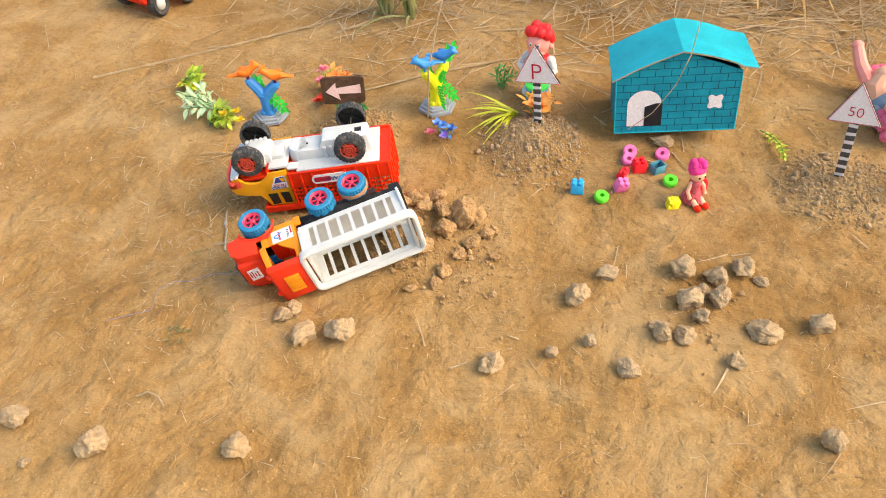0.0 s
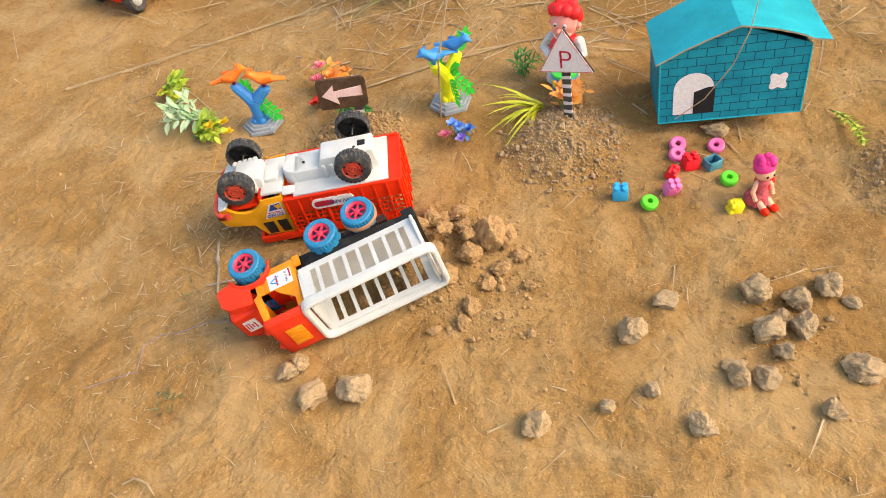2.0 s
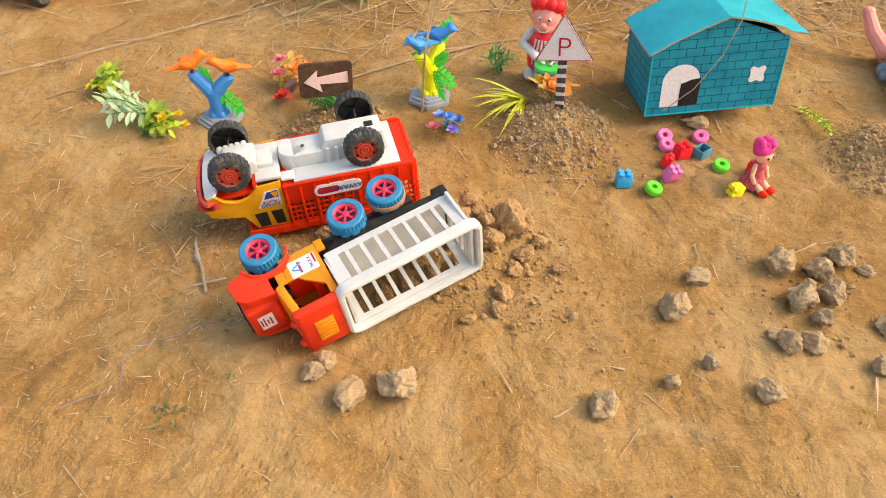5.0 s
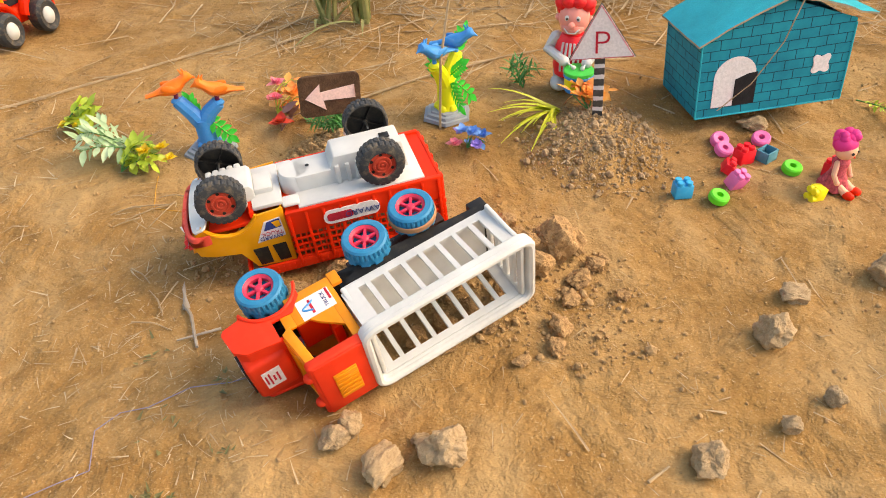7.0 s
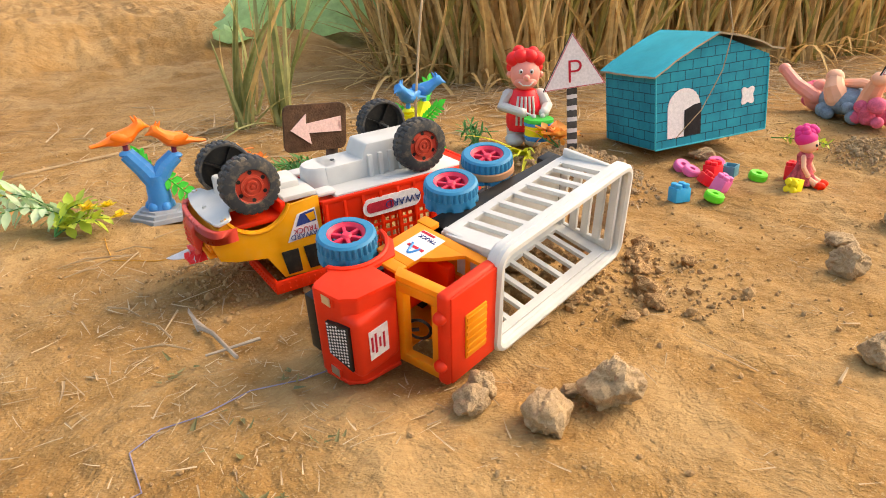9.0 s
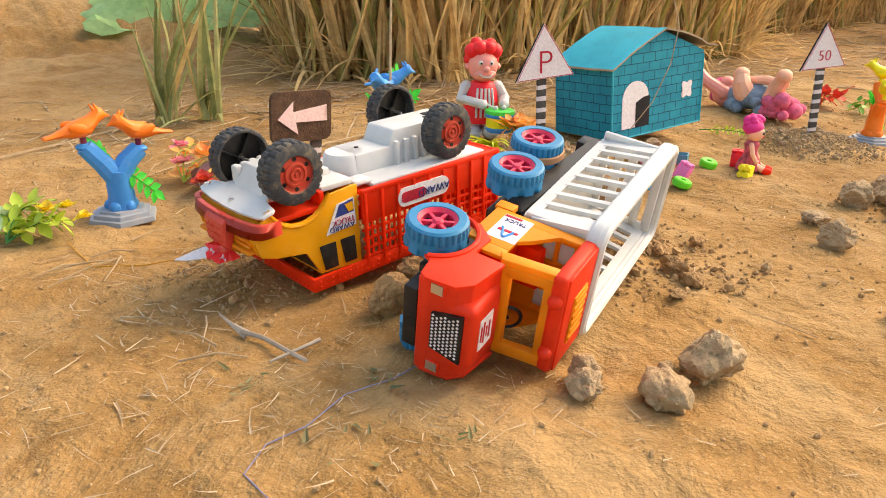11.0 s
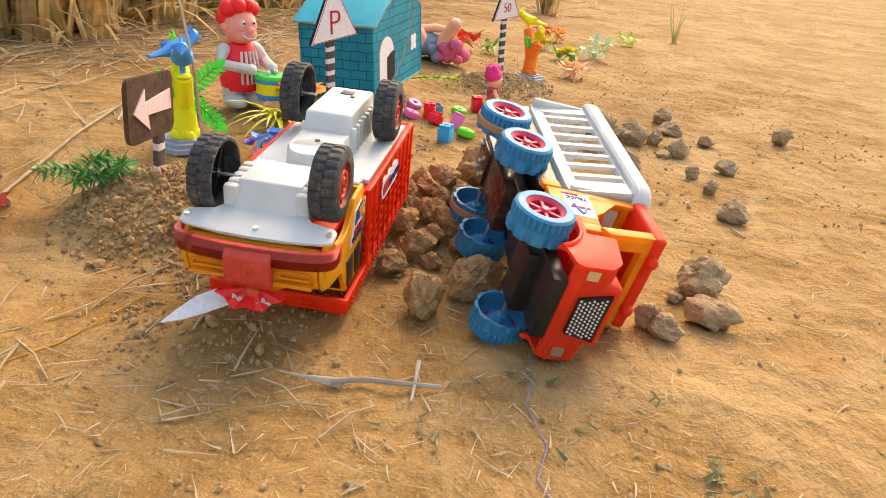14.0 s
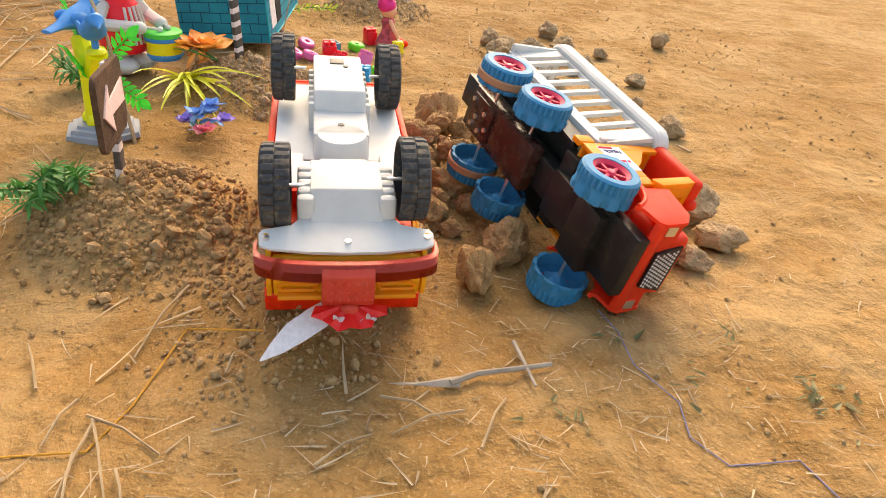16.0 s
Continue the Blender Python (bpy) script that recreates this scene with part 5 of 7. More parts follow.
def triangle_sign(apex, left, right, base, top, text, size, label, dark_side):
    apex, left, right = Vector(apex), Vector(left), Vector(right)
    cen = (apex + left + right) / 3
    m = frame_from(base, right - left, UP)
    t = thing("road_sign", m, label, "toy sign", "toy road signs")
    inv = m.inverted()
    b = B()
    tri = [inv @ p for p in (left, right, apex)]
    yb = sum(p.y for p in tri) / 3
    prism(b, [(p.x, p.z) for p in tri], yb, yb + 0.0035, bev=0.0003)
    part("board_edge", b, BLACK_PAPER, t, "dark card board of the sign")
    b = B()
    c = sum((p for p in tri), Vector()) / 3
    prism(b, [((p.x - c.x) * 0.985 + c.x, (p.z - c.z) * 0.985 + c.z) for p in tri], yb - 0.0008, yb)
    part("face", b, PAPER, t, "white paper triangle")
    b = B()
    e = [((p.x - c.x) * 0.95 + c.x, yb - 0.0009, (p.z - c.z) * 0.95 + c.z) for p in tri]
    for k in range(3):
        tube(b, [e[k], e[(k + 1) % 3]], 0.0004, 5)
    part("border_line", b, RED_INK, t, "thin red drawn border")
    lettering("sign_text", text, size, Matrix.Translation((c.x, yb - 0.0011, c.z - 0.003)) @ Matrix.Rotation(radians(90), 4, "X") @ Matrix.Rotation(radians(-3), 4, "Z"), RED_INK, t, 0.0003)
    p0, p1 = Vector((0, 0.004, -0.02)), inv @ Vector(top)
    b = B()
    box(b, -0.0055, 0.0055, -0.0018, 0.0018, 0, (p1 - p0).length + 0.012, 0.0006)
    pm = Matrix.Translation((p0.x, yb + 0.0054, p0.z)) @ (p1 - p0).to_track_quat("Z", "Y").to_matrix().to_4x4()
    pm = frame_from((p0.x, yb + 0.0054, p0.z), (1, 0, -(p1.x - p0.x) / (p1.z - p0.z)), (p1.x - p0.x, 0, p1.z - p0.z))
    part("pole", b, STRIPE, t, "flat stick with black and white bands", pm)
    return t


triangle_sign((0.111, 0.876, 0.159), (0.0815, 0.880, 0.0965), (0.144, 0.852, 0.105), (0.110, 0.858, 0.027), (0.109, 0.862, 0.10), "P", 0.036,
              "white triangular sign with red P on striped stick", 0)
triangle_sign((0.493, 0.738, 0.158), (0.475, 0.756, 0.098), (0.528, 0.724, 0.105), (0.510, 0.743, 0.020), (0.503, 0.741, 0.10), "50", 0.019,
              "white triangular speed sign on striped stick in gravel", 0)


def arrow_sign():
    m = frame_from((-0.160, 0.904, 0.02), (0.063, 0.006, -0.003), (0.03, 0, 1))
    t = thing("arrow_sign", m, "dark bark arrow sign on striped stick in gravel", "toy sign", "toy road signs")
    b = B()
    prism(b, [(x, z) for x, z, _ in rounded_rect(-0.046, 0.018, 0.041, 0.086, 0.006, 0)], -0.0035, 0.0, bev=0.0008)
    part("board", b, BARK, t, "dark brown bark board")
    b = B()
    prism(b, [(-0.040, 0.0625), (-0.024, 0.0775), (-0.0245, 0.068), (0.012, 0.073), (0.0075, 0.065), (0.0125, 0.0585), (-0.0215, 0.059), (-0.019, 0.048)], -0.0045, -0.0035)
    part("arrow", b, PINK_PAPER, t, "pale pink paper arrow")
    b = B()
    box(b, -0.0058, 0.0058, -0.0022, 0.0022, 0, 0.10, 0.0008)
    part("pole", b, STRIPE_BROWN, t, "brown stick with white bands", Matrix.Translation((0.002, 0.0024, -0.016)) @ Matrix.Rotation(radians(3), 4, "Y"))


arrow_sign()


# ---- toy figures: each one plain mesh ----
def limb(b, pts, r0, r1, slot):
    tube(b, pts, r0, 10, slot, r1 / r0)
    ball(b, pts[-1], r1 * 1.15, slot, 2)
    ball(b, pts[0], r0, slot, 2)


def drummer():
    """Toy drummer facing local -y, 0.125 m tall."""
    b = B()
    W_, R_, S_, H_, G_, Y_, BL = range(7)
    for s in (-1, 1):
        ball(b, (s * 0.011, -0.006, 0.009), 0.012, W_, 3, scale=(0.95, 1.45, 0.75))
        cyl(b, (s * 0.010, 0, 0.008), (s * 0.010, 0, 0.024), 0.0095, 0.011, 14, W_)
    lathe(b, [(0.0, 0.020), (0.0195, 0.021), (0.0215, 0.032), (0.0205, 0.05), (0.018, 0.064), (0.013, 0.072), (0, 0.074)], 26, None, R_)
    for k in range(5):
        x = -0.010 + k * 0.005
        tube(b, [(x, -math.sqrt(max(0, 0.0213 ** 2 - x * x)) - 0.0005, 0.030), (x, -math.sqrt(max(0, 0.0205 ** 2 - x * x)) - 0.0007, 0.05), (x * 0.85, -math.sqrt(max(0, 0.0175 ** 2 - x * x * 0.7)) - 0.0005, 0.066)], 0.0014, 6, W_)
    for s in (-1, 1):
        limb(b, [(s * 0.019, 0.0, 0.066), (s * 0.027, -0.006, 0.052), (s * 0.013 + 0.008, -0.028, 0.048)], 0.0075, 0.0055, W_)
        cyl(b, (s * 0.012 + 0.009, -0.029, 0.049), (s * 0.005 + 0.013, -0.039, 0.0455), 0.0013, slot=W_)
        ball(b, (s * 0.005 + 0.013, -0.039, 0.0458), 0.0028, W_, 2)
    ball(b, (0, -0.002, 0.092), 0.0185, S_, 3, scale=(0.95, 0.95, 1.12))
    ball(b, (0, -0.012, 0.083), 0.011, S_, 3, scale=(1.2, 0.8, 0.75))
    ball(b, (0, -0.0215, 0.0895), 0.0042, S_, 2)
    for s in (-1, 1):
        ball(b, (s * 0.0175, -0.001, 0.091), 0.0045, S_, 2)
        ball(b, (s * 0.0062, -0.0172, 0.0965), 0.0030, W_, 2, scale=(0.9, 0.6, 1.2))
        ball(b, (s * 0.0060, -0.0190, 0.0965), 0.0015, BL, 1)
    tube(b, [(-0.0085, -0.0185, 0.0845), (-0.004, -0.0222, 0.0805), (0.004, -0.0222, 0.0805), (0.0085, -0.0185, 0.0845)], 0.0009, 5, W_)
    for x, y, z, r in ((0, 0.002, 0.110, 0.013), (-0.013, -0.002, 0.110, 0.0098), (0.013, -0.002, 0.110, 0.0098), (0.005, -0.008, 0.114, 0.0085), (-0.006, -0.008, 0.114, 0.009), (0, 0.011, 0.100, 0.0125),
                       (-0.013, 0.007, 0.099, 0.0085), (0.013, 0.007, 0.099, 0.0085), (-0.0075, 0.003, 0.119, 0.0075), (0.009, 0.002, 0.118, 0.007)):
        ball(b, (x, y, z), r, H_, 3)
    dm = Matrix.Translation((0.014, -0.036, 0.0))
    lathe(b, [(0, 0.016), (0.0145, 0.016), (0.0150, 0.0185), (0.0165, 0.019), (0.0165, 0.0215), (0.0158, 0.022)], 28, dm, BL + 2)
    lathe(b, [(0.0158, 0.022), (0.0158, 0.034)], 28, dm, Y_)
    lathe(b, [(0.0158, 0.034), (0.0170, 0.0345), (0.0172, 0.037), (0.0162, 0.038)], 28, dm, BL + 2)
    lathe(b, [(0.0162, 0.038), (0.0172, 0.039), (0.0172, 0.0425), (0.0155, 0.0435), (0, 0.0435)], 28, dm, G_)
    solo("toy_drummer", b, [WHITE, RED_B, SKIN_PINK, HAIR_RED, GREEN_P, YEL_B, BLACK_P, WHITE, BLUE_P], pose(0.127, 0.984, gz(0.127, 0.984) + 0.001, 0, 0, -29) @ Matrix.Diagonal((1.04, 1.04, 0.97, 1)),
         "red-haired toy drummer in red waistcoat with green drum", "toy figure")


def seated_doll():
    """Small doll with pink hair, facing local -y, 0.07 m tall."""
    b = B()
    for s in (-1, 1):
        limb(b, [(s * 0.0045, 0.0, 0.014), (s * 0.006, -0.010, 0.009), (s * 0.006, -0.016, 0.006)], 0.004, 0.0035, 0)
        ball(b, (s * 0.0065, -0.020, 0.005), 0.005, 1, 2, scale=(0.9, 1.3, 0.9))
        limb(b, [(s * 0.007, 0, 0.034), (s * 0.013, -0.003, 0.024), (s * 0.012, -0.008, 0.016)], 0.0028, 0.0024, 0)
    lathe(b, [(0, 0.003), (0.0145, 0.004), (0.014, 0.009), (0.0085, 0.02), (0.007, 0.026), (0.0085, 0.034), (0.005, 0.039), (0, 0.040)], 22, None, 2, wave=lambda i, r, z: 1 + (0.08 * math.sin(i * 2.0) if r > 0.012 else 0))
    ball(b, (0, -0.001, 0.047), 0.0105, 0, 3, scale=(1, 0.95, 1.0))
    for s in (-1, 1):
        ball(b, (s * 0.0042, -0.0100, 0.0475), 0.0016, 3, 2)
    ball(b, (0, -0.0105, 0.0425), 0.0011, 1, 1)
    q2 = random.Random(4)
    ball(b, (0, 0.002, 0.053), 0.0115, 4, 3, scale=(1.05, 1, 0.85))
    for _ in range(16):
        a = q2.uniform(0, 6.28)
        r = q2.uniform(0.003, 0.009)
        ball(b, (r * math.cos(a), 0.002 + r * math.sin(a), 0.059 + q2.uniform(-0.004, 0.004)), q2.uniform(0.0042, 0.006), 4, 2)
    solo("doll", b, [SKIN, RED, CLOTH, BLACK_P, HAIR_PINK], pose(0.3145, 0.722, gz(0.3145, 0.722) - 0.001, 0, 0, 24), "small seated doll with pink hair and patterned dress", "doll")


def lying_doll():
    """Larger doll on its back, arms and legs raised."""
    b = B()
    ball(b, (-0.045, 0.0, 0.030), 0.030, 0, 3, scale=(1.0, 0.9, 0.85))
    ball(b, (0.005, 0, 0.034), 0.034, 2, 3, scale=(1.45, 1.05, 0.75))
    q2 = random.Random(8)
    for _ in range(26):
        a = q2.uniform(0, 6.28)
        ball(b, (0.012 + 0.045 * math.cos(a), 0.034 * math.sin(a), 0.012 + q2.uniform(0, 0.018)), q2.uniform(0.010, 0.016), 2, 2)
    for _ in range(22):
        ball(b, (0.066 + q2.uniform(-0.022, 0.024), q2.uniform(-0.03, 0.03), 0.018 + q2.uniform(-0.006, 0.024)), q2.uniform(0.009, 0.016), 3, 2)
    for _ in range(10):
        ball(b, (-0.06 + q2.uniform(-0.02, 0.02), q2.uniform(-0.02, 0.02), 0.04 + q2.uniform(-0.02, 0.014)), q2.uniform(0.009, 0.013), 1, 2)
    limb(b, [(-0.04, -0.02, 0.035), (-0.075, -0.03, 0.055), (-0.102, -0.035, 0.080)], 0.014, 0.009, 0)
    limb(b, [(0.004, -0.020, 0.040), (-0.002, -0.026, 0.058), (-0.012, -0.016, 0.074)], 0.020, 0.013, 4)
    limb(b, [(0.054, -0.010, 0.036), (0.062, -0.016, 0.058), (0.076, -0.022, 0.082)], 0.019, 0.012, 4)
    limb(b, [(-0.005, 0.0, 0.062), (0.03, 0.0, 0.068), (0.062, 0.004, 0.064)], 0.009, 0.008, 4)
    ball(b, (-0.046, -0.006, 0.052), 0.014, 0, 3)
    solo("large_doll", b, [SKIN_PINK, TULLE_PINK, TULLE, TULLE_PINK, SKIN], pose(0.638, 0.90, gz(0.638, 0.90) - 0.002, 0, 0, -95) @ Matrix.Diagonal((0.85, 0.9, 0.82, 1)), "large pink doll lying on its back in tulle", "doll")


drummer()
seated_doll()
lying_doll()


# ---- toy trees with birds ----
def bird(parent, m, mat, breast):
    e = new("bird")
    e.parent = parent
    e.matrix_basis = m
    b = B()
    # tail tip to beak: along, height, half width, half height
    spine = [(-0.031, 0.0060, 0.0046, 0.0014), (-0.023, 0.0070, 0.0050, 0.0022), (-0.016, 0.0085, 0.0055, 0.0036), (-0.009, 0.0098, 0.0082, 0.0064), (-0.001, 0.0110, 0.0094, 0.0080),
             (0.006, 0.0130, 0.0086, 0.0080), (0.0105, 0.0168, 0.0068, 0.0072), (0.0140, 0.0205, 0.0066, 0.0068), (0.0178, 0.0212, 0.0056, 0.0054), (0.0205, 0.0200, 0.0028, 0.0024), (0.0250, 0.0180, 0.0004, 0.0005)]
    rows = [[b.verts.new((x, wy * math.cos(k * math.pi / 6), z + hz * math.sin(k * math.pi / 6))) for k in range(12)] for x, z, wy, hz in spine]
    for a, c in zip(rows, rows[1:]):
        for k in range(12):
            b.faces.new((a[k], a[(k + 1) % 12], c[(k + 1) % 12], c[k]))
    b.faces.new(rows[0])
    b.faces.new(rows[-1])
    for k, (x, z) in enumerate(((0.0130, 0.0272), (0.0155, 0.0275))):
        cyl(b, (x, 0, z - 0.004), (x - 0.004 + 0.001 * k, 0, z + 0.003), 0.0022, 0.0004, 8)
    for s in (-1, 1):
        ball(b, (-0.004, s * 0.0076, 0.0120), 0.006, 0, 2, Matrix.Rotation(radians(15), 4, "Y"), scale=(1.7, 0.3, 0.75))
    part("body", b, mat, e)
    b = B()
    cyl(b, (0, 0, -0.003), (0, 0, 0.005), 0.0026, seg=10)
    part("peg", b, PURPLE if breast else mat, e, "dark foot peg")
    return e


def toy_tree(x, y, turn, trunk, birds, tall, left, right, label, purple=True, extra=True, bird_turns=(0, 180)):
    t = thing("toy_tree", pose(x, y, gz(x, y) + 0.001, 0, 0, turn), label, "toy tree", "toy trees with birds")
    b = B()
    lathe(b, [(0, 0), (0.031, 0), (0.030, 0.004), (0.0265, 0.0045), (0.0255, 0.0075), (0.021, 0.008), (0.020, 0.010), (0, 0.010)], 6)
    part("base", b, GREY_P, t, "stepped grey hexagonal base")
    b = B()
    tube(b, [(0, 0, 0.008), (0, 0, 0.012), (0.001, 0, 0.022), (0, 0, tall * 0.45), (0, 0, tall * 0.62)], 0.0125, 12, 0, 0.8)
    for k in range(5):
        a = k * 1.257
        ball(b, (0.0095 * math.cos(a), 0.0095 * math.sin(a), 0.012), 0.0055, 0, 2, scale=(1, 1, 1.1))
    for end in (left, right):
        tube(b, [(0, 0, tall * 0.5), (end[0] * 0.45, end[1] * 0.5, tall * 0.72), (end[0], end[1], end[2])], 0.0098, 10, 0, 0.8)
        ball(b, end, 0.0072, 0, 2, scale=(1, 1, 0.5))
    part("trunk", b, trunk, t, "forked moulded trunk")

    def spray(o, d, n, count, ln, leaf=0.0125, wide=0.007):
        b = B()
        o, d = Vector(o), Vector(d).normalized()
        tube(b, [o, o + d * ln * 0.5, o + d * ln], 0.001, 5)
        for k in range(count):
            s = 1 if k % 2 else -1
            p = o + d * ln * (k + 0.6) / count
            side = d.cross(Vector(n)).normalized() * s
            leaflet(b, p, side * 0.8 + d * 0.6, n, leaf, wide)
        leaflet(b, o + d * ln * 0.95, d, n, 0.014, 0.008)
        bmesh.ops.solidify(b, geom=b.faces[:], thickness=0.0007)
        part("leaf_spray", b, GREEN_P, t, "bright green plastic leaves")
    spray((0.006, -0.004, tall * 0.62), (0.9, -0.4, -1.0), (0.3, -1, 0.3), 8, 0.030)
    spray((-0.004, 0.004, tall * 0.62), (-0.3, 0.4, 0.9), (0.3, -1, 0.1), 6, 0.020)
    if extra:
        spray((right[0], right[1] + 0.003, right[2]), (0.6, 0.2, 0.9), (0, -1, 0.2), 8, 0.026)
        spray((0.004, -0.006, tall * 0.7), (0.15, -0.8, 0.75), (-1, -0.2, 0.3), 12, 0.030, 0.0105, 0.004)
        spray((0.002, -0.008, tall * 0.6), (0.05, -0.75, -0.75), (-1, -0.2, 0.4), 12, 0.030, 0.0105, 0.004)
    for end, bt in ((left, bird_turns[0]), (right, bird_turns[1])):
        bird(t, Matrix.Translation((end[0], end[1], end[2] + 0.005)) @ Matrix.Rotation(radians(bt), 4, "Z"), birds, purple)
    return t


toy_tree(-0.314, 0.972, 8, BLUE_P, ORANGE_BIRD, 0.070, (-0.021, 0.008, 0.066), (0.021, -0.002, 0.060), "blue toy tree with two orange birds", True, False)
toy_tree(-0.036, 0.957, 15, LIME_P, BLUE_P, 0.075, (-0.016, -0.006, 0.068), (0.018, 0.006, 0.070), "yellow toy tree with two blue birds", False, True, (-165, -40))
toy_tree(0.625, 0.704, 30, ORANGE_BIRD, YEL_B, 0.075, (-0.020, 0.0, 0.060), (0.026, 0.0, 0.078), "orange toy tree with two yellow birds", False, False, (160, 70))


# ---- loose building blocks ----
def ring_block(x, y, mat, m_extra, label):
    b = B()
    lathe(b, [(0.0035, -0.004), (0.0085, -0.0045), (0.0100, -0.003), (0.0104, 0), (0.0100, 0.003), (0.0085, 0.0045), (0.0035, 0.004), (0.0030, 0), (0.0035, -0.004)], 24)
    solo("ring_block", b, mat, Matrix.Translation((x, y, gz(x, y) + 0.0048)) @ m_extra, label, "toy block", "scattered toy blocks")


def stud_block(x, y, mat, turn, label, size=(0.018, 0.013, 0.012), tilt=(0, 0), hollow=False, lift=0.0):
    t = thing("stud_block", Matrix.Translation((x, y, gz(x, y) + size[2] / 2 + lift)) @ pose(0, 0, 0, tilt[0], tilt[1], turn), label, "toy block", "scattered toy blocks")
    b = B()
    sx, sy, sz = (v / 2 for v in size)
    if hollow:
        w = 0.0014
        for x0, x1, y0, y1 in ((-sx, sx, -sy, -sy + w), (-sx, sx, sy - w, sy), (-sx, -sx + w, -sy, sy), (sx - w, sx, -sy, sy)):
            box(b, x0, x1, y0, y1, -sz, sz, 0.0003)
        box(b, -sx, sx, -sy, sy, -sz, -sz + w, 0.0003)
        part("body", b, mat, t)
    else:
        box(b, -sx, sx, -sy, sy, -sz, sz, 0.0008)
        part("body", b, mat, t)
        for ix in (-1, 1):
            for iy in ((-1, 1) if size[1] > 0.0125 else (0,)):
                b = B()
                lathe(b, [(0, 0.004), (0.003, 0.004), (0.0036, 0.0034), (0.0036, -0.001), (0, -0.001)], 14, Matrix.Translation((ix * sx * 0.5, iy * sy * 0.5, sz)))
                part("stud", b, mat, t)
    return t


flat = Matrix.Identity(4)
ring_block(0.250, 0.832, PINK_B, pose(0, 0, 0, 30, 0, 0), "pink ring-shaped toy block on the soil")
ring_block(0.245, 0.813, PINK_B, pose(0, 0, 0, 20, 8, 0), "pink ring-shaped toy block on the soil")
ring_block(0.295, 0.822, PINK_B, pose(0, 0, 0, 20, -10, 0), "pink ring-shaped toy block on the soil")
ring_block(0.195, 0.733, GREEN_B, pose(0, 0, 0, 12, 8, 0), "lime green ring-shaped toy block on the soil")
ring_block(0.294, 0.761, GREEN_B, pose(0, 0, 0, 12, 0, 0), "lime green ring-shaped toy block on the soil")
stud_block(0.282, 0.790, BLUE_T, 25, "slate blue toy block lying open side up", (0.019, 0.015, 0.013), (0, 0), True)
stud_block(0.256, 0.792, RED_B, 10, "scarlet toy block with studs", (0.018, 0.015, 0.016))
stud_block(0.231, 0.779, RED_B, 60, "scarlet toy block with studs", (0.016, 0.012, 0.011), (30, 0))
stud_block(0.224, 0.751, PINK_B, 12, "pink toy block with studs", (0.016, 0.014, 0.016), (20, 10))
stud_block(0.164, 0.751, BLUE_B, -8, "bright blue toy block with studs", (0.018, 0.014, 0.015))
stud_block(0.329, 0.744, RED_B, 20, "scarlet toy block behind the small doll", (0.018, 0.013, 0.016))
stud_block(0.288, 0.710, YEL_B, 5, "yellow toy block lying on its side", (0.016, 0.013, 0.011), (0, -80))


# ---- artificial sprigs and flowers lying about ----
def sprig(name, x, y, turn, ln, count, leaf, w, mat, label, category="artificial plant", rise=0.25, flowers=None, spread=1.0, seed=1, stem=LEAF_D, lift=0.004, stems=4):
    r = random.Random(seed)
    t = thing(name, pose(x, y, gz(x, y) + lift, 0, 0, turn), label, category, "artificial plants on the soil")
    b = B()
    b2 = B()
    for turn_, rs in ((0, 0.7), (38, 1.0), (-34, 0.8), (12, 1.3))[:stems]:
        rz_ = Matrix.Rotation(radians(turn_), 3, "Z")
        pts = [rz_ @ Vector((ln * k * (1.1 - 0.2 * rs), 0.01 * math.sin(k * 3), rs * rise * ln * math.sin(k * 2.0))) for k in (0, 0.25, 0.5, 0.75, 1)]
        tube(b, pts, 0.0009, 5, 0, 0.5)
        for k in range(count // 2):
            f = 0.12 + 0.88 * k / (count // 2)
            i = min(3, int(f * 4))
            p = pts[i].lerp(pts[i + 1], f * 4 - i)
            a = k * 2.4 + r.uniform(-0.4, 0.4)
            d = rz_ @ Vector((0.55, spread * math.cos(a), math.sin(a) * 0.8 + 0.25))
            leaflet(b2, p, d, (r.uniform(-0.3, 0.3), r.uniform(-0.3, 0.3), 1), leaf * r.uniform(0.55, 1.0), w * r.uniform(0.7, 1.0), 0, r.uniform(0, 0.4))
    part("stem", b, stem, t)
    part("leaves", b2, mat, t)
    for fx, fy, fz, fr, fm in (flowers or ()):
        b = B()
        for ring_, (n_, tilt, k_) in enumerate(((6, 0.35, 1.0), (5, 0.9, 0.75), (4, 1.6, 0.5))):
            for k in range(n_):
                a = 6.283 * k / n_ + ring_ * 0.5
                leaflet(b, (fx, fy, fz), (math.cos(a), math.sin(a), tilt + r.uniform(-0.3, 0.3)), (-math.cos(a) * tilt + r.uniform(-0.4, 0.4), -math.sin(a) * tilt, 1), fr * k_ * r.uniform(0.75, 1.1), fr * 0.9 * k_, 0, r.uniform(-0.3, 0.35))
        part("flower", b, fm, t, "open artificial blossom")
    return t


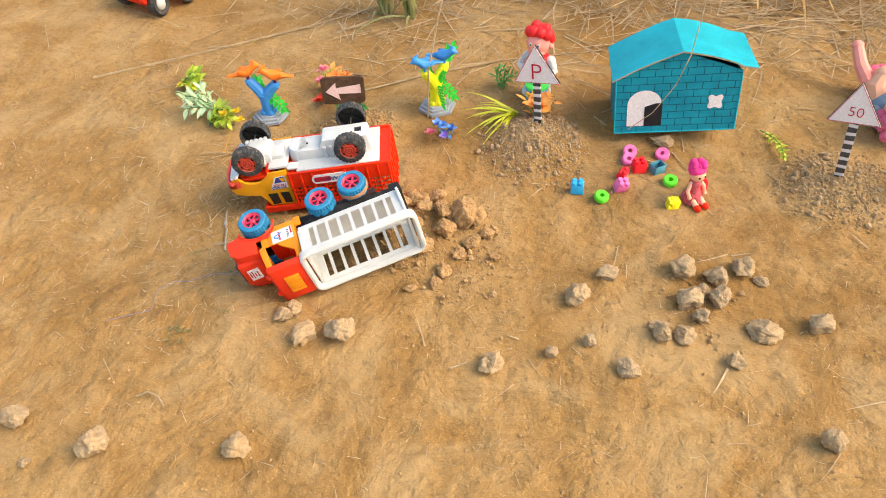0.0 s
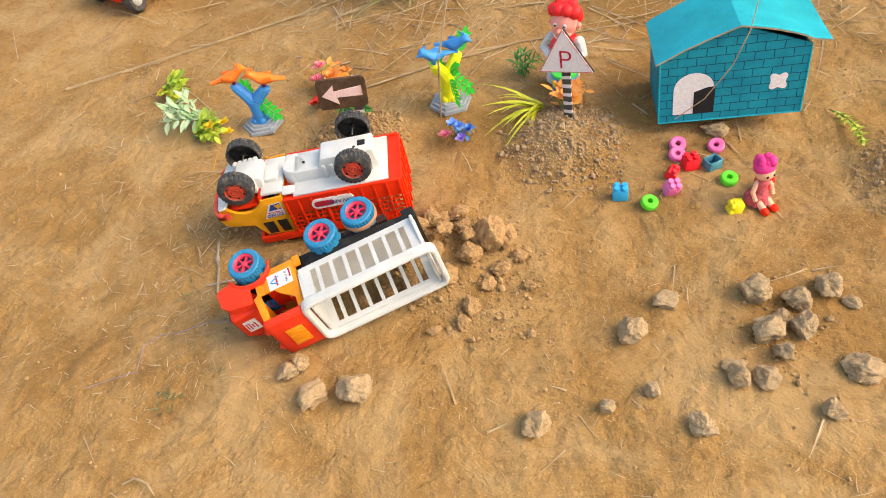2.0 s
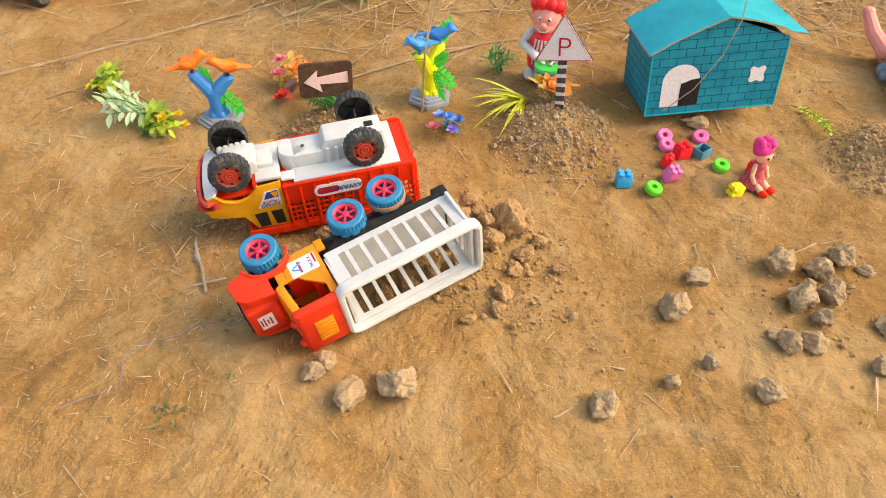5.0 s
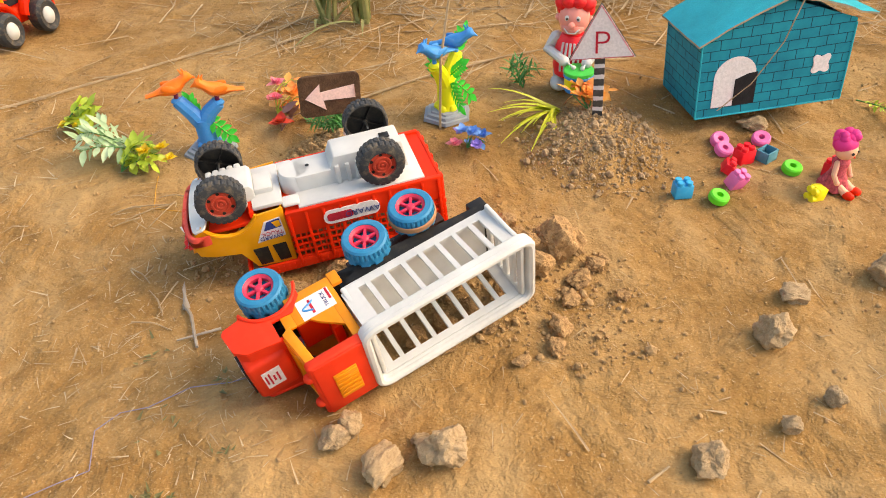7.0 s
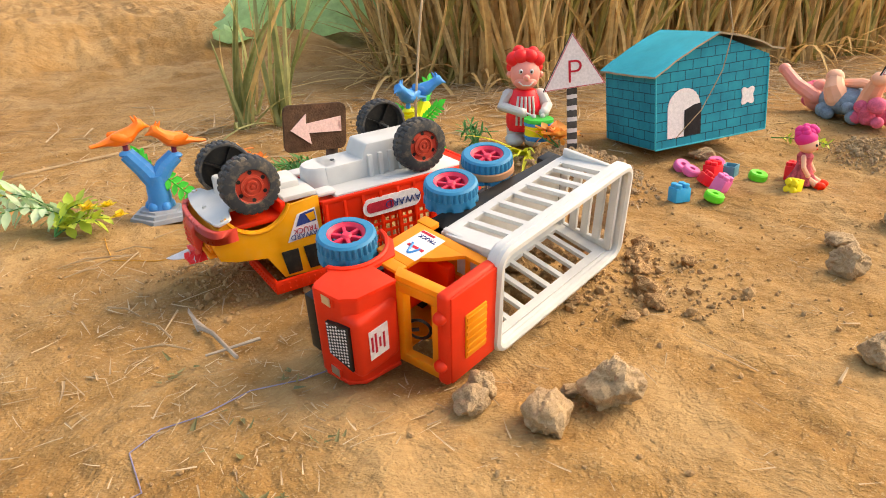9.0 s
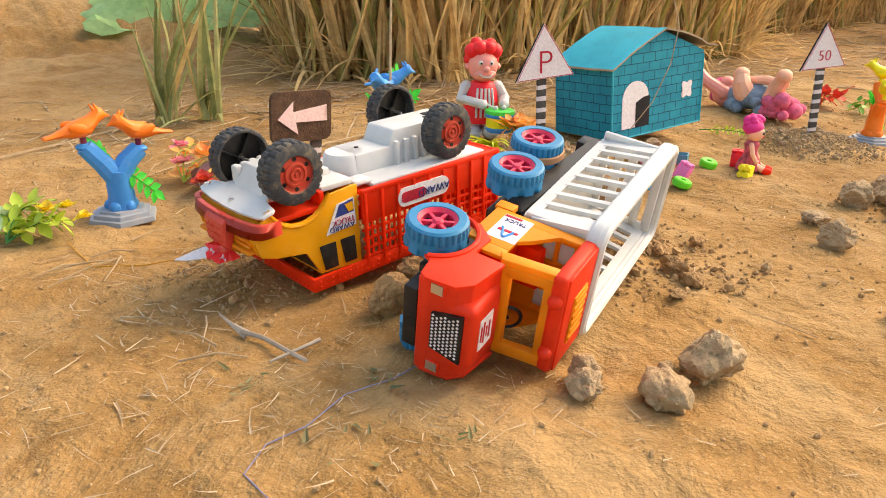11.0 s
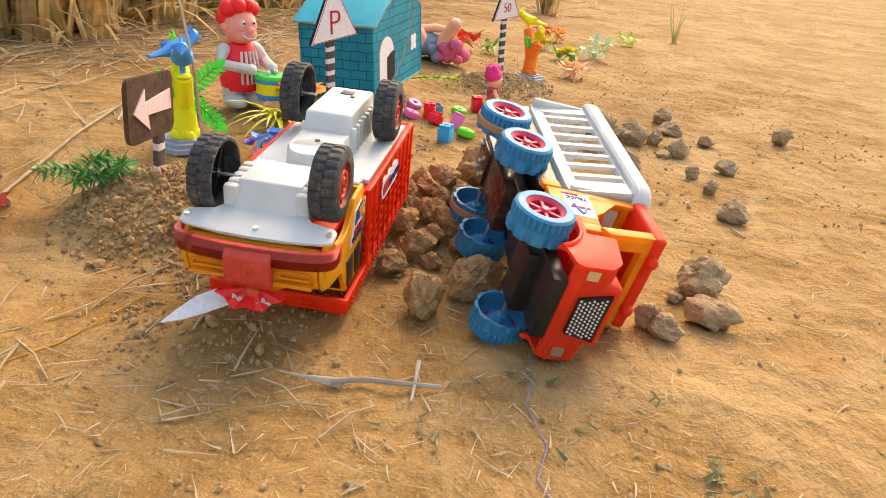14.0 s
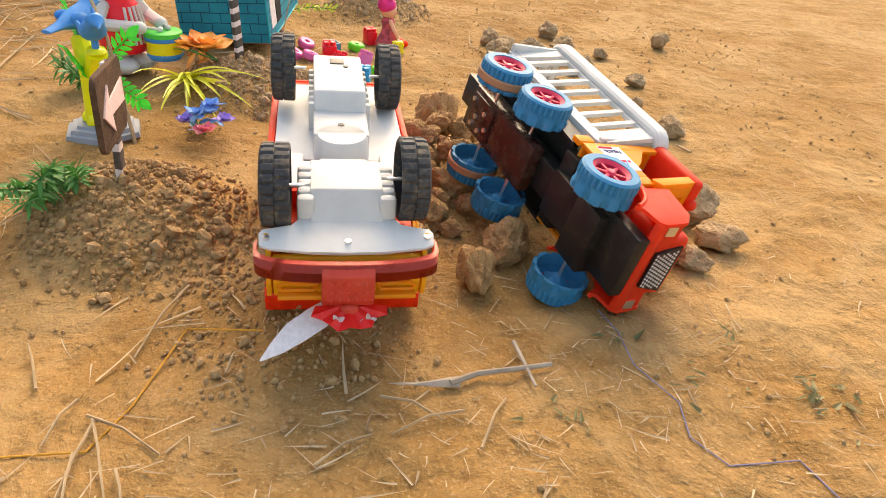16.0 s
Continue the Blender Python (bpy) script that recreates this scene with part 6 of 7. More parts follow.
sprig("leaf_sprig", -0.392, 0.985, 168, 0.07, 40, 0.022, 0.0085, LEAF_W, "pale white-green artificial sprig lying on soil", rise=0.4, seed=1)
sprig("leaf_sprig", -0.410, 0.945, 5, 0.045, 32, 0.018, 0.011, LEAF_L, "green artificial sprig with yellow blossoms", rise=0.4, flowers=[(0.03, -0.006, 0.022, 0.010, PET_Y), (0.048, 0.004, 0.018, 0.010, PET_Y), (0.055, -0.012, 0.012, 0.009, PET_Y)], seed=2)
sprig("leaf_sprig", -0.495, 1.075, -20, 0.045, 24, 0.022, 0.013, LEAF_L, "lime green artificial sprig with yellow blossom", rise=0.4, flowers=[(0.03, -0.012, 0.008, 0.012, PET_Y), (0.005, -0.006, 0.006, 0.009, PET_Y)], seed=3)
sprig("flower_sprig", -0.235, 1.035, 20, 0.05, 10, 0.018, 0.013, PET_O, "orange and pink artificial blossoms on the soil", "artificial flower", 0.5, [(0.0, 0, 0.02, 0.014, PET_P), (0.02, -0.01, 0.025, 0.016, PET_O), (0.045, 0, 0.02, 0.013, PET_O), (0.01, 0.012, 0.034, 0.012, PET_P)], seed=4, stem=LEAF_L)
sprig("flower_sprig", -0.232, 0.995, 10, 0.038, 6, 0.028, 0.017, LEAF_M, "red artificial flower with maroon leaves", "artificial flower", 0.5, [(0.0, -0.004, 0.012, 0.016, PET_R)], seed=5, stem=LEAF_M, stems=2)
sprig("leaf_sprig", -0.148, 0.962, 190, 0.052, 130, 0.015, 0.0032, LEAF_D, "dark green feathery artificial sprig", rise=0.45, seed=6)
sprig("leaf_sprig", 0.072, 1.0, 60, 0.03, 36, 0.016, 0.004, LEAF_D, "dark green feathery artificial sprig", rise=0.7, seed=7)
sprig("flower_sprig", 0.116, 0.893, 60, 0.045, 10, 0.020, 0.009, PET_O, "orange artificial lily beside the drum", "artificial flower", 0.3, [(0.012, 0, 0.010, 0.027, PET_O), (0.034, 0.008, 0.010, 0.023, PET_O)], seed=8, lift=0.004)
sprig("flower_sprig", -0.030, 0.880, -20, 0.02, 6, 0.012, 0.009, PET_B, "blue and pink artificial flower on the soil", "artificial flower", 0.5, [(-0.012, -0.008, 0.008, 0.012, PET_P), (-0.004, 0.004, 0.018, 0.010, PET_B), (0.007, -0.004, 0.022, 0.011, PET_B), (0.016, 0.006, 0.012, 0.011, PET_B), (0.012, -0.012, 0.010, 0.010, PET_V), (-0.008, 0.012, 0.012, 0.010, PET_V)], seed=9)
sprig("leaf_sprig", 0.447, 0.868, -84, 0.08, 76, 0.011, 0.005, LEAF_L, "light green leafy sprig on the soil", rise=0.08, seed=10, stems=1)
for k, (x, y, mat, fm, lab) in enumerate([(0.985, 0.715, LEAF_L, PET_Y, "lime artificial sprig with yellow blossoms"), (1.16, 0.715, PET_P, PET_R, "pinkish red artificial blossom on soil"), (1.15, 0.675, PET_O, PET_O, "orange artificial blossom on soil"),
                                          (0.885, 0.64, LEAF, PET_Y, "green artificial sprig with yellow blossoms"), (0.945, 0.60, LEAF_W, None, "pale white artificial sprig on soil"), (0.695, 0.645, PET_L, PET_L, "pale orange artificial lily"),
                                          (0.83, 0.875, PET_R, PET_R, "small red artificial blossom"), (0.84, 0.825, LEAF, None, "green artificial sprig on the soil"), (1.06, 0.60, LEAF_W, None, "pale green artificial sprig"), (1.2, 0.52, LEAF_L, None, "lime green artificial sprig on soil")]):
    sprig("flower_sprig" if fm else "leaf_sprig", x, y, 40 * k, 0.05, 14, 0.022, 0.013, mat, lab, rise=0.35, flowers=[(0.012, 0, 0.014, 0.022, fm), (0.035, 0.012, 0.014, 0.019, fm)] if fm else None, seed=20 + k, stem=LEAF_L, stems=3)


def blade(b, o, d, side, ln, w, bend, slot=0, seg=5):
    """One folded grass blade."""
    o, d, side = Vector(o), Vector(d).normalized(), Vector(side).normalized()
    nrm = d.cross(side).normalized()
    rows = []
    for i in range(seg + 1):
        k = i / seg
        c = o + d * ln * k + Vector(bend) * k * k
        wk = w * (1 - 0.92 * k ** 1.6) / 2
        rows.append((b.verts.new(c - side * wk + nrm * wk * 0.5), b.verts.new(c), b.verts.new(c + side * wk + nrm * wk * 0.5)))
    for a, c in zip(rows, rows[1:]):
        for i in (0, 1):
            b.faces.new((a[i], a[i + 1], c[i + 1], c[i])).material_index = slot


b = B()
for k in range(16):
    a = radians(150 + 120 * (k / 15) - 20)
    blade(b, (0.004 * math.cos(k), 0.004 * math.sin(k), 0.004), (math.cos(a), math.sin(a) * 0.8, 0.2 + 0.22 * (k % 3)), (-math.sin(a), math.cos(a), 0.1), rnd.uniform(0.065, 0.11), 0.0065, (0, -0.004, -0.026))
solo("grass_tuft", b, TUFT, pose(0.086, 0.917, gz(0.086, 0.917), 0, 0, 8), "lime green plastic grass tuft fallen beside the sign", "artificial plant", "artificial plants on the soil")


# ---- orange toy tractor standing apart ----
def tractor():
    t = thing("toy_tractor", pose(TRX, TRY, gz(TRX, TRY) + 0.0, 0, 0, TRT) @ Matrix.Diagonal((0.78, 1.6, 1, 1)), "orange-red toy tractor with white hubs, standing on the soil", "toy tractor")
    b = B()
    box(b, -0.075, 0.06, -0.026, 0.026, 0.02, 0.046, 0.005, seg=3)
    box(b, -0.02, 0.07, -0.02, 0.02, 0.04, 0.066, 0.008, seg=3)
    for s in (-1, 1):
        tube(b, [(-0.05 + 0.034 * math.cos(radians(a)), s * 0.03, 0.028 + 0.034 * math.sin(radians(a))) for a in range(10, 171, 16)], 0.006, 8)
        tube(b, [(0.04 + 0.034 * math.cos(radians(a)), s * 0.03, 0.028 + 0.034 * math.sin(radians(a))) for a in range(10, 171, 16)], 0.006, 8)
    part("body", b, RED, t)
    b = B()
    box(b, -0.055, -0.01, -0.022, 0.022, 0.046, 0.085, 0.006, seg=3)
    part("seat_box", b, YELLOW, t, "amber yellow seat box")
    for x in (-0.05, 0.04):
        for s in (-1, 1):
            e = new("wheel")
            e.parent = t
            e.matrix_basis = Matrix.Translation((x, s * 0.035, 0.0265)) @ Matrix.Rotation(radians(-90 * s), 4, "X")
            b = B()
            lathe(b, [(0.012, 0.007), (0.022, 0.009), (0.0265, 0.006), (0.0265, -0.006), (0.022, -0.009), (0.012, -0.007), (0.012, 0.007)], 36)
            part("tyre", b, TYRE, e)
            b = B()
            lathe(b, [(0, 0.011), (0.008, 0.0105), (0.013, 0.008), (0.0145, 0.005), (0.0145, -0.006), (0, -0.006)], 24)
            part("hub", b, WHITE, e, "white wheel hub")
    b = B()
    for s in (-1, 1):
        box(b, -0.012, 0.028, s * 0.0205 - 0.0006, s * 0.0205 + 0.0006, 0.048, 0.058)
    part("sticker", b, BLACK_PAPER, t, "dark sticker")


TRX, TRY, TRT = -0.650, 1.440, 56
tractor()


# ---- white toy loader farther back ----
def loader():
    t = thing("toy_loader", pose(-0.585, 1.640, gz(-0.572, 1.640), 0, 0, 8) @ Matrix.Scale(1.2, 4), "white and orange toy loader with red side panel", "toy loader")
    b = B()
    prism(b, [(-0.055, 0.022), (0.058, 0.022), (0.060, 0.030), (0.050, 0.036), (0.042, 0.074), (-0.055, 0.080)], -0.028, 0.028, bev=0.002)
    part("body", b, WHITE, t, "white moulded body")
    b = B()
    box(b, 0.040, 0.064, -0.033, 0.033, 0.026, 0.044, 0.003)
    part("ledge", b, WHITE, t, "white front ledge")
    for y in (-0.024, 0.024):
        b = B()
        tube(b, [(0.036, y, 0.070), (0.028, y, 0.10), (0.020, y, 0.122)], 0.0035, 8)
        part("post", b, ORANGE, t, "orange cab post")
    b = B()
    box(b, -0.050, 0.032, -0.026, 0.026, 0.118, 0.125, 0.003)
    part("roof", b, ORANGE, t)
    b = B()
    prism(b, [(-0.050, 0.030), (0.020, 0.030), (0.034, 0.048), (0.0, 0.074), (-0.050, 0.078)], -0.0325, -0.0285, bev=0.0008)
    part("side_panel", b, RED, t, "red side panel")
    b = B()
    box(b, -0.034, 0.004, -0.0331, -0.0324, 0.046, 0.054)
    part("sticker_bar", b, BLACK_PAPER, t, "dark printed bar")
    for x in (-0.034, 0.032):
        for y in (-0.026, 0.026):
            e = new("wheel")
            e.parent = t
            e.matrix_basis = Matrix.Translation((x, y, 0.0185)) @ Matrix.Rotation(radians(90 if y < 0 else -90), 4, "X")
            b = B()
            lathe(b, [(0.008, 0.007), (0.015, 0.009), (0.0185, 0.006), (0.0185, -0.006), (0.015, -0.009), (0.008, -0.007), (0.008, 0.007)], 32)
            part("tyre", b, TYRE, e)
            b = B()
            lathe(b, [(0, 0.008), (0.007, 0.0075), (0.0095, 0.005), (0.0095, -0.005), (0, -0.005)], 20)
            part("hub", b, YELLOW, e, "yellow wheel hub")


loader()


# ---- reeds, grass clumps ----
def clump_mesh(seed, count, height, spread, width, lean, mats):
    r = random.Random(seed)
    b = B()
    for _ in range(count):
        a, d = r.uniform(0, 6.283), spread * math.sqrt(r.random())
        o = (d * math.cos(a), d * math.sin(a), -0.01)
        ta = r.uniform(0, 6.283)
        l2 = lean * r.random()
        ln = height * r.uniform(0.35, 1.0)
        blade(b, o, (l2 * math.cos(ta), l2 * math.sin(ta), 1), (math.cos(a + 1.3), math.sin(a + 1.3), 0), ln, width * r.uniform(0.5, 1.3), (r.uniform(-1, 1) * ln * 0.3, r.uniform(-1, 1) * ln * 0.3, -r.random() ** 2 * ln * 0.35), 0 if r.random() < 0.8 else 1, 6)
    upright = finish(b, "blade_tuft", mats, True)
    b = B()
    for _ in range(count // 5):
        a, d = r.uniform(0, 6.283), spread * (0.7 + 0.7 * r.random())
        ta = a + r.uniform(-0.8, 0.8)
        ln = height * r.uniform(0.15, 0.4)
        blade(b, (d * math.cos(a) * 0.7, d * math.sin(a) * 0.7, 0.0), (math.cos(ta), math.sin(ta), r.uniform(0.3, 1.4)), (-math.sin(ta), math.cos(ta), 0), ln, width * 0.8, (0, 0, -ln * r.uniform(0.3, 0.9)), 0, 6)
    return upright, finish(b, "bent_tuft", mats, True)


def grow(name, pair, m, label, category, group):
    t = thing(name, m, label, category, group)
    part("blade_tuft", pair[0], None, t)
    part("bent_tuft", pair[1], None, t)


REEDS = [clump_mesh(50 + i, 190, 0.75, 0.12, 0.011, 0.42, [REED, REED_G]) for i in range(5)]
spots = [(0.33, 1.60), (0.43, 1.50), (0.56, 1.56), (0.68, 1.50), (0.80, 1.58), (0.93, 1.50), (1.05, 1.57), (1.18, 1.49), (1.32, 1.52), (1.47, 1.5), (1.62, 1.58), (1.8, 1.66), (2.0, 1.75), (2.25, 1.85), (2.55, 1.85), (2.9, 1.8), (3.25, 1.72), (3.6, 1.62), (4.1, 1.7), (4.8, 1.8), (5.4, 1.5),
         (0.40, 1.76), (0.60, 1.78), (0.8, 1.80), (1.0, 1.78), (1.22, 1.76), (1.45, 1.76), (1.7, 1.85), (1.95, 2.0), (2.3, 2.1), (2.7, 2.1), (3.1, 2.1), (3.6, 1.9), (0.5, 2.0), (0.75, 2.05), (1.0, 2.05), (1.3, 2.05), (1.6, 2.1), (0.62, 2.3), (0.95, 2.35), (1.4, 2.35), (1.9, 2.4), (2.5, 2.5), (3.2, 2.5), (4.0, 2.2)]
for k, (x, y) in enumerate(spots):
    grow("reed_clump", REEDS[k % 5], pose(x, y, gz(x, y), 0, 0, 67 * k) @ Matrix.Diagonal((1.15, 1.15, 0.85 + 0.3 * ((k * 37) % 10) / 10, 1)), "tall dense clump of dry tan reed grass", "reed grass", "reeds behind the toys")
SMALL = [clump_mesh(70 + i, 11, 0.38, 0.020, 0.0105, 0.42, [GRASS_G, REED]) for i in range(3)]
DRY = [clump_mesh(80 + i, 34, 0.40, 0.032, 0.012, 0.5, [REED, GRASS_G]) for i in range(3)]
for k, (x, y, s, lab) in enumerate([(-0.150, 1.325, 1.0, "clump of green grass with dry tips"), (-0.095, 1.295, 0.95, "clump of green grass with dry tips"), (-0.115, 1.40, 0.6, "clump of green grass with dry tips"), (0.2, 2.2, 0.4, "low grey-green grass tuft"),
                                    (1.43, 0.40, 0.35, "small dry grass tuft"), (2.26, 1.10, 1.25, "dry grass tuft standing alone"), (1.87, 0.775, 1.0, "dry grass tuft standing alone"), (2.85, 1.38, 1.7, "dry grass tuft standing alone"), (3.3, 1.22, 1.2, "dry grass tuft standing alone"), (2.6, 1.3, 1.3, "dry grass tuft standing alone")]):
    grow("grass_clump", (DRY if k > 4 else SMALL)[k % 3], pose(x, y, gz(x, y), 0, 0, 110 * k) @ Matrix.Scale(s, 4), lab, "grass", "grass clumps")


# ---- straw litter: stuff ----
def litter(name, specs, mat, label, seed, flat_=0.15):
    r = random.Random(seed)
    b = B()
    for cx, cy, rx_, ry_, n_, l0, l1, w in specs:
        for _ in range(n_):
            x, y = r.gauss(cx, rx_), r.gauss(cy, ry_)
            a = r.uniform(0, 6.283)
            ln = r.uniform(l0, l1)
            z0 = gz(x, y) + 0.0012
            x2, y2 = x + ln * math.cos(a), y + ln * math.sin(a)
            z2 = gz(x2, y2) + 0.0012 + r.random() ** 3 * ln * flat_
            dr = Vector((x2 - x, y2 - y, z2 - z0))
            blade(b, (x, y, z0), dr, (-math.sin(a), math.cos(a), r.uniform(-0.3, 0.3)), dr.length, w * r.uniform(0.5, 1.3), (r.uniform(-0.15, 0.15) * ln, r.uniform(-0.15, 0.15) * ln, 0.0006), 0, 3)
    me = finish(b, name, mat)
    return tagged(new(name, me), label, "straw", kind="stuff")


litter("straw_litter", [(0.80, 1.16, 0.22, 0.08, 700, 0.02, 0.09, 0.0022), (0.65, 1.33, 0.45, 0.13, 1500, 0.03, 0.16, 0.003), (0.2, 1.3, 0.25, 0.12, 180, 0.02, 0.07, 0.0016), (-0.45, 0.80, 0.12, 0.17, 150, 0.006, 0.03, 0.0012), (-0.33, 0.64, 0.06, 0.1, 190, 0.004, 0.018, 0.001), (-0.3, 1.15, 0.3, 0.16, 260, 0.010, 0.045, 0.0013), (0.9, 0.9, 0.6, 0.5, 350, 0.01, 0.06, 0.002), (2.3, 1.2, 0.6, 0.3, 900, 0.03, 0.14, 0.004), (3.4, 1.3, 0.7, 0.35, 500, 0.05, 0.2, 0.006),
                        (0.0, 0.5, 0.45, 0.25, 800, 0.004, 0.02, 0.0009), (1.4, 0.4, 0.5, 0.5, 250, 0.01, 0.06, 0.0025), (-0.12, 1.34, 0.1, 0.07, 120, 0.02, 0.09, 0.0025), (0.0, 1.25, 0.15, 0.1, 150, 0.015, 0.06, 0.0015)], STRAW, "dry straw and broken stalks strewn over the soil", 31)
litter("pale_straw", [(-0.40, 0.68, 0.06, 0.09, 32, 0.006, 0.022, 0.0010), (-0.37, 0.80, 0.05, 0.06, 26, 0.006, 0.024, 0.0010), (-0.33, 0.63, 0.05, 0.05, 30, 0.004, 0.016, 0.0009), (-0.45, 0.95, 0.10, 0.10, 26, 0.012, 0.04, 0.0016), (-0.36, 0.55, 0.07, 0.05, 18, 0.004, 0.018, 0.001), (-0.25, 0.52, 0.06, 0.05, 18, 0.003, 0.010, 0.0009), (0.10, 0.48, 0.2, 0.08, 26, 0.005, 0.018, 0.0007), (-0.2, 0.40, 0.15, 0.06, 18, 0.003, 0.012, 0.0007)], STRAW_P, "pale broken straw bits strewn over the soil", 35, 0.3)
litter("fallen_leaves", [(-0.345, 0.517, 0.011, 0.012, 16, 0.004, 0.009, 0.0035), (-0.35, 0.645, 0.008, 0.012, 7, 0.004, 0.008, 0.003), (-0.325, 0.575, 0.02, 0.012, 8, 0.004, 0.008, 0.003), (-0.29, 0.605, 0.007, 0.007, 8, 0.004, 0.009, 0.003), (-0.335, 0.503, 0.008, 0.008, 9, 0.003, 0.008, 0.0025), (-0.29, 0.545, 0.006, 0.006, 6, 0.003, 0.007, 0.002)], WILT, "small wilted green leaves on the soil", 32, 0.5)


def stalk(name, pts, r, mat, label, category="dry stalk", taper=0.6):
    b = B()
    out = []
    for k in range(len(pts) - 1):
        p, q_ = Vector(pts[k]), Vector(pts[k + 1])
        for i in range(4):
            out.append(p.lerp(q_, i / 4) + Vector((noise.noise((k + i * 0.3, 1, 1)), noise.noise((k + i * 0.3, 5, 2)), 0)) * r * 0.6)
    out.append(Vector(pts[-1]))
    tube(b, out, r, 6, 0, taper)
    solo(name, b, mat, Matrix.Identity(4), label, category)


def low(x, y, h=0.002):
    return (x, y, gz(x, y) + h)


stalk("dry_stalk", [low(-0.313, 0.650, 0.004), low(-0.320, 0.69, 0.004), low(-0.327, 0.705, 0.004)], 0.0013, GREY_STRAW, "dry grey stalk lying on the soil", taper=1.4)
b = B()
for k in range(4):
    blade(b, low(-0.3265 + 0.001 * k, 0.700, 0.004), (-0.05 - 0.06 * k, 1, 0.05), (1, 0, 0.2), 0.036 - 0.003 * k, 0.0042, (0, 0, 0))
solo("dry_leaf_sheath", b, GREY_STRAW, Matrix.Identity(4), "grey frayed leaf sheath on the dry stalk", "dry stalk")
stalk("dry_stalk", [low(-0.294, 0.667, 0.006), low(-0.33, 0.662, 0.004)], 0.0013, GREY_STRAW, "short dry stalk lying on the soil")
stalk("dry_stalk", [low(-0.68, 1.13), low(-0.55, 1.18), low(-0.40, 1.24), low(-0.285, 1.294), low(-0.14, 1.362)], 0.0022, STRAW, "long dry reed stalk lying on the soil")
stalk("dry_stalk", [low(-0.2, 1.02), low(-0.05, 1.06), low(0.08, 1.10), low(0.25, 1.12)], 0.0016, STRAW, "long dry reed stalk lying on the soil")
stalk("dry_reed", [(-0.05, 0.93, gz(-0.05, 0.93)), (-0.044, 0.94, 0.09), (-0.025, 0.965, 0.16), (0.02, 1.02, 0.30), (0.06, 1.07, 0.44)], 0.0015, STRAW, "thin pale reed stem leaning behind the bird tree", taper=0.8)
stalk("grass_strand", [(0.355, 0.93, 0.30), (0.325, 0.86, 0.19), (0.3135, 0.838, 0.151), (0.300, 0.834, 0.11), (0.275, 0.836, 0.065), (0.245, 0.842, 0.034)], 0.0007, STRAW, "thin dry grass strand hanging over the card house", taper=0.9)
stalk("dry_twig", [low(-0.356, 0.420), low(-0.344, 0.424, 0.006), low(-0.330, 0.418, 0.005), low(-0.321, 0.407)], 0.0012, STRAW, "curved pale dry twig on the soil")
stalk("dry_twig", [low(-0.011, 0.450), low(0.008, 0.458)], 0.0013, STRAW, "short pale twig on the soil")
for k, (x0, y0, x1, y1) in enumerate([(-0.347, 0.87, -0.395, 0.85), (-0.347, 0.872, -0.37, 0.835), (-0.35, 0.868, -0.40, 0.868), (-0.335, 0.88, -0.365, 0.885), (-0.318, 0.816, -0.30, 0.812), (-0.379, 0.769, -0.36, 0.744), (-0.37, 0.695, -0.336, 0.678), (-0.24, 0.85, -0.30, 0.865), (-0.37, 0.87, -0.41, 0.862), (-0.38, 0.85, -0.405, 0.84), (-0.33, 0.90, -0.29, 0.92), (-0.335, 0.74, -0.35, 0.71), (-0.345, 0.70, -0.36, 0.735)]):
    stalk("dry_twig", [low(x0, y0, 0.003), low((x0 + x1) / 2 + 0.002, (y0 + y1) / 2, 0.005), low(x1, y1, 0.002)], 0.0008, STRAW, "broken dry twig on the soil")
stalk("blue_thread", [low(x, y, 0.0008) for x, y in ((-0.262, 0.61), (-0.285, 0.605), (-0.315, 0.606), (-0.345, 0.593), (-0.366, 0.595), (-0.383, 0.583), (-0.381, 0.548), (-0.402, 0.542), (-0.43, 0.53))], 0.00038, THREAD_B, "blue thread trailing over the soil", "thread", 1.0)
stalk("ochre_thread", [low(-0.37, 0.93, 0.001), low(-0.370, 0.899, 0.001), low(-0.368, 0.866, 0.001), low(-0.336, 0.856, 0.001), low(-0.279, 0.843, 0.002), low(-0.300, 0.80, 0.012)], 0.0005, THREAD_O, "ochre thread trailing over the soil", "thread", 1.0)


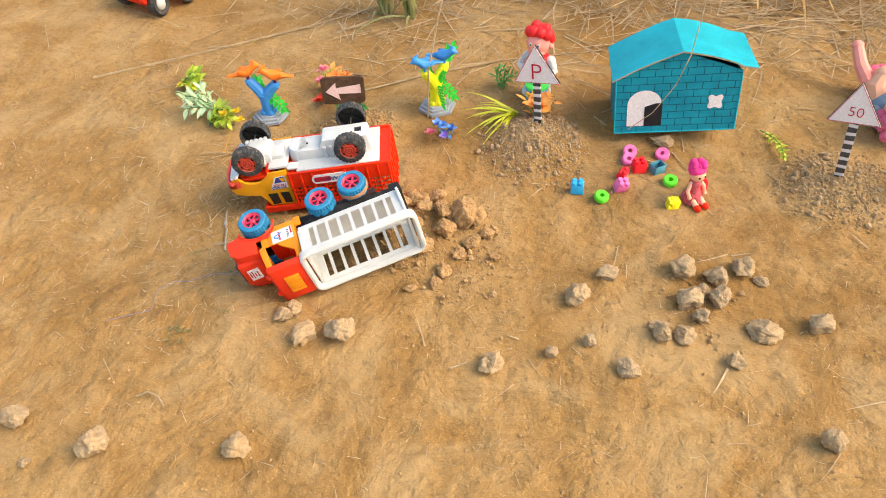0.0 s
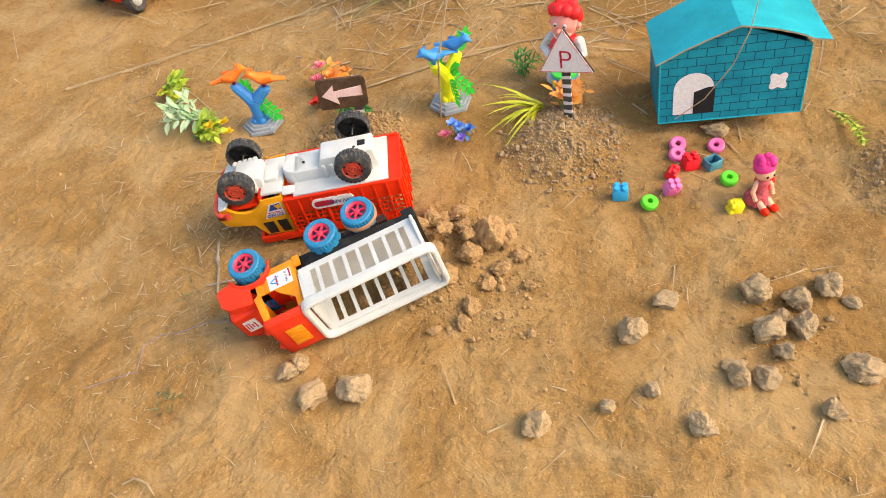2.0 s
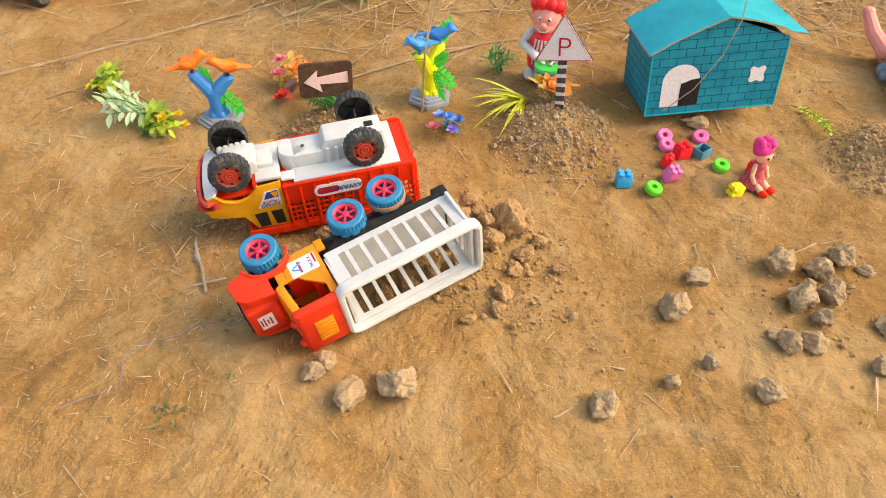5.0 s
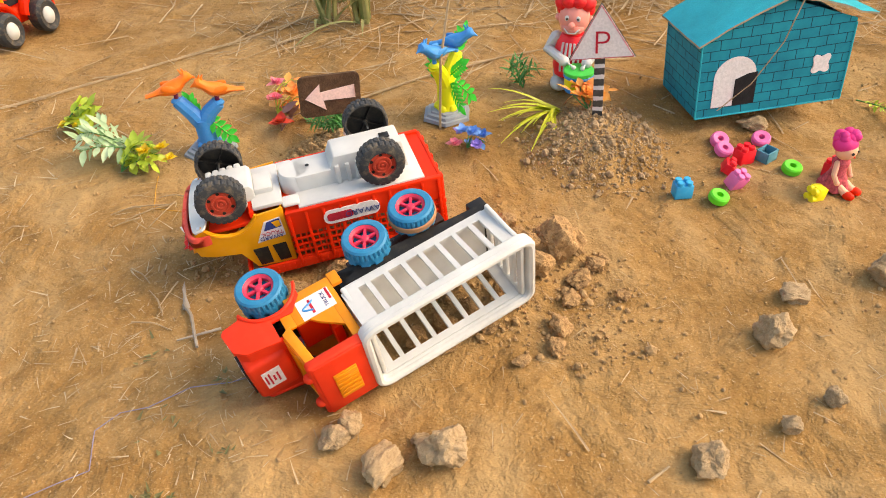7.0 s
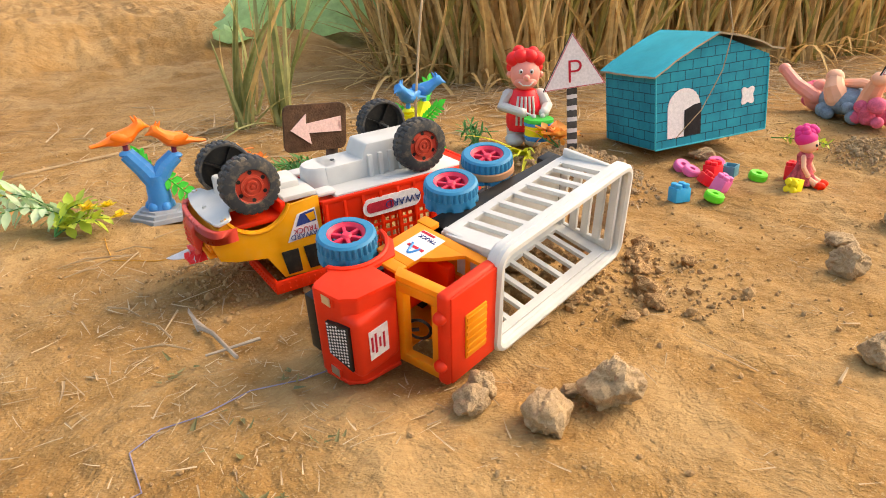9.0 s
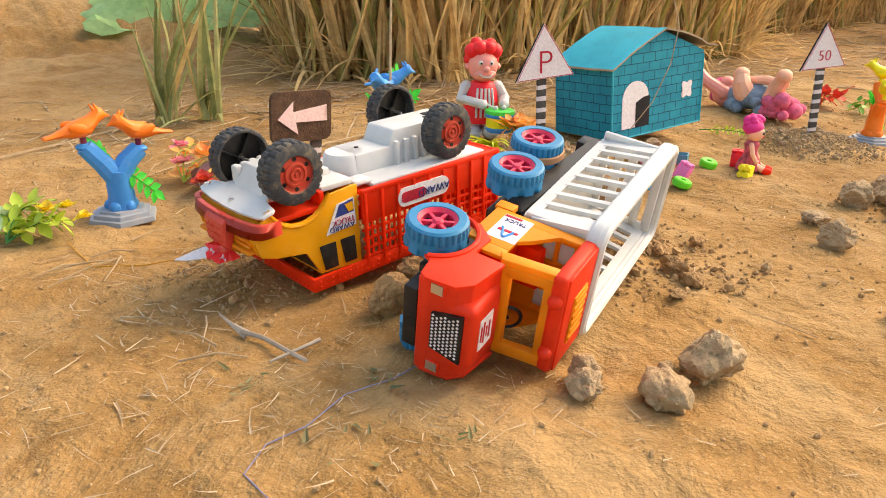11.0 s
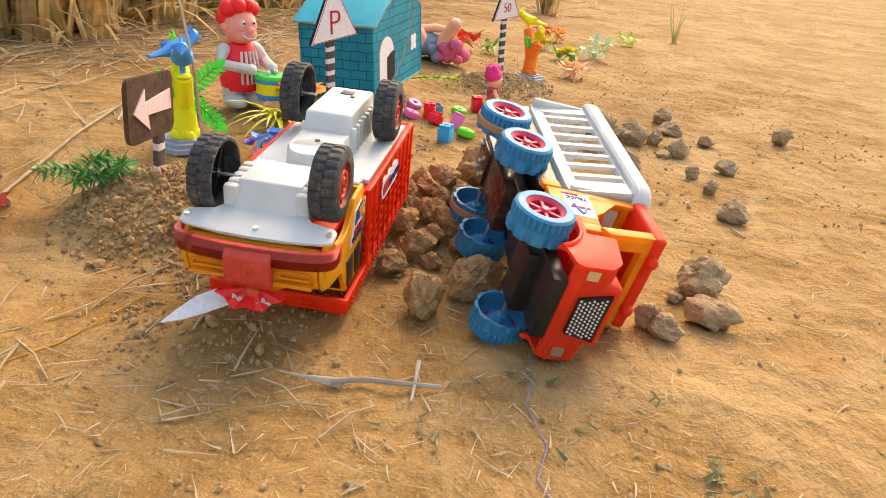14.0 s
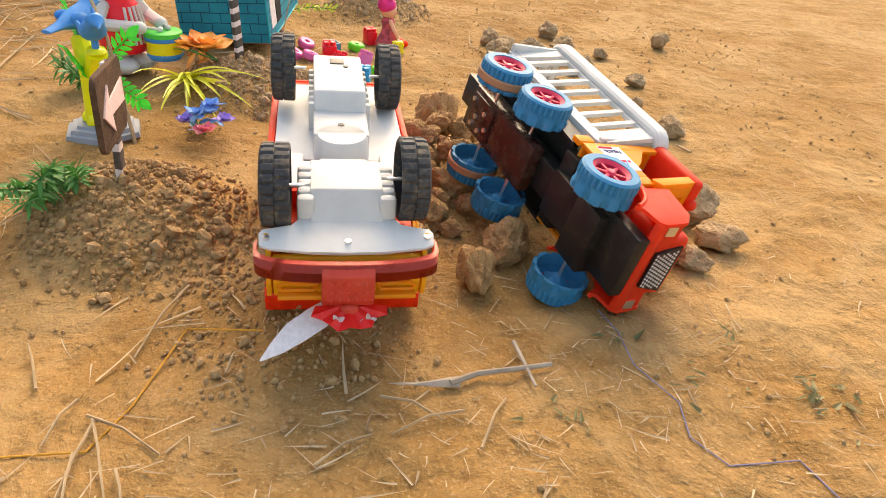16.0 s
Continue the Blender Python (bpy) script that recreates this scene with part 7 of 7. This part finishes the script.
# ---- plastic sheet and far field ----
def sheet():
    b = B()
    n_, m_ = 26, 14
    g = []
    for i in range(n_ + 1):
        row = []
        for j in range(m_ + 1):
            u, v = i / n_, j / m_
            x = -0.42 + 0.84 * u
            h = 0.30 * (1 - abs(2 * u - 0.95) ** 1.6) * (1 - v) ** 0.8 + 0.03
            y = -0.10 - 0.28 * v + 0.04 * noise.noise((u * 4, v * 3, 7))
            z = max(0.01, h + 0.05 * noise.noise((u * 5, v * 4, 2)) + 0.03 * noise.noise((u * 11, v * 9, 3)))
            row.append(b.verts.new((x + 0.03 * noise.noise((u * 6, v * 6, 9)), y, z)))
        g.append(row)
    for i in range(n_):
        for j in range(m_):
            f = b.faces.new((g[i][j], g[i + 1][j], g[i + 1][j + 1], g[i][j + 1]))
            f.material_index = 1 if (i / n_ > 0.55 and j / m_ > 0.55) else 0
    bmesh.ops.solidify(b, geom=b.faces[:], thickness=0.002)
    solo("plastic_sheet", b, [SACK, SACK_D], pose(0.50, 2.50, gz(0.50, 2.50), 0, 0, -15), "crumpled pale green plastic sheet lying on the ground", "plastic sheet")


sheet()
r3 = random.Random(3)
b = B()
for _ in range(2600):
    x, y = r3.uniform(1.2, 6), r3.uniform(11, 14)
    blade(b, (x, y, gz(x, y)), (r3.uniform(-0.3, 0.3), r3.uniform(-0.3, 0.3), 1), (1, r3.uniform(-0.5, 0.5), 0), r3.uniform(0.3, 0.55), 0.11, (0, 0, 0), 0, 2)
tagged(new("mustard_field", finish(b, "mustard_field", MUSTARD)), "strip of yellow flowering mustard in the distance", "crop", kind="stuff")
b = B()
for _ in range(5000):
    x, y, z = r3.uniform(-14, 14), r3.uniform(16, 18), r3.uniform(0, 3.2)
    leaflet(b, (x, y, z), (r3.uniform(-1, 1), r3.uniform(-1, 0.2), r3.uniform(-1, 1)), (0, -1, 0.5), r3.uniform(0.3, 0.6), r3.uniform(0.2, 0.4))
tagged(new("far_hedge", finish(b, "far_hedge", HEDGE)), "dark hedge closing the field in the distance", "hedge", kind="stuff")
b = B()
box(b, -14, 14, 18.2, 18.5, -0.5, 2.6, 0.05)
tagged(new("backdrop", finish(b, "backdrop", BRONZE_WALL)), "dark blue-grey boundary wall far behind the field", "wall", kind="structure")
